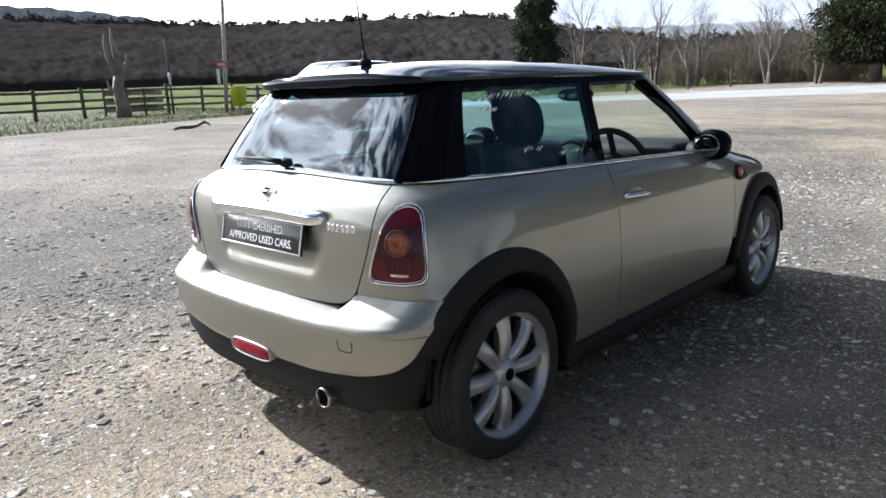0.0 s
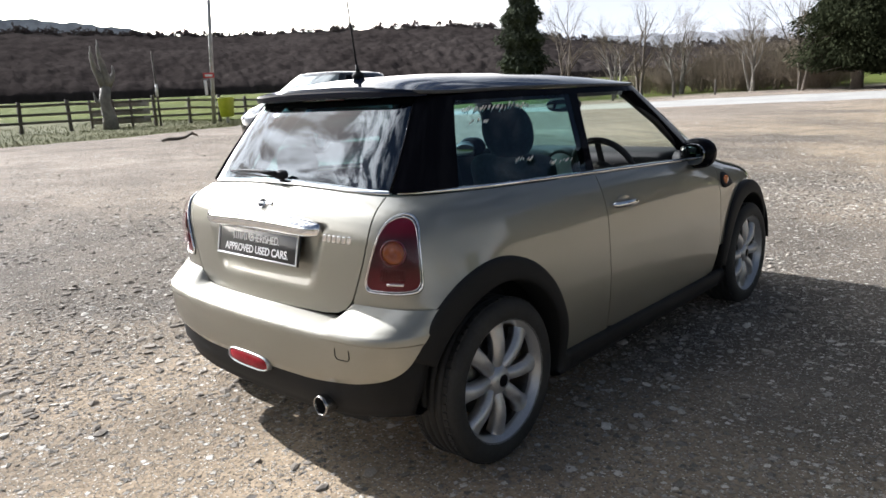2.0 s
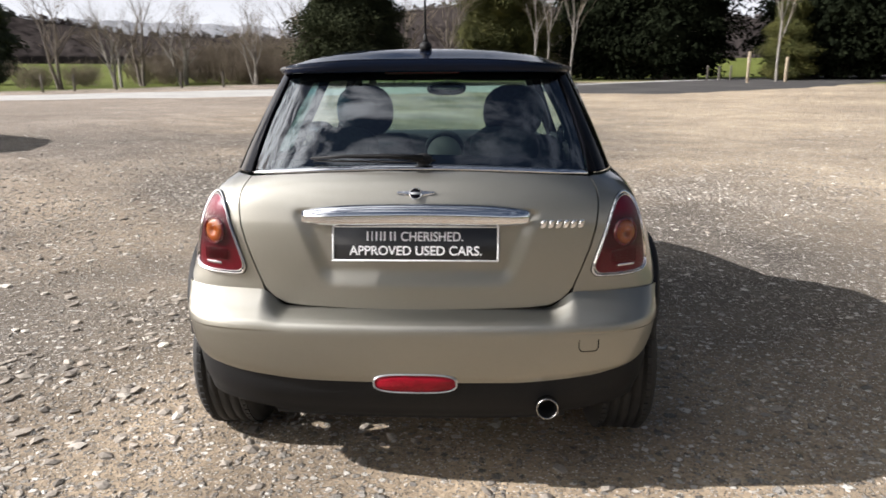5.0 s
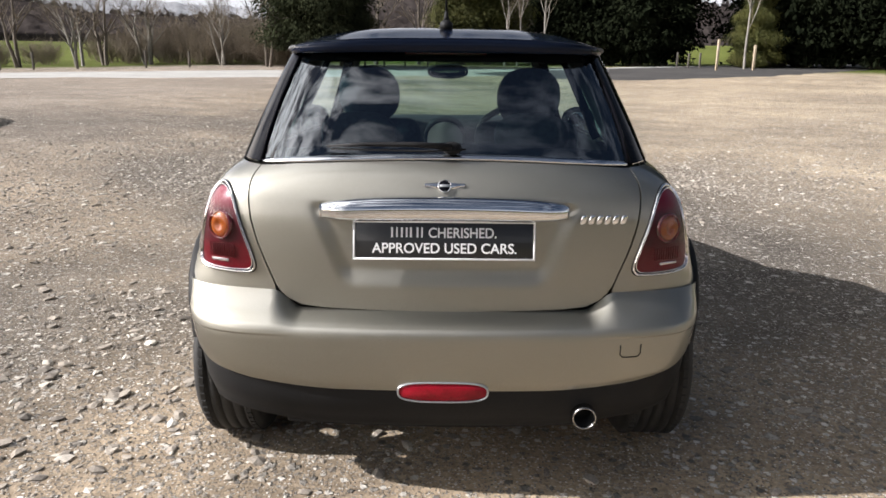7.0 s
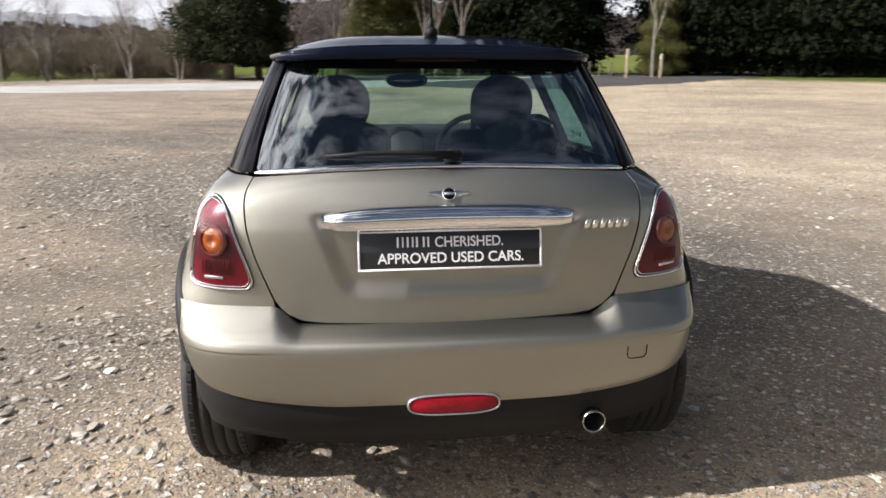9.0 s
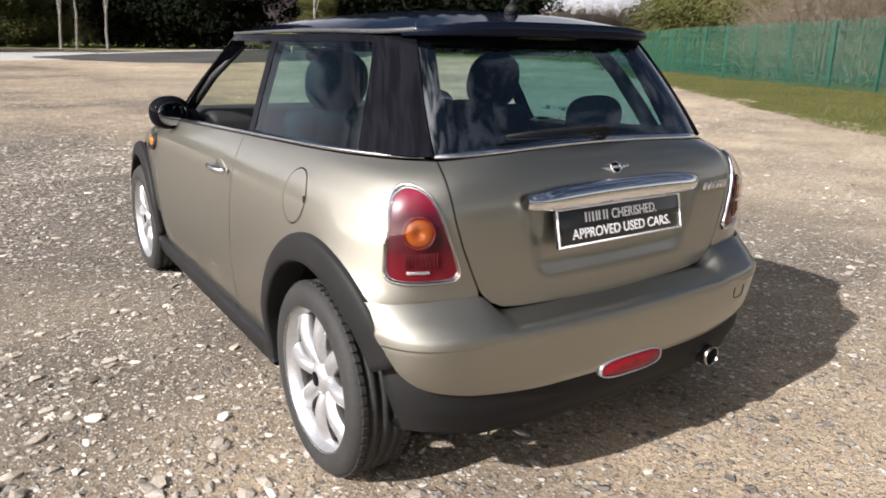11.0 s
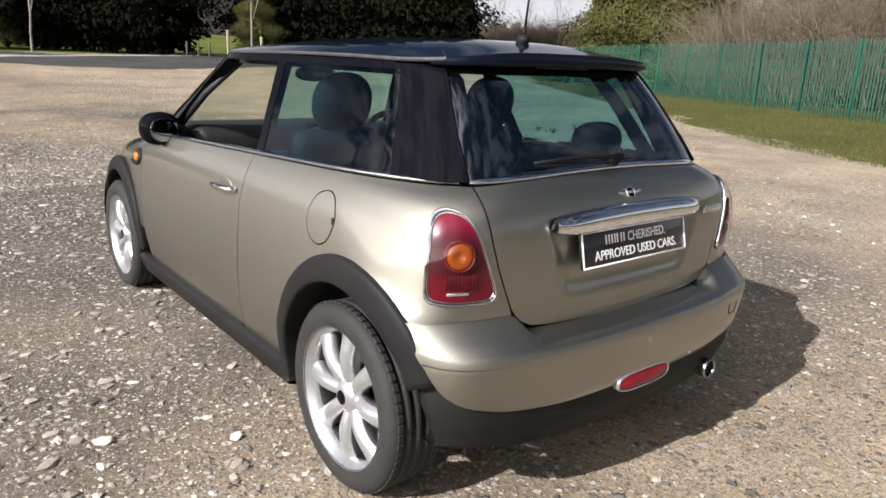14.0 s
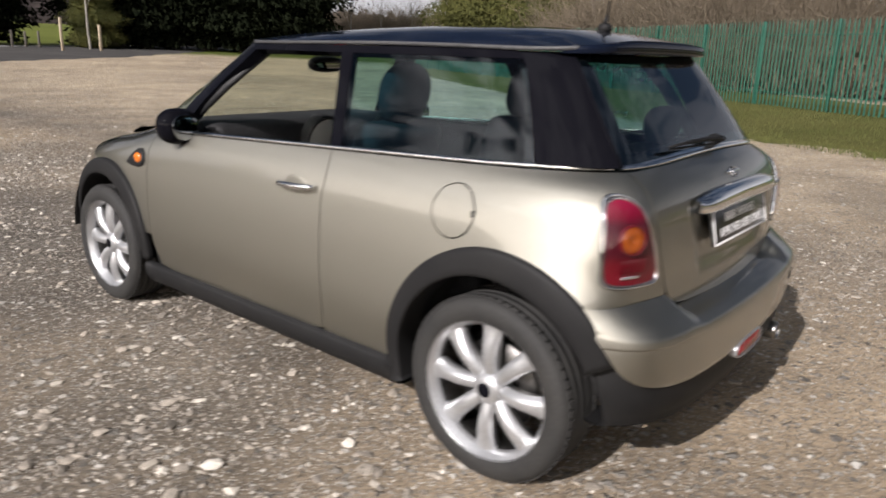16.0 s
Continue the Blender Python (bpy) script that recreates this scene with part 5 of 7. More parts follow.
    for s in (1, -1):
        v, f = grid_of([[(s * x, y, z) for x, y, z in r] for r in rows])
        part("gutter_trim", v, f if s > 0 else [q[::-1] for q in f], GUTTER, car, "thin dull grey roof gutter strip")
    # lip of the spoiler under the roof's tail, and its side seams
    rows = []
    for u in np.linspace(-0.60, 0.60, 61):
        p = roof(np.array([abs(u)]), np.array([1.0]))[0]
        x = math.copysign(p[0], u)
        foot = 1.341 - 0.004 * (x / 0.5) ** 2
        drop = p[2] - foot
        rows.append([(x * k, p[1] + dy, p[2] - drop * q) for k, dy, q in ((0.996, 0.010, -0.06), (0.999, 0.001, 0.04), (1.0, -0.003, 0.2), (0.999, -0.003, 0.8), (0.996, 0.001, 0.97), (0.985, 0.020, 1.0), (0.96, 0.08, 1.0))])
    v, f = grid_of(rows)
    part("rear_spoiler", v, f, ROOF_PAINT, tailgate, "gloss black lip of the roof spoiler")
    for s in (-1, 1):
        line = []
        for r in (1.0, 0.985, 0.96, 0.93, 0.90):
            p = roof(np.array([0.550]), np.array([r]))[0]
            line.append((s * p[0], p[1], p[2] - 0.0012))
        part("spoiler_seam", *tube(line, 0.0022, 6), DARK, tailgate)
    v, f = box(0, -1.418, 1.338, 0.26, 0.008, 0.012, 0.002)
    part("high_brake_lamp", v, f, DEEP_RED, tailgate)

    # aerial
    v, f = joined(ball(0, -1.222, 1.432, 0.023, 0.028, 0.021, 20, 14), tube([(0, -1.218, 1.412), (0, -1.219, 1.420), (0, -1.221, 1.426)], [0.030, 0.024, 0.020], 16), tube([(0, -1.223, 1.446), (0, -1.225, 1.460), (0, -1.228, 1.480)], [0.012, 0.008, 0.005], 12))
    mast = part("aerial", v, f, TRIM, car, "black rod aerial on the roof")
    v, f = tube([(0, -1.224, 1.44), (0, -1.239, 1.58), (0, -1.268, 1.85)], [0.0042, 0.0038, 0.0028], 8)
    part("rod", v, f, TRIM, mast)

    # windscreen and bonnet cover
    half = [cab_side(0.655, belt(0.66) + 0.006), cab_side(0.56, 1.05), cab_side(0.44, 1.17), cab_side(0.30, 1.30), cab_side(0.24, 1.343)]
    outline = half + [(math.pi - 0.2, 1.343), (math.pi + 0.2, 1.343)] + [(2 * math.pi - a, z) for a, z in half[::-1]] + [(math.pi + 0.2, 0.955), (math.pi - 0.2, 0.955)]
    g = sheet("windscreen", SCREEN_GLASS, car, cabin, outline, "clear windscreen", gap=0.0, flange=0.0, su=0.05, sv=0.05)
    g.visible_shadow = False
    rows = []
    for y, z, w in ((0.60, 0.955, 0.66), (0.80, 0.953, 0.60), (1.0, 0.938, 0.58), (1.2, 0.915, 0.54), (1.4, 0.875, 0.48), (1.5, 0.84, 0.44)):
        rows.append([(x, y, z - 0.02 * (x / w) ** 2) for x in np.linspace(-w, w, 24)])
    v, f = grid_of(rows)
    part("bonnet", v, f, PAINT, car, "champagne bonnet")

    # cabin inside
    v, f = joined(box(0, -0.2, 0.36, 1.3, 1.9, 0.08, 0.02), box(0, -1.40, 0.62, 1.10, 0.50, 0.05, 0.01))
    part("cabin_floor", v, f, DASH, car, "dark carpeted cabin floor")
    v, f = box(0, -0.58, 1.330, 0.98, 1.45, 0.014, 0.005)
    part("headlining", v, f, LINING, car, "grey headlining")
    v, f = joined(box(0, 0.60, 0.880, 1.22, 0.42, 0.20, 0.06, 3), box(0, 0.42, 0.72, 1.22, 0.22, 0.26, 0.05, 3), box(0, 0.30, 0.60, 0.22, 0.5, 0.2, 0.04, 2))
    part("windscreen_header", *box(0, 0.235, 1.334, 0.90, 0.07, 0.030, 0.008), LINING, car, "grey header above the windscreen")
    dash = part("dashboard", v, f, DASH, car, "black moulded dashboard")
    v, f = moved(lathe([(0.0, 0.03), (0.105, 0.03), (0.118, 0.036), (0.122, 0.02), (0.122, -0.03)], 36), Matrix.Translation((0, 0.36, 0.88)) @ Matrix.Rotation(radians(-90), 4, "Z") @ Matrix.Rotation(radians(12), 4, "Y"))
    dial = part("centre_dial", v, f, DASH, dash, "large round centre speedometer")
    v, f = moved(lathe([(0.0, 0.0345), (0.100, 0.0345), (0.103, 0.030)], 36), Matrix.Translation((0, 0.36, 0.88)) @ Matrix.Rotation(radians(-90), 4, "Z") @ Matrix.Rotation(radians(12), 4, "Y"))
    part("dial_face", v, f, DIAL, dial, "pale grey dial face")
    # steering wheel on the right
    sw = Matrix.Translation((0.36, 0.18, 0.90)) @ Matrix.Rotation(radians(-66), 4, "X")
    ring = [sw @ Vector((0.183 * math.cos(a), 0.183 * math.sin(a), 0)) for a in np.linspace(0, 2 * math.pi, 41)]
    v, f = tube(ring, 0.017, 10, cap=False)
    steer = part("steering_wheel", v, f, DASH, car, "black three-spoke steering wheel")
    v, f = joined(moved(ball(0, 0, -0.01, 0.07, 0.06, 0.03, 18, 10), sw), *[moved(box(0.115 * math.cos(a), 0.115 * math.sin(a), 0, 0.13 if abs(math.sin(a)) < 0.5 else 0.035, 0.035 if abs(math.sin(a)) < 0.5 else 0.13, 0.014, 0.005), sw) for a in (0, math.pi, -math.pi / 2)])
    part("spokes", v, f, DASH, steer)
    v, f = tube([sw @ Vector((0, 0, -0.02)), (0.36, 0.46, 0.78)], 0.035, 10)
    part("column", v, f, DASH, steer)
    seat(car, 0.355, -0.24)
    seat(car, -0.338, -0.11)
    # rear bench
    v, f = joined(box(0, -0.88, 0.52, 1.10, 0.46, 0.14, 0.05, 3))
    bench = part("rear_bench", v, f, SEAT, car, "black cloth rear bench")
    for s in (-1, 1):
        v, f = moved(box(0, 0, 0.25, 0.54, 0.12, 0.54, 0.05, 3), Matrix.Translation((s * 0.28, -1.19, 0.50)) @ Matrix.Rotation(radians(16), 4, "X"))
        part("backrest", v, f, SEAT, bench)
        v, f = ball(s * 0.29, -1.36, 1.075, 0.125, 0.05, 0.075, 22, 12, 2.6)
        part("headrest", v, f, SEAT, bench, "low rounded rear headrest")
    v, f = box(0, -1.50, 0.975, 1.0, 0.24, 0.025, 0.008)
    part("parcel_shelf", v, f, DASH, car, "black parcel shelf")
    v, f = ball(0.012, 0.33, 1.252, 0.115, 0.03, 0.040, 22, 12, 2.6)
    inner_mirror = part("rear_view_mirror", v, f, DASH, car, "black rear-view mirror")
    part("mirror_glass", *ball(0.012, 0.304, 1.252, 0.100, 0.0055, 0.031, 22, 10, 2.6), MIRROR, inner_mirror, "silvered mirror glass")
    for s in (-1, 1):
        rows = []
        for y in np.linspace(-0.52, 0.62, 16):
            rows.append([(s * (float(body_hw(z)) - 0.05), y, z) for z in (0.35, 0.5, 0.7, 0.85, 0.93, belt(y) - 0.012)] + [(s * (float(body_hw(0.97)) - 0.01), y, belt(y) - 0.012)])
        v, f = grid_of(rows)
        part("door_card", v, f, DASH, car, "black inner door lining")
    return car


build_car()


# ---- ground, road, verges ----
def ground_z(x, y):
    x, y = np.asarray(x, float), np.asarray(y, float)
    r = np.hypot(x, y)
    left = np.interp(-x, [0.0, 3.0, 6.0, 9.0, 14.0, 28.0, 45.0], [0.0, 0.04, 0.17, 0.32, 0.43, 0.60, 0.80]) * (1 - 0.95 * step(12.0, 32.0, y))
    ahead = 0.72 * step(30.0, 64.0, y) * step(-60.0, -10.0, x)
    far = 4.6 * step(60.0, 240.0, r)
    near = 0.012 * np.sin(x * 0.9 + 1.0) * np.sin(y * 0.7) * step(2.6, 6.0, r)
    return left + ahead + far + near


rads = np.concatenate([np.linspace(0.0, 8, 60), np.geomspace(8.2, 70, 90), np.geomspace(73, 1500, 50)])
angs = np.linspace(0, 2 * math.pi, 193)[:-1]
gr, ga = np.meshgrid(rads, angs, indexing="ij")
gx, gy = gr * np.cos(ga), gr * np.sin(ga)
gz = ground_z(gx, gy)
verts = np.stack([gx.ravel(), gy.ravel(), gz.ravel()], 1)
n_a = len(angs)
faces = [(i * n_a + j, (i + 1) * n_a + j, (i + 1) * n_a + (j + 1) % n_a, i * n_a + (j + 1) % n_a) for i in range(len(rads) - 1) for j in range(n_a)]
ground = tagged(part("ground", verts, faces, GRAVEL), "uneven grey and tan stony gravel yard with far fields", "ground", kind="structure")


def strip(name, near, far, mat, lift, rows=10, seed=1, wobble=0.25, side_drop=0.04, cols=160):
    """A sheet laid on the ground between two lines, its edges uneven."""
    rnd = np.random.RandomState(seed)
    near, far = np.array(near, float), np.array(far, float)

    def along(line, u):
        d = np.concatenate([[0], np.cumsum(np.hypot(*np.diff(line, axis=0).T))])
        return np.stack([np.interp(u * d[-1], d, line[:, k]) for k in (0, 1)], 1)
    us = np.linspace(0, 1, cols)
    a, b = along(near, us), along(far, us)
    jit = np.convolve(rnd.randn(cols + 4), np.ones(3) / 3, "same")[:cols] * wobble
    w = (b - a) / (np.linalg.norm(b - a, axis=1, keepdims=True) + 1e-9)
    a = a + w * jit[:, None]
    grid = []
    for k in np.linspace(0, 1, rows):
        p = a + (b - a) * k
        z = ground_z(p[:, 0], p[:, 1]) + lift
        if k == 0 or k == 1:
            z = z - lift - side_drop
        grid.append(np.stack([p[:, 0], p[:, 1], z], 1))
    v, f = grid_of(grid)
    return part(name, v, f, mat)


road = strip("road", [(-33, 31.5), (-24, 34), (-14, 36.5), (-8, 38), (12, 45), (40, 60), (120, 104)], [(-35, 40), (-26, 43), (-16, 46.5), (-8, 48.5), (9, 54.5), (36, 69), (112, 112)], ROAD_MAT, 0.02, 8, 3, 0.5)
tagged(road, "pale worn lane across the end of the yard", "road", kind="structure")
tarmac = strip("road", [(2.0, 44), (6, 39), (11, 38), (17, 41), (24, 46), (36, 56), (60, 72)], [(2.0, 45), (6, 50), (11, 54), (17, 58), (24, 63), (36, 72), (60, 88)], TARMAC, 0.05, 8, 9, 0.4)
tagged(tarmac, "dark tarmac stretch of the lane", "road", kind="structure")
kerb = strip("road", [(6, 47.5), (17, 55.5), (24, 60), (36, 69), (60, 85)], [(6, 49.5), (17, 58.0), (24, 62.8), (36, 71.8), (60, 87.6)], ROAD_MAT, 0.075, 4, 10, 0.15)
tagged(kerb, "pale worn strip along the tarmac", "road", kind="structure")
verge_r = strip("grass_verge", [(3.0, -14), (8.6, -2.5), (10.2, 1.2), (11.6, 3.4), (14.9, 7.9), (22.5, 18), (34, 32), (50, 50)], [(17, -17), (24, -4), (26, 2), (29, 6), (34, 11), (42, 19), (52, 32), (62, 46)], GRASS, 0.03, 24, 5, 0.42, cols=420)
tagged(verge_r, "mown grass verge below the green fence", "grass", kind="structure")
verge_l = strip("grass_verge", [(-15.5, -14), (-17.2, -3), (-18.3, 2.5), (-19.2, 6), (-21.5, 11.5), (-28, 20), (-46, 27)], [(-80, -30), (-80, -5), (-80, 5), (-80, 10), (-80, 16), (-75, 20), (-62, 24)], GRASS, 0.05, 30, 6, 0.3)
tagged(verge_l, "grass field edge behind the rail fence", "grass", kind="structure")


def blades(name, count, area, seed, mat, h0, h1, w):
    rnd = np.random.RandomState(seed)
    p = area(rnd, count)
    n = len(p)
    a = rnd.rand(n) * 2 * math.pi
    h = h0 + (h1 - h0) * rnd.rand(n) ** 2
    z = ground_z(p[:, 0], p[:, 1]) + 0.045
    d = np.stack([np.cos(a), np.sin(a)], 1)
    lean = rnd.randn(n, 2) * 0.35 * h[:, None]
    v = np.zeros((n, 3, 3))
    v[:, 0, :2], v[:, 1, :2] = p - d * w, p + d * w
    v[:, 2, :2] = p + lean
    v[:, 0, 2] = v[:, 1, 2] = z
    v[:, 2, 2] = z + h
    return part(name, v.reshape(-1, 3), np.arange(n * 3).reshape(-1, 3), mat, smooth=False)


def area_right(rnd, count):
    u, k = rnd.rand(count) ** 1.2, rnd.rand(count)
    near = np.stack([np.interp(u, [0, 0.25, 0.5, 1], [8.8, 11.6, 15.2, 34]), np.interp(u, [0, 0.25, 0.5, 1], [-2.5, 3.4, 8.0, 32])], 1)
    k = np.where(rnd.rand(count) < 0.25, -0.07 * rnd.rand(count) ** 1.5, k)
    return near + np.stack([k * 11, k * 2], 1)


def area_left(rnd, count):
    u, k = rnd.rand(count), rnd.rand(count) ** 1.5
    near = np.stack([np.interp(u, [0, 0.3, 0.6, 1], [-17.6, -18.6, -21.6, -28]), np.interp(u, [0, 0.3, 0.6, 1], [-2, 3.4, 11.5, 20])], 1)
    return near + np.stack([-k * 16, k * 1.5], 1)


tagged(blades("grass_blades", 34000, area_right, 11, BLADE, 0.03, 0.10, 0.006), "short spring grass blades", "grass", kind="stuff")
tagged(blades("grass_blades", 14000, area_left, 12, BLADE, 0.04, 0.14, 0.010), "rough grass along the rail fence", "grass", kind="stuff")


# ---- loose stones ----
def chip(small):
    """The bare shape of a stone: six or twelve corners."""
    if small:
        return np.array([(1, 0, 0), (-1, 0, 0), (0, 1, 0), (0, -1, 0), (0, 0, 1), (0, 0, -1)], float), np.array([(0, 2, 4), (2, 1, 4), (1, 3, 4), (3, 0, 4), (2, 0, 5), (1, 2, 5), (3, 1, 5), (0, 3, 5)])
    bm = bmesh.new()
    bmesh.ops.create_icosphere(bm, subdivisions=1, radius=1.0)
    bm.verts.ensure_lookup_table()
    v = np.array([tuple(p.co) for p in bm.verts])
    f = np.array([[p.index for p in q.verts] for q in bm.faces])
    bm.free()
    return v, f


def stones(name, count, place, sizes, seed, mat, skew=2.6, small=False):
    """Angular chips with a broken outline, half sunk in the ground."""
    rnd = np.random.RandomState(seed)
    shape, tris = chip(small)
    c = len(shape)
    p = place(rnd, count)
    n = len(p)
    size = sizes[0] * (sizes[1] / sizes[0]) ** (rnd.rand(n) ** skew)
    v = shape[None] * (1 + 0.20 * rnd.randn(n, c, 1)) * size[:, None, None]
    v *= np.stack([0.8 + 0.6 * rnd.rand(n), 0.6 + 0.4 * rnd.rand(n), 0.24 + 0.26 * rnd.rand(n)], 1)[:, None, :]
    a = rnd.rand(n) * 2 * math.pi
    ca, sa = np.cos(a)[:, None], np.sin(a)[:, None]
    x, y = v[:, :, 0] * ca - v[:, :, 1] * sa, v[:, :, 0] * sa + v[:, :, 1] * ca
    z = v[:, :, 2] + 0.16 * x * rnd.randn(n, 1) + ground_z(p[:, 0], p[:, 1])[:, None] + size[:, None] * 0.06
    out = np.stack([x + p[:, :1], y + p[:, 1:2], z], 2).reshape(-1, 3)
    f = (tris[None] + (np.arange(n) * c)[:, None, None]).reshape(-1, 3)
    return part(name, out, f, mat, smooth=False)


def around(rnd, count):
    """Places round the car, thicker in patches."""
    pts = np.stack([rnd.uniform(-8, 7, count), rnd.uniform(-5.5, 9, count)], 1)
    patch = np.sin(pts[:, 0] * 1.3 + 1) * np.sin(pts[:, 1] * 1.1 + 0.5) + 0.6 * np.sin(pts[:, 0] * 3.1) * np.sin(pts[:, 1] * 2.7 + 2)
    keep = rnd.rand(count) < np.clip(0.42 + 0.55 * patch + 0.12 * (pts[:, 0] < -0.5), 0.10, 1) * (1 - 0.95 * step(4.5, 8.0, np.hypot(pts[:, 0] + 0.5, pts[:, 1] - 1.0)))
    keep &= rnd.rand(count) > 0.72 * step(2.6, 3.8, pts[:, 0]) * step(4.0, 2.0, pts[:, 1])
    keep &= rnd.rand(count) > 0.65 * step(-2.8, -5.0, pts[:, 0]) * step(6.0, 2.0, pts[:, 1])
    return pts[keep]


def left_side(rnd, count):
    """The same, with few on the smoother ground right of the car."""
    pts = around(rnd, count)
    return pts[rnd.rand(len(pts)) > 0.80 * step(0.2, 1.8, pts[:, 0])]


def wider(rnd, count):
    r, a = 4.5 + 27 * rnd.rand(count) ** 1.3, rnd.uniform(-0.2, math.pi + 0.35, count)
    pts = np.stack([r * np.cos(a), r * np.sin(a)], 1)
    patch = np.sin(pts[:, 0] * 0.45 + 0.6) * np.sin(pts[:, 1] * 0.38 + 1.0) + 0.5 * np.sin(pts[:, 0] * 1.3) * np.sin(pts[:, 1] * 0.9)
    thin = (1 - 0.75 * step(-3.0, -7.0, pts[:, 0])) * (1 - 0.80 * step(2.0, 4.0, pts[:, 0]) * step(5.0, 2.5, pts[:, 1]))
    return pts[rnd.rand(count) < thin * np.clip(0.42 + 0.25 * patch, 0.22, 0.62)]


# ---- fences ----
def make_rail_fence():
    line = np.array([(-27.5, -16), (-27.8, -4), (-28.0, 3.0), (-27.6, 6.5), (-28.2, 12.5), (-30.2, 20.0), (-38, 27.5)], float)
    d = np.concatenate([[0], np.cumsum(np.hypot(*np.diff(line, axis=0).T))])
    fence = tagged(new("rail_fence"), "weathered brown post-and-rail wooden fence", "fence")
    rnd = random.Random(5)
    places = []
    s = 0.0
    while s < d[-1]:
        x, y = (float(np.interp(s, d, line[:, k])) for k in (0, 1))
        places.append((x, y, float(ground_z(x, y))))
        s += 1.85
    v, f = box(0, 0, 0.58, 0.11, 0.13, 1.36, 0.012)
    first = None
    for x, y, z in places:
        if first is None:
            o = first = part("post", v, f, OLD_WOOD, fence)
        else:
            o = new("post", first.data)
            o.parent = fence
        o.matrix_local = pose(x, y, z, rnd.uniform(-2, 2), rnd.uniform(-2, 2), rnd.uniform(-8, 8)) @ Matrix.Diagonal((1, 1, rnd.uniform(0.94, 1.08), 1))
    for a, b in zip(places, places[1:]):
        for h in (0.42, 0.74, 1.08):
            p, q = Vector(a) + Vector((0.09, 0, h + rnd.uniform(-0.03, 0.03))), Vector(b) + Vector((0.09, 0, h + rnd.uniform(-0.03, 0.03)))
            v, f = moved(box(0, 0, 0, (q - p).length + 0.06, 0.035, 0.10, 0.006, 1), Matrix.Translation((p + q) / 2) @ (q - p).to_track_quat("X", "Z").to_matrix().to_4x4())
            part("rail", v, f, OLD_WOOD, fence)


make_rail_fence()


def make_palisade():
    line = np.array([(11.5, -14), (18.2, 0.6), (24.1, 9.8), (28.9, 18.8), (40, 36), (52, 50)], float)
    d = np.concatenate([[0], np.cumsum(np.hypot(*np.diff(line, axis=0).T))])
    fence = tagged(new("palisade_fence"), "green painted steel palisade security fence", "fence")
    rnd = random.Random(8)

    def at(s):
        i = min(int(np.searchsorted(d, s, "right")) - 1, len(line) - 2)
        t = line[i + 1] - line[i]
        x, y = line[i] + t * (s - d[i]) / (d[i + 1] - d[i])
        return float(x), float(y), math.degrees(math.atan2(t[1], t[0]))
    # one pale: a W section with a split, pointed head
    sec = [(-0.029, 0.0), (-0.015, 0.010), (0.0, -0.004), (0.015, 0.010), (0.029, 0.0)]
    rows = []
    for z, k in ((0.05, 1.0), (1.2, 1.0), (2.28, 1.0), (2.36, 0.75), (2.45, 0.12)):
        rows.append([(x * k, y, z) for x, y in sec])
    back = [[(x, y + 0.003, z) for x, y, z in r] for r in rows]
    pale_shape = joined(grid_of(rows), grid_of(back))
    first = None
    singles, rest = 0, []
    s = 9.0
    while s < d[-1]:
        x, y, turn = at(s)
        m = pose(x, y, float(ground_z(x, y)), rnd.uniform(-0.6, 0.6), rnd.uniform(-0.8, 0.8), turn + rnd.uniform(-4, 4))
        if 12.5 < s and singles < 300:
            if first is None:
                o = first = part("pale", *pale_shape, PALE_GREEN, fence)
            else:
                o = new("pale", first.data)
                o.parent = fence
            o.matrix_local = m
            singles += 1
        else:
            rest.append(moved(pale_shape, m))
        s += 0.150 if s < 60 else 0.20
    tagged(part("pales", *joined(*rest), PALE_GREEN, fence), kind="stuff")
    s = 9.5
    while s < d[-1] - 3:
        x, y, turn = at(s)
        v, f = joined(box(0, -0.02, 1.22, 0.09, 0.012, 2.44, 0.003, 1), box(0, -0.07, 1.22, 0.012, 0.09, 2.44, 0.002, 1))
        p = part("post", v, f, PALE_GREEN, fence)
        p.matrix_local = pose(x, y, float(ground_z(x, y)), 0, 0, turn)
        x2, y2, _ = at(s + 2.75)
        for h in (0.45, 2.05):
            a, b = Vector((x, y, float(ground_z(x, y)) + h)), Vector((x2, y2, float(ground_z(x2, y2)) + h))
            v, f = moved(box(0, -0.035, 0, (b - a).length, 0.030, 0.022, 0.003, 1), Matrix.Translation((a + b) / 2) @ (b - a).to_track_quat("X", "Z").to_matrix().to_4x4())
            part("rail", v, f, PALE_GREEN, fence)
        s += 2.75


make_palisade()


# ---- trees ----
def polar(az, dist):
    """A place by its bearing from ahead (degrees, to the right) and distance from the yard's middle of view."""
    a = radians(az)
    x, y = dist * math.sin(a), -3.3 + dist * math.cos(a)
    return x, y, float(ground_z(x, y))


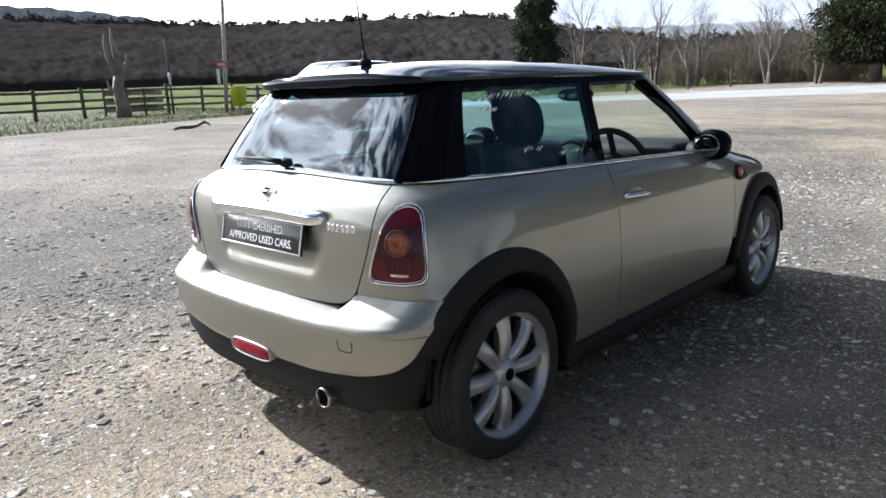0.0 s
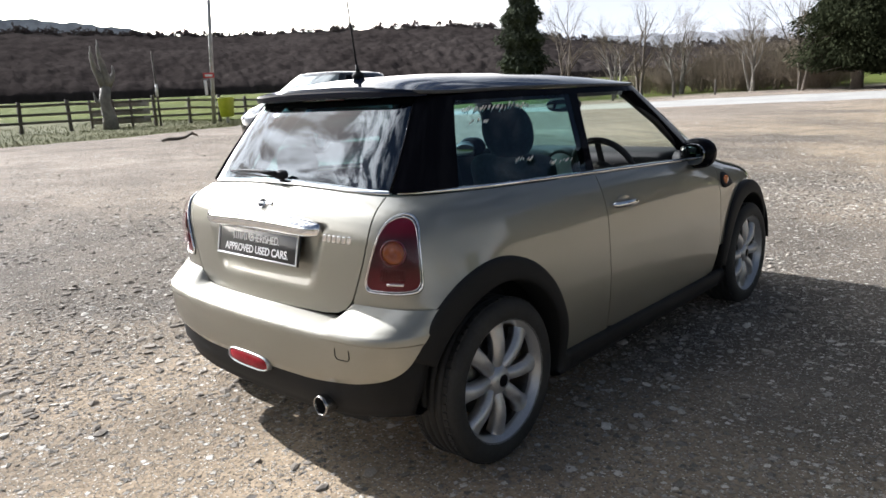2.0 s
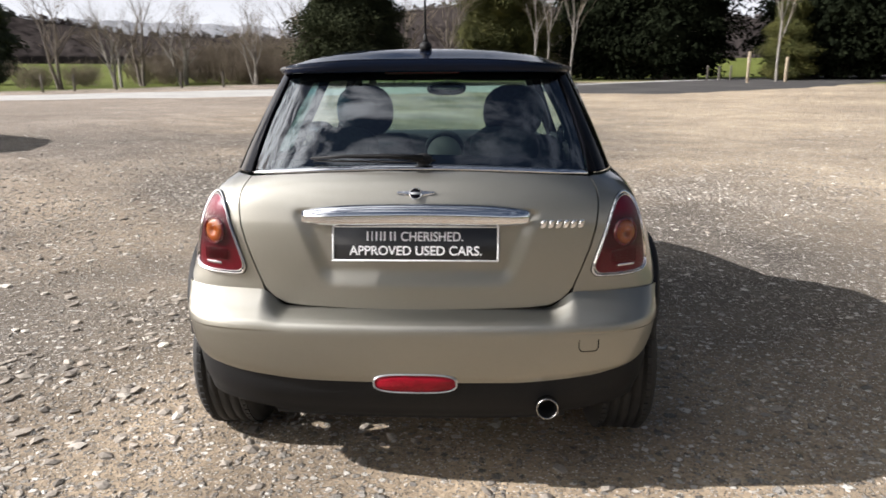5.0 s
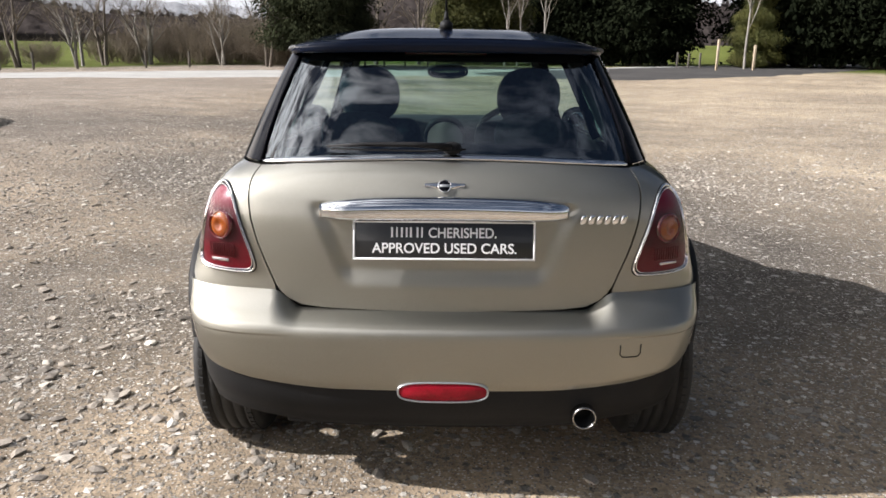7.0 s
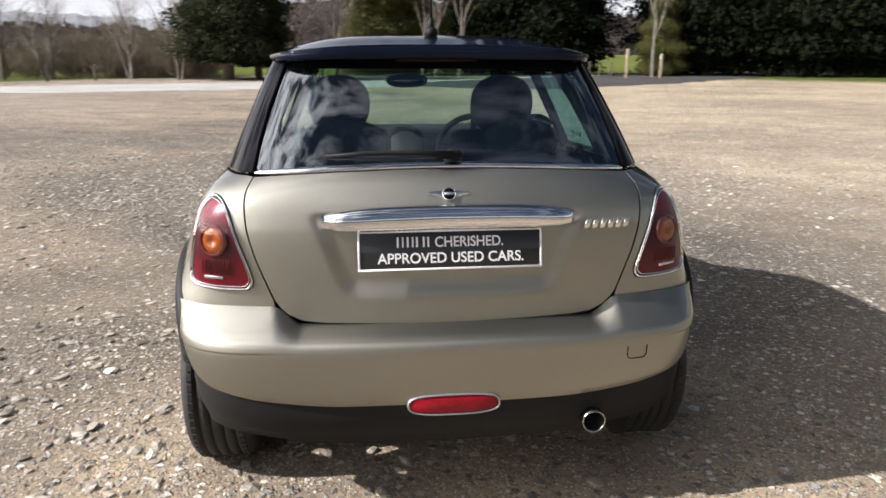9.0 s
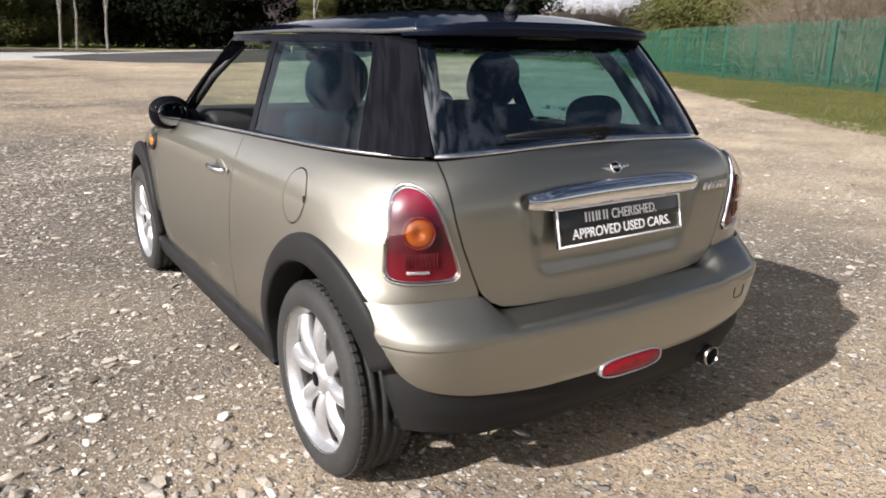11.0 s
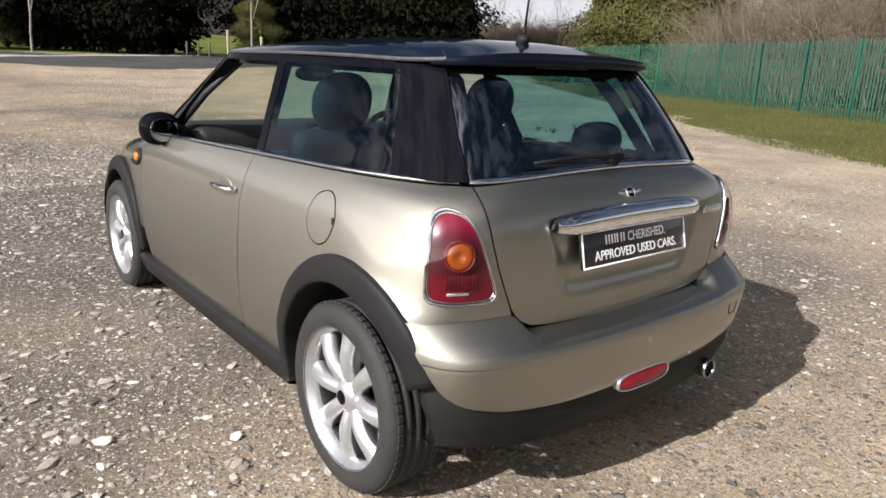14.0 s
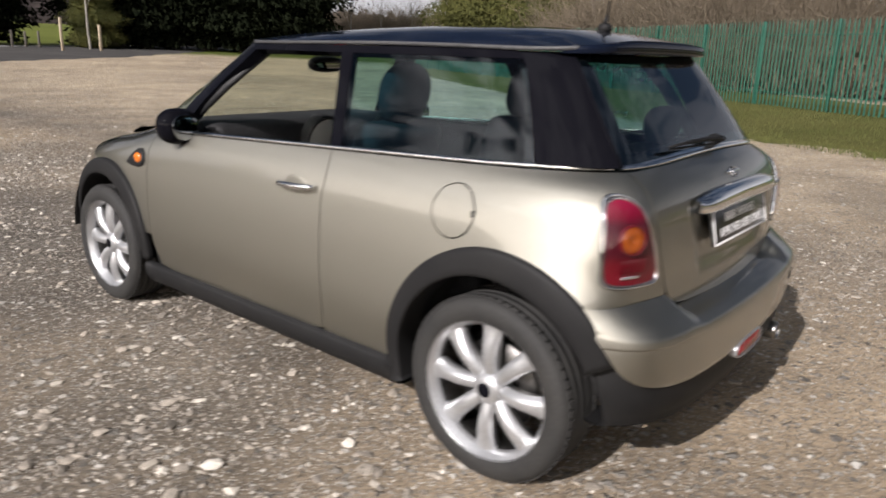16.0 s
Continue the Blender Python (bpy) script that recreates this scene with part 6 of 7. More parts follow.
def conifer(name, height, width, seed, mat, count=20000, base=0.02, round_top=0.8, leaf=1.0):
    """A dense evergreen: trunk with limbs and a crown of small drooping sprays."""
    rnd = np.random.RandomState(seed)
    tree = new(name)
    v, f = tube([(0, 0, -0.3), (0.1, 0, height * 0.25), (0.0, 0.1, height * 0.6), (0, 0, height * 0.97)], [0.032 * height, 0.026 * height, 0.014 * height, 0.003 * height], 9)
    limbs = []
    for k in range(26):
        h = height * rnd.uniform(0.06, 0.85)
        a = rnd.rand() * 2 * math.pi
        r = width * (1 - h / height) ** round_top * 0.85 + 0.2
        limbs.append(tube([(0, 0, h), (r * 0.5 * math.cos(a), r * 0.5 * math.sin(a), h + 0.1), (r * math.cos(a), r * math.sin(a), h - 0.05 * r)], [0.07, 0.04, 0.012], 5))
    part("trunk", *joined((v, f), *limbs), BARK, tree)
    u = rnd.rand(count) ** 0.85
    h = height * (base + (1 - base) * u)
    lobes = 1 + 0.22 * np.sin(h * 2.3 + seed) + 0.12 * rnd.randn(count)
    a = rnd.rand(count) * 2 * math.pi
    lobes *= 1 + 0.20 * np.sin(a * 3 + h * 0.9) + 0.12 * np.sin(a * 7 + h * 2.1)
    shell = rnd.rand(count) ** 0.45
    r = width * ((1 - u) ** round_top) * (0.55 + 0.45 * np.minimum(1, u * 6)) * lobes * shell + 0.1
    c = np.stack([r * np.cos(a), r * np.sin(a), h - 0.08 * r], 1)
    size = (0.08 + 0.10 * rnd.rand(count)) * leaf * min(height, 15.0) / 11.0
    out = np.stack([np.cos(a), np.sin(a), -0.25 + 0.5 * rnd.randn(count)], 1)
    side = np.stack([-np.sin(a), np.cos(a), 0.4 * rnd.randn(count)], 1)
    up = rnd.randn(count, 3) * 0.5
    q = np.stack([c - side * size[:, None] * 0.8, c + out * size[:, None] * 1.3 + up * size[:, None], c + side * size[:, None] * 0.8 + up * size[:, None] * 0.5, c - out * size[:, None] * 0.5 + np.array([0, 0, 1]) * size[:, None]], 1)
    tri = (np.array([(0, 1, 3), (1, 2, 3), (0, 2, 1)])[None] + (np.arange(count) * 4)[:, None, None]).reshape(-1, 3)
    # dense heart of the crown
    rows = []
    for k in np.linspace(0, 1, 26):
        hh = height * (base + 0.04 + (0.93 - base) * k)
        rr = 0.66 * width * ((1 - k) ** round_top) * (0.55 + 0.45 * min(1, k * 6)) * (1 + 0.16 * rnd.randn(25)) + 0.05
        rr[-1] = rr[0]
        aa = np.linspace(0, 2 * math.pi, 25)
        rows.append(np.stack([rr * np.cos(aa), rr * np.sin(aa), hh + 0.1 * np.sin(aa * 5)], 1))
    hv, hf = grid_of(rows)
    verts = np.concatenate([q.reshape(-1, 3), np.array(hv)])
    part("crown", verts, [tuple(t) for t in tri] + [tuple(i + count * 4 for i in t) for t in hf], mat, tree, smooth=False)
    return tree


def bare_tree(name, height, seed, mat, twig_mat, spread=0.55, stems=1, levels=4, lean=0.1, girth=0.017):
    """A leafless tree: tapering trunk, forking limbs and fine twigs."""
    rnd = random.Random(seed)
    thick, thin = [], []

    def grow(p, d, length, rad, level):
        pts, rs = [p], [rad]
        n = 4
        for i in range(n):
            d = (d + Vector((rnd.gauss(0, 0.10), rnd.gauss(0, 0.10), rnd.gauss(0.03, 0.06)))).normalized()
            p = p + d * length / n
            pts.append(p)
            rs.append(rad * (1 - 0.5 * (i + 1) / n))
        (thick if level < 2 else thin).append(tube(pts, rs, 6 if level < 2 else 3, cap=False))
        if level >= levels:
            return
        for k in range(rnd.randint(3, 5) if level else rnd.randint(5, 7)):
            i = rnd.randint(1, n) if level else rnd.randint(2, n)
            side = Vector((rnd.gauss(0, 1), rnd.gauss(0, 1), rnd.gauss(0.1, 0.5))).normalized()
            grow(pts[i], (d + side * spread * 1.3).normalized(), length * rnd.uniform(0.5, 0.72), rs[i] * 0.55, level + 1)
    tree = new(name)
    for s in range(stems):
        a = rnd.random() * 6.3
        off = Vector((0.25 * math.cos(a), 0.25 * math.sin(a), -0.15)) * (0 if stems == 1 else 1) + Vector((0, 0, -0.15))
        grow(off, Vector((rnd.gauss(0, lean), rnd.gauss(0, lean), 1)).normalized(), height * 0.5 * rnd.uniform(0.85, 1.1), height * girth, 0)
    part("trunk", *joined(*thick), mat, tree)
    part("crown", *joined(*thin), twig_mat, tree)
    return tree


def shrub(name, height, seed, count=240):
    """A tangle of crooked stems, each with side twigs."""
    rnd = random.Random(seed)
    bits = []

    def wander(p, d, length, rad, steps):
        pts = [p]
        for i in range(steps):
            d = (d + Vector((rnd.gauss(0, 0.30), rnd.gauss(0, 0.30), rnd.gauss(0.05, 0.22)))).normalized()
            p = p + d * length / steps
            pts.append(p)
        bits.append(tube(pts, [rad * (1 - 0.8 * i / steps) for i in range(steps + 1)], 3, cap=False))
        return pts
    for k in range(count):
        a, r = rnd.random() * 6.3, rnd.random() ** 0.5 * height * 0.42
        p = Vector((r * math.cos(a), r * math.sin(a), rnd.random() ** 1.6 * height * 0.35))
        d = Vector((math.cos(a) * rnd.uniform(-0.2, 0.8) + rnd.gauss(0, 0.25), math.sin(a) * rnd.uniform(-0.2, 0.8) + rnd.gauss(0, 0.25), 1)).normalized()
        pts = wander(p, d, height * rnd.uniform(0.35, 0.75), rnd.choice((0.012, 0.018, 0.03)), 6)
        for q in (2, 3, 4, 5):
            side = Vector((rnd.gauss(0, 1), rnd.gauss(0, 1), rnd.gauss(0.3, 0.6))).normalized()
            wander(pts[q], side, height * rnd.uniform(0.10, 0.26), 0.010, 4)
    bush = new(name)
    tagged(part("twig_mass", *joined(*bits), TWIG, bush), kind="stuff")
    return bush


def plant(source, places, label, category, group, seed):
    """Sets the first at its place and copies it to the others, turned and scaled."""
    rnd = random.Random(seed)
    for i, (az, dist, k) in enumerate(places):
        m = Matrix.Translation(polar(az, dist)) @ Matrix.Rotation(rnd.random() * 6.28, 4, "Z") @ Matrix.Diagonal((k, k, k * rnd.uniform(0.92, 1.1), 1))
        if i == 0:
            source.matrix_basis = m
            tagged(source, label, category, group)
            first_scale = Matrix.Diagonal((*source.scale, 1)).inverted()
        else:
            copy_thing(source, m @ first_scale)


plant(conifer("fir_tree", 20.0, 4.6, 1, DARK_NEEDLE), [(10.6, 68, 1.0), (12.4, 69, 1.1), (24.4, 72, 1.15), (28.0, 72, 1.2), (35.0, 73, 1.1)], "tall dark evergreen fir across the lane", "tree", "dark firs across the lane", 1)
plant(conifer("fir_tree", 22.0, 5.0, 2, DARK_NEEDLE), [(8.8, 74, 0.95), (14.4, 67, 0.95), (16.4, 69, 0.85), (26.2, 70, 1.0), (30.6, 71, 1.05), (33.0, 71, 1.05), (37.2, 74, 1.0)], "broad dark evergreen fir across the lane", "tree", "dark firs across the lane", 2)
plant(conifer("spruce_tree", 13.0, 3.8, 3, SPRUCE_NEEDLE, 60000, base=0.10, round_top=0.5, leaf=0.6), [(-10.2, 56, 1.0), (-8.0, 58, 0.72)], "dark spreading evergreen with a visible trunk", "tree", "", 3)
plant(conifer("cypress_tree", 14.0, 2.4, 4, FIELD_NEEDLE, round_top=0.35, base=0.02), [(-34.6, 92, 1.12)], "tall narrow dark cypress in the field", "tree", "", 4)
plant(conifer("golden_fir", 11.0, 3.6, 5, GOLD_NEEDLE, 60000, round_top=0.5, leaf=0.5), [(22.8, 66, 0.6), (1.2, 66, 1.0), (3.2, 68, 1.1), (50.6, 54, 1.1), (53.0, 48, 1.05), (56.0, 44, 0.95)], "yellow-green evergreen behind the fence", "tree", "yellow-green firs", 5)
plant(bare_tree("bare_tree", 9.5, 6, BARK, TWIG, stems=2), [(-30.3, 62, 0.95), (-25.2, 64, 1.0), (-13.6, 57, 0.85), (-12.2, 59, 0.8), (-5.6, 62, 0.9), (-2.3, 63, 1.0), (6.6, 74, 0.9), (60.0, 38, 1.1), (66.5, 35, 1.05), (74, 32, 1.05), (81, 29, 1.0)], "leafless tree with forking grey-brown limbs", "tree", "bare trees", 6)
plant(bare_tree("bare_tree", 8.5, 7, PALE_BARK, TWIG, spread=0.45, stems=3), [(-26.7, 63, 0.95), (-22.2, 65, 1.0), (-17.0, 60, 0.9), (63.0, 37, 0.9)], "leafless multi-stemmed tree with pale limbs", "tree", "bare trees", 7)
plant(bare_tree("birch_tree", 11.0, 8, PALE_BARK, TWIG, spread=0.35, lean=0.04, girth=0.010), [(22.3, 62, 1.0), (7.5, 60, 0.95), (4.6, 61, 0.9), (5.6, 62, 0.95), (41.5, 85, 0.9), (44.0, 88, 0.8), (46.3, 86, 0.85)], "slender pale-barked leafless birch", "tree", "birches", 8)
plant(shrub("bare_shrub", 3.4, 9), [(-23.0, 66, 1.0), (-20.0, 65, 1.1), (-17.0, 64, 1.0), (-15.6, 62, 1.15), (-14.2, 64, 1.0), (-13.2, 60, 1.0), (-12.6, 66, 1.1), (-11.6, 63, 1.0), (-21.4, 70, 1.5), (-18.6, 70, 1.6), (-16.3, 69, 1.6), (-14.6, 70, 1.7), (-12.9, 58.5, 1.2), (-18.2, 62, 1.0), (-24.6, 72, 1.3), (-29.0, 70, 0.9), (-1.0, 68, 0.8), (0.4, 67, 0.9), (3.4, 72, 1.0), (5.4, 74, 1.1), (7.6, 73, 1.0), (-32.0, 68, 0.9), (84, 27, 1.0)], "tangled leafless brown shrub", "shrub", "bare shrubs", 9)

plant(shrub("bare_thicket", 6.0, 10, 420), [(57.5, 39.0, 0.9), (59.5, 37.0, 1.0), (61.5, 36.0, 1.05), (63.5, 35.0, 1.0), (65.5, 34.0, 1.1), (67.5, 33.0, 1.0), (69.5, 32.5, 1.1), (71.5, 32.0, 1.0), (74, 31.0, 1.05), (76.5, 31.0, 1.1), (79, 30.0, 1.0), (82, 30.0, 1.05), (39.6, 92.0, 1.0), (41.2, 95.0, 1.15), (42.8, 90.0, 1.05), (44.4, 94.0, 1.2), (46.0, 90.0, 1.1), (47.6, 88.0, 1.15), (60.5, 42.0, 1.2), (64.5, 40.0, 1.25), (68.5, 38.0, 1.2), (73, 37.0, 1.25)], "tall tangled brown leafless thicket behind the fence", "shrub", "thicket behind the fence", 10)


def far_hill():
    """Wooded ridges along the horizon, each with a ragged line of trees; unseen and added behind the camera."""
    # behind the camera the ridge is invented, raised to darken the car's rear reflections
    az = np.concatenate([np.linspace(-180, -113, 70), np.linspace(-112, 60, 900), np.linspace(61, 180, 110)])
    el = np.interp(az, [-180, -135, -112, -90, -74, -63, -57, -53, -46, -40, -36, -31, -25, -14, -8, 0, 18, 30, 41, 47, 60, 112, 135, 180], [9.0, 8.5, 5.6, 6.0, 5.9, 5.5, 5.4, 5.5, 5.6, 5.5, 5.0, 3.9, 3.0, 2.9, 4.6, 5.6, 4.2, 3.0, 2.8, 2.5, 2.6, 3.0, 7.5, 9.0])
    rnd = np.random.RandomState(4)
    # the slope is one quilt of tree crowns: a paraboloid over each jittered cell
    ks = np.concatenate([[0.0], np.linspace(0, 1, 56), [0.9, 0.5]])
    ds = np.concatenate([[235.0], np.interp(ks[1:57], [0, 0.25, 0.6, 1.0], [236, 270, 330, 400]), [415.0, 520.0]])
    u, w = np.meshgrid(np.radians(az) * 330 / 5.5, ds / 7.0)
    jit = rnd.rand(400, 90, 3)
    crowns = np.zeros_like(u)
    for i in (-1, 0, 1):
        for j in (-1, 0, 1):
            cu, cw = np.floor(u).astype(int) + i, np.floor(w).astype(int) + j
            q = jit[cu % 400, cw % 90]
            crowns = np.maximum(crowns, (0.45 + 0.55 * q[..., 2]) - 0.8 * ((u - cu - q[..., 0]) ** 2 + (w - cw - q[..., 1]) ** 2))
    wood = np.clip(ks / 0.04, 0, 1)
    wood[0] = 0
    rows = []
    for i, (k, dist) in enumerate(zip(ks, ds)):
        x, y = dist * np.sin(np.radians(az)), -3.3 + dist * np.cos(np.radians(az))
        z = 6.6 + k * (1.3 + 400 * np.tan(np.radians(el)) - 6.6 - 3.0) + (1.7 * crowns[i] + 0.25 * rnd.randn(len(az))) * wood[i]
        rows.append(np.stack([x, y, z if i else 0 * z + 2.0], 1))
    v, f = grid_of(rows)
    x, y = 900 * np.sin(np.radians(az)), 900 * np.cos(np.radians(az))
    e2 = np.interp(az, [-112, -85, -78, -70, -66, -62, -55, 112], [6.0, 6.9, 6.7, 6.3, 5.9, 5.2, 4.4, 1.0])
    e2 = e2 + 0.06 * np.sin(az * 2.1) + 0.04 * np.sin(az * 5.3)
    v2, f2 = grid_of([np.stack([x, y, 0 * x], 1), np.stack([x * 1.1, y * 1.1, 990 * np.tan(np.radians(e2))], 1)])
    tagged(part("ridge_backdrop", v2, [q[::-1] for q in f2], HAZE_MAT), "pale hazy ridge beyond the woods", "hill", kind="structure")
    part_ob = part("hill_backdrop", v, [q[::-1] for q in f], HILL_MAT)
    tagged(part_ob, "distant brown wooded hillside, its unseen rear part added to darken reflections", "hill", kind="structure")
    # along the crest stand single crowns, each a loose ball of twiggy tufts
    n, tufts = 1500, 16
    a = np.repeat(rnd.uniform(-105, 105, n), tufts)
    k = np.repeat(1 - 0.05 * rnd.rand(n), tufts)
    size = np.repeat(0.7 + 1.5 * rnd.rand(n) ** 2.2, tufts)
    e = np.interp(a, az, el)
    d = np.interp(k, [0, 0.25, 0.6, 1.0], [235, 270, 330, 400])
    base = 6.6 + k * (1.3 + 400 * np.tan(np.radians(e)) - 9.6) + 1.2
    x, y = d * np.sin(np.radians(a)), -3.3 + d * np.cos(np.radians(a))
    c = rnd.randn(n * tufts, 3)
    c *= (rnd.rand(n * tufts) ** 0.4 / np.linalg.norm(c, axis=1))[:, None] * size[:, None]
    c += np.stack([x, y, base + 0.5 * size], 1)
    v = c[:, None, :] + rnd.randn(n * tufts, 4, 3) * (0.34 * size)[:, None, None]
    fs = np.array([(0, 1, 2), (0, 2, 3), (0, 3, 1), (1, 3, 2)])
    out = v.reshape(-1, 3)
    tagged(part("far_woods", out, (fs[None] + (np.arange(n * tufts) * 4)[:, None, None]).reshape(-1, 3), FAR_WOOD, smooth=False), "far leafless woods along the hill's crest", "woods", kind="stuff")


far_hill()


# ---- yard furniture ----
def posts():
    for az, dist, h, w in ((20.4, 58.5, 2.3, 0.16), (22.9, 60.5, 1.9, 0.17)):
        x, y, z = polar(az, dist)
        v, f = box(x, y, z + h / 2 - 0.1, w, w, h + 0.2, 0.02)
        tagged(part("wooden_post", v, f, PALE_WOOD), "pale squared timber post beside the lane", "post", "lane posts")
    source = None
    rnd = random.Random(3)
    for az in (-34.6, -31.6, -29.6, -26.9, -22.4, -19.4, -6.3, -4.8, -3.2, -1.4, 17.6, 18.4, 19.2):
        x, y, z = polar(az, 57 if az < 0 else 63)
        v, f = box(x, y, z + 0.5, 0.13, 0.13, 1.35 + rnd.uniform(-0.1, 0.15), 0.015)
        tagged(part("field_post", v, f, OLD_WOOD), "short weathered field-fence post", "post", "field posts")


posts()


def sign_pole():
    x, y = -25.6, 13.0
    z = float(ground_z(x, y))
    pole = tagged(new("sign_pole"), "tall grey metal pole with a small warning sign", "pole")
    part("shaft", *tube([(x, y, z - 0.3), (x + 0.10, y + 0.21, z + 3.5), (x + 0.20, y + 0.42, z + 7.2)], [0.085, 0.08, 0.07], 12), POLE_MAT, pole)
    d = Vector((x, y, 0)).normalized()
    m = Matrix.Translation((x - d.x * 0.10, y - d.y * 0.10, z + 2.05)) @ Vector((-d.x, -d.y, 0)).to_track_quat("X", "Z").to_matrix().to_4x4()
    part("sign_board", *moved(box(0, 0, 0, 0.02, 0.44, 0.20, 0.006), m), SIGN_RED, pole, "small faded red sign")
    part("sign_panel", *moved(box(0.012, 0, 0.0, 0.012, 0.30, 0.09, 0.003), m), SIGN_WHITE, pole, "white panel")
    part("notice", *moved(box(0.0, -0.16, -0.5, 0.02, 0.12, 0.60, 0.004), m), SIGN_WHITE, pole, "narrow white notice")


sign_pole()


def lime_bin():
    x, y = -26.36, 14.15
    z = float(ground_z(x, y))
    m = Matrix.Translation((x, y, z)) @ Matrix.Rotation(radians(28), 4, "Z")
    b = tagged(new("litter_bin"), "lime yellow plastic litter bin beside the fence", "bin")
    rows = []
    for h, w in ((0.30, 0.22), (0.32, 0.24), (0.7, 0.27), (1.10, 0.295), (1.14, 0.30), (1.14, 0.27), (1.0, 0.25)):
        rows.append([(w * 0.9 * cx, w * cy, h) for cx, cy in ((-1, -0.8), (-0.8, -1), (0.8, -1), (1, -0.8), (1, 0.8), (0.8, 1), (-0.8, 1), (-1, 0.8), (-1, -0.8))])
    v, f = moved(grid_of(rows), m)
    part("body", v, f, LIME, b)
    part("stand", *moved(box(0, 0, 0.12, 0.10, 0.10, 0.50, 0.01), m), POLE_MAT, b)


lime_bin()


def dead_stump():
    """A broken trunk that forks into two jagged, twisted snags."""
    rnd = random.Random(2)
    x, y = -26.9, 9.2
    z = float(ground_z(x, y))
    s = tagged(new("dead_tree_stump"), "twisted grey dead tree trunk by the fence", "stump")
    u = Vector((0.35, 0.94, 0)).normalized()
    base = Vector((x, y, z))

    def snag(points, rads):
        pts = [base + u * a + Vector((0, 0, h)) for a, h in points]
        pts = [q + Vector((rnd.gauss(0, 0.03), rnd.gauss(0, 0.03), 0)) for q in pts]
        return tube(pts, rads, 9)
    bits = [snag([(0.0, -0.2), (0.02, 0.5), (-0.06, 1.1), (0.04, 1.7)], [0.34, 0.27, 0.22, 0.20]),
            snag([(0.04, 1.6), (-0.14, 2.1), (-0.30, 2.45), (-0.26, 2.9), (-0.34, 3.25)], [0.19, 0.15, 0.11, 0.07, 0.02]),
            snag([(0.02, 1.55), (0.10, 2.0), (0.00, 2.5), (-0.10, 3.0), (-0.06, 3.5)], [0.18, 0.15, 0.12, 0.08, 0.015]),
            snag([(0.08, 1.7), (0.28, 2.05), (0.42, 2.2), (0.38, 2.5)], [0.14, 0.11, 0.07, 0.02]),
            snag([(-0.1, 0.9), (-0.34, 1.2), (-0.40, 1.5)], [0.12, 0.07, 0.02]),
            snag([(-0.1, 0.0), (-0.45, -0.1)], [0.18, 0.06]), snag([(0.1, 0.0), (0.5, -0.1)], [0.18, 0.06])]
    part("trunk", *joined(*bits), PALE_BARK, s)


dead_stump()


def grey_boards():
    """Pale boards on posts behind the fence, and a thin stake with a white foot."""
    rnd = random.Random(6)
    x, y = -28.6, 9.6
    z = float(ground_z(x, y))
    hurdle = tagged(new("board_hurdle"), "low hurdle of pale grey boards behind the fence", "hurdle")
    for k in range(3):
        for h in (0.32, 0.66, 1.0):
            m = pose(x + 0.30 * k, y + 0.72 * k, z + h, rnd.uniform(-3, 3), rnd.uniform(-3, 3), 67)
            part("board", *moved(box(0, 0, 0, 0.70, 0.03, 0.24 + rnd.uniform(-0.05, 0.03), 0.006, 1), m), PALE_BARK, hurdle)
        part("post", *box(x - 0.15 + 0.30 * k, y - 0.36 + 0.72 * k, z + 0.5, 0.09, 0.09, 1.4, 0.01, 1), OLD_WOOD, hurdle)
    x, y = -27.0, 11.35
    z = float(ground_z(x, y))
    stake = tagged(new("stake"), "thin grey stake with a white band at its foot", "stake")
    part("shaft", *tube([(x, y, z - 0.2), (x, y, z + 1.6), (x - 0.02, y - 0.02, z + 3.1)], [0.05, 0.045, 0.035], 8), OLD_WOOD, stake)
    part("band", *tube([(x, y, z + 1.25), (x, y, z + 1.75)], [0.055, 0.055], 10), SIGN_WHITE, stake, "white band")


grey_boards()


def stick():
    pts = [(-16.22, 5.95), (-16.36, 6.20), (-16.40, 6.50), (-16.52, 6.78), (-16.55, 7.02), (-16.66, 7.24)]
    v, f = tube([(x, y, float(ground_z(x, y)) + h) for (x, y), h in zip(pts, (0.03, 0.06, 0.04, 0.06, 0.16, 0.07))], [0.03, 0.045, 0.045, 0.04, 0.04, 0.025], 7)
    tagged(part("fallen_branch", v, f, BARK), "crooked dark fallen branch on gravel", "branch")


stick()


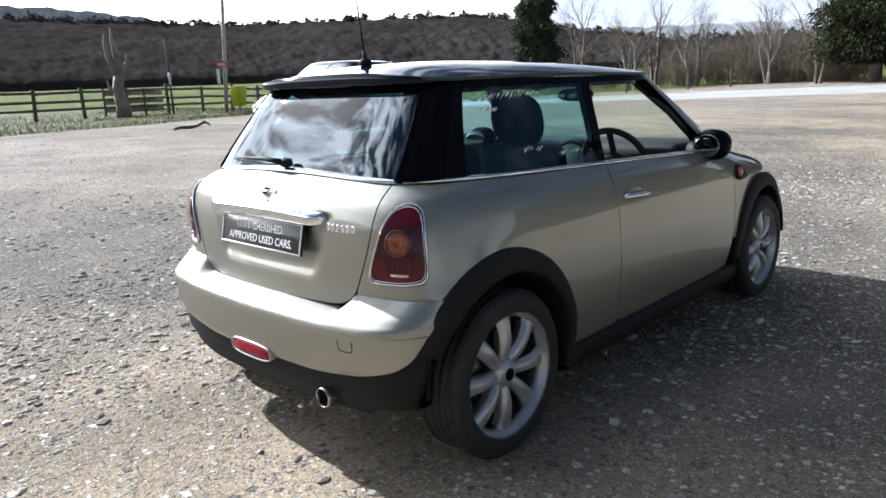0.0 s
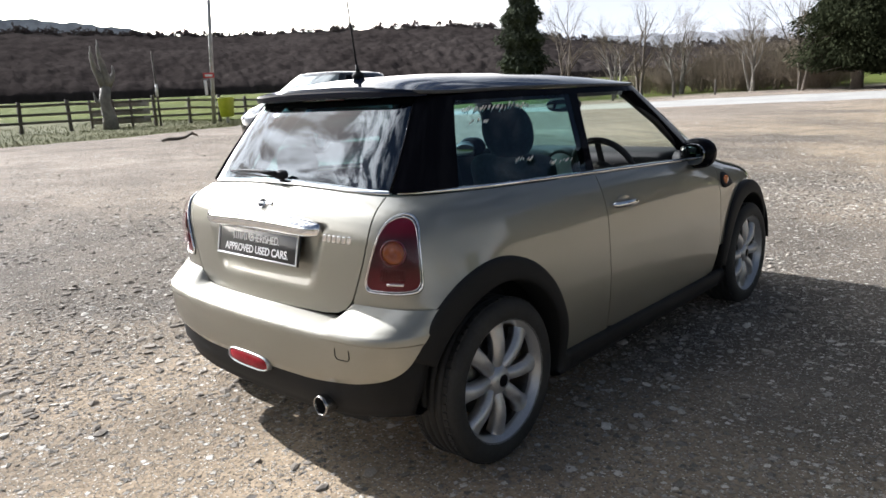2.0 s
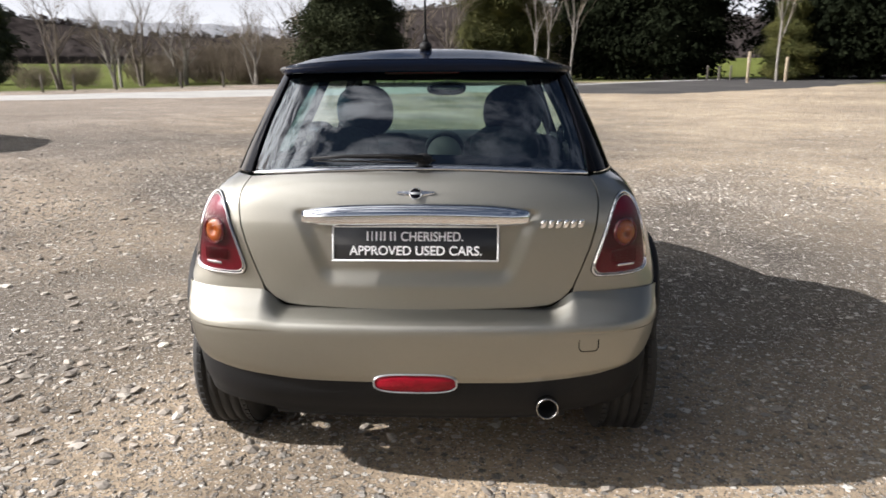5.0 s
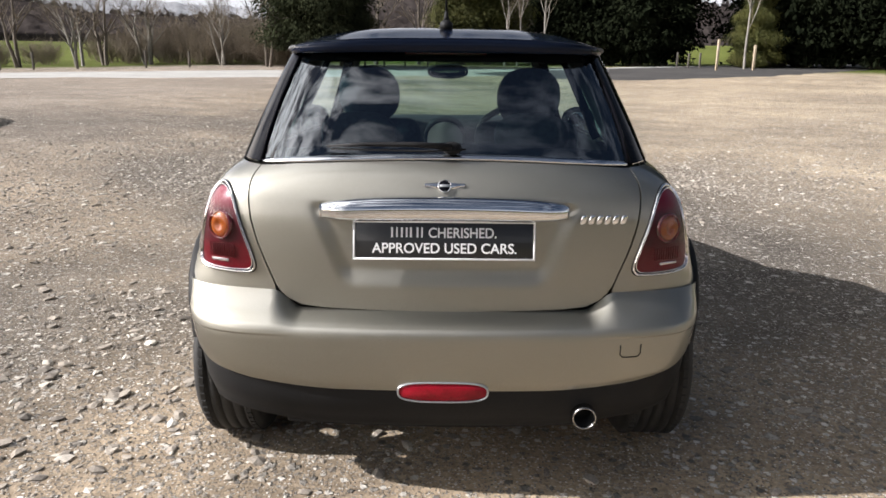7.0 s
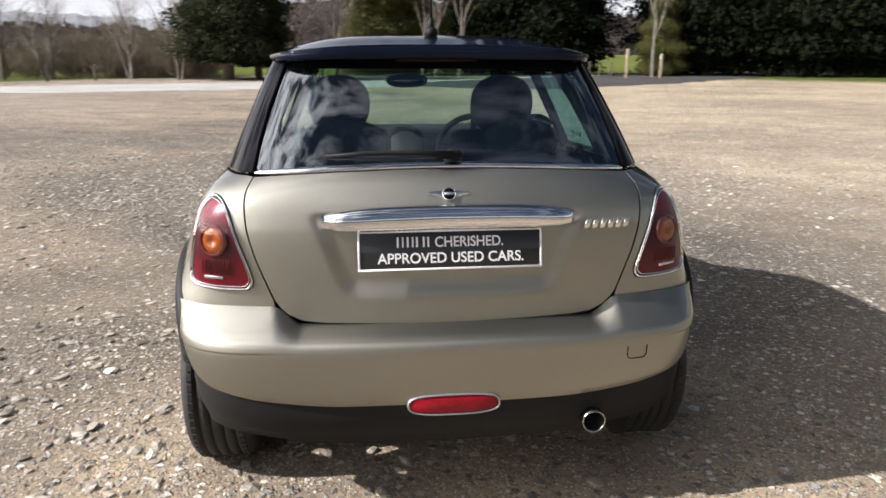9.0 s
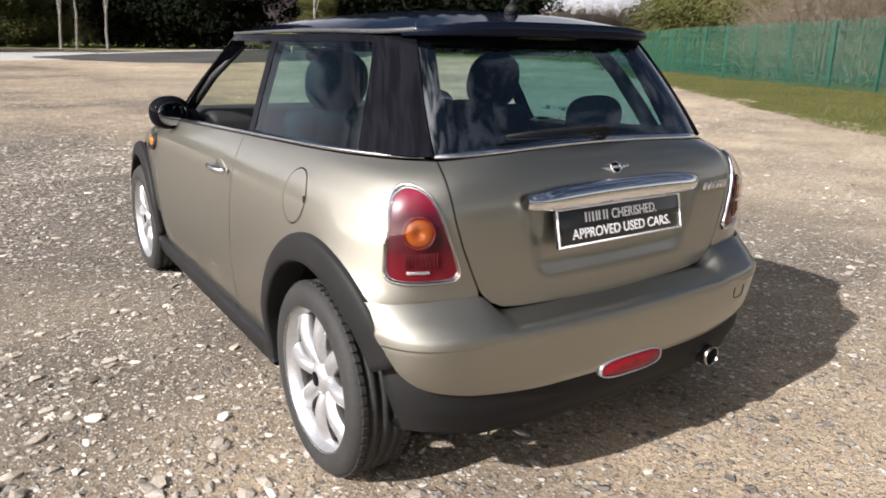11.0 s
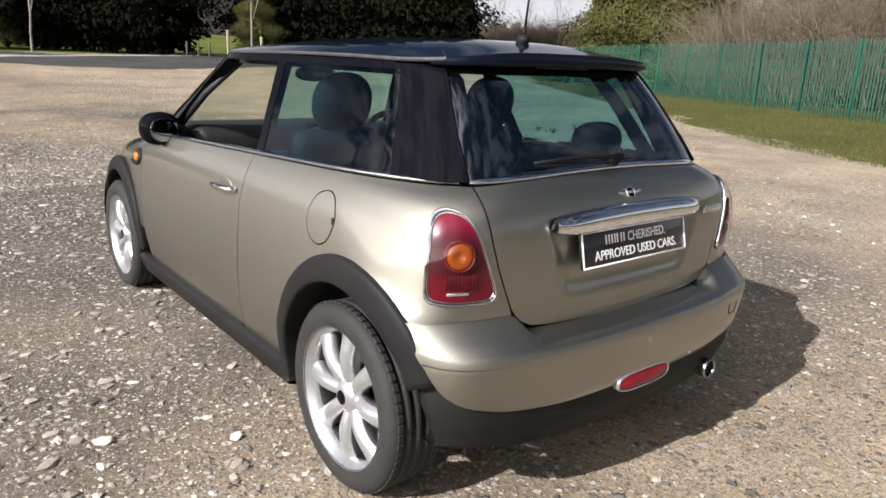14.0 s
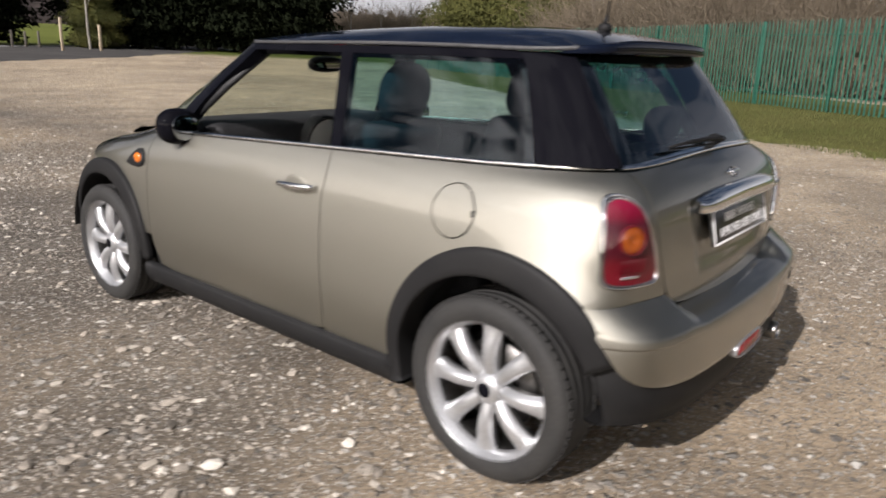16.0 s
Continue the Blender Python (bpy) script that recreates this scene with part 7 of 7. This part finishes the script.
# ---- other cars ----
def plain_car(name, m, paint, label, tables):
    """A small five-door car: lofted body with windows, lamps, wheels."""
    car = tagged(new(name), label, "car")
    car.matrix_basis = m
    hw, fr, re, top = tables
    zs = np.array([0.17, 0.26, 0.40, 0.55, 0.66, 0.74, 0.82, 0.88, 0.93, 0.97, 1.0])
    ph = np.linspace(0, 2 * math.pi, 97)
    rows = []
    for z in zs:
        a = np.where(ph > math.pi, 2 * math.pi - ph, ph)
        x, y = oval(a, float(hw(z)), float(re(z)), float(fr(z)), 5.0, 3.6)
        rows.append(np.stack([x * np.where(ph > math.pi, -1, 1), y, np.full(len(ph), z)], 1))
    lo = rows[0].copy()
    lo[:, :2] *= 0.8
    v, f = grid_of([lo] + rows)
    f.append(tuple(range(len(v) - 97, len(v) - 1)))
    part("body", v, f, paint, car)

    def hull(phi, z):
        x, y = oval(phi, hw(z), re(z), fr(z), 5.0, 3.6)
        return np.stack([x, y, z + 0 * x], -1)

    def cab(phi, z):
        k = (np.asarray(z) - 0.9) / (top - 0.9)
        x, y = oval(phi, 0.76 - 0.17 * k, 1.62 - 0.34 * k - 0.10 * k ** 4, 1.58 - 1.12 * k ** 1.15, 5.5, 3.6, -0.30)
        return np.stack([x, y, z + 0 * x], -1)
    rows = []
    for z in np.linspace(0.9, top - 0.06, 6):
        p = cab(np.where(ph > math.pi, 2 * math.pi - ph, ph), np.full(len(ph), z))
        p[:, 0] *= np.where(ph > math.pi, -1, 1)
        rows.append(p)
    for k, z in ((0.93, top - 0.03), (0.75, top - 0.008), (0.4, top), (0.05, top)):
        q = rows[5].copy()
        q[:, 0] *= k
        q[:, 1] = -0.35 + (q[:, 1] + 0.35) * k
        q[:, 2] = z
        rows.append(q)
    v, f = grid_of(rows)
    part("cabin", v, f, paint, car)
    z0, z1 = 0.955, top - 0.09
    sheets = [[(math.pi - 0.62, z0), (math.pi - 0.80, z1), (math.pi + 0.80, z1), (math.pi + 0.62, z0)]]
    for s in (0, 1):
        for a, b, c, d in ((1.12, 1.72, 1.80, 1.16), (1.76, 2.42, 2.10, 1.84)):
            sheets.append([(a, z0), (b, z0), (c, z1), (d, z1)] if s == 0 else [(-a, z0), (-d, z1), (-c, z1), (-b, z0)])
    sheets.append([(-0.40, z0 + 0.03), (0.40, z0 + 0.03), (0.36, z1), (-0.36, z1)])
    for k, o in enumerate(sheets):
        sheet("window", GLOSS_BLACK if k else SKY_GREY_GLASS, car, cab, o, gap=0.0, flange=0.0, lift=0.006, su=0.06, sv=0.06)
    for s in (-1, 1):
        lamp = rounded_line([(math.pi - d, z) for d, z in ((0.245, 0.690), (0.30, 0.655), (0.37, 0.660), (0.435, 0.705), (0.465, 0.765), (0.44, 0.795), (0.375, 0.785), (0.30, 0.745))], 3)
        sheet("headlamp", LAMP_CLEAR, car, hull, lamp, "clear headlamp", flip=s < 0, gap=0.0, su=0.03, sv=0.02, lift=0.012, flange=0.014)
        v, f = ball(s * 0.86, 0.55, 0.98, 0.09, 0.06, 0.06, 14, 8)
        part("door_mirror", v, f, paint, car)
        for y in (-1.22, 1.28):
            w = part("wheel", *moved(lathe([(0.05, 0.06), (0.06, 0.075), (0.15, 0.07), (0.205, 0.085), (0.215, 0.07), (0.20, 0.03), (0.05, 0.03)], 28), Matrix.Translation((s * 0.68, y, 0.30)) @ Matrix.Rotation(0 if s > 0 else math.pi, 4, "Z")), ALLOY, car)
            part("tyre", *moved(lathe([(0.20, -0.08), (0.29, -0.085), (0.30, -0.06), (0.30, 0.06), (0.29, 0.092), (0.21, 0.088)], 28), Matrix.Translation((s * 0.70, y, 0.30)) @ Matrix.Rotation(0 if s > 0 else math.pi, 4, "Z")), RUBBER, w)
    part("number_plate", *box(0, float(fr(0.45)) + 0.01, 0.45, 0.50, 0.015, 0.11, 0.004), PLATE_WHITE, car)
    part("grille", *box(0, float(fr(0.34)) + 0.002, 0.32, 0.85, 0.05, 0.11, 0.03, 2), DARK, car)
    return car


# solid windscreen whose grey-green base colour carries the reflected sky
SKY_GREY_GLASS = material("sky_grey_windscreen", (0.15, 0.18, 0.175), 0.06, 0.0, 1.0, 0.9)
small = (curve([0.2, 0.4, 0.6, 0.8, 0.93, 1.0], [0.78, 0.83, 0.845, 0.82, 0.775, 0.72]), curve([0.2, 0.45, 0.62, 0.72, 0.80, 0.88, 0.94, 1.0], [1.94, 2.02, 2.00, 1.95, 1.84, 1.62, 1.40, 1.12]), curve([0.2, 0.5, 0.8, 1.0], [1.92, 1.96, 1.93, 1.86]), 1.50)
cx, cy = -10.0, 6.6
plain_car("parked_car", pose(cx, cy, float(ground_z(cx, cy)), 0, 0, 195) @ Matrix.Diagonal((1.06, 1.06, 1.06, 1)), BLACK_CAR, "small black hatchback parked on the gravel", small)
cx, cy = 52.5, 60.0
plain_car("parked_car", pose(cx, cy, float(ground_z(cx, cy)), 0, 0, 60), RED_PAINT, "bright red car far off on the lane", small)

# ---- stones last ----
tagged(stones("gravel_stones", 270000, around, (0.004, 0.015), 21, STONE, 1.5, True), "fine pale limestone gravel", "gravel", kind="stuff")
tagged(stones("gravel_stones", 105000, left_side, (0.007, 0.033), 23, STONE, 2.5), "larger pale stones lying in the gravel", "gravel", kind="stuff")
tagged(stones("gravel_stones", 190000, wider, (0.009, 0.036), 22, STONE, 2.0, True), "loose pale limestone gravel further off", "gravel", kind="stuff")
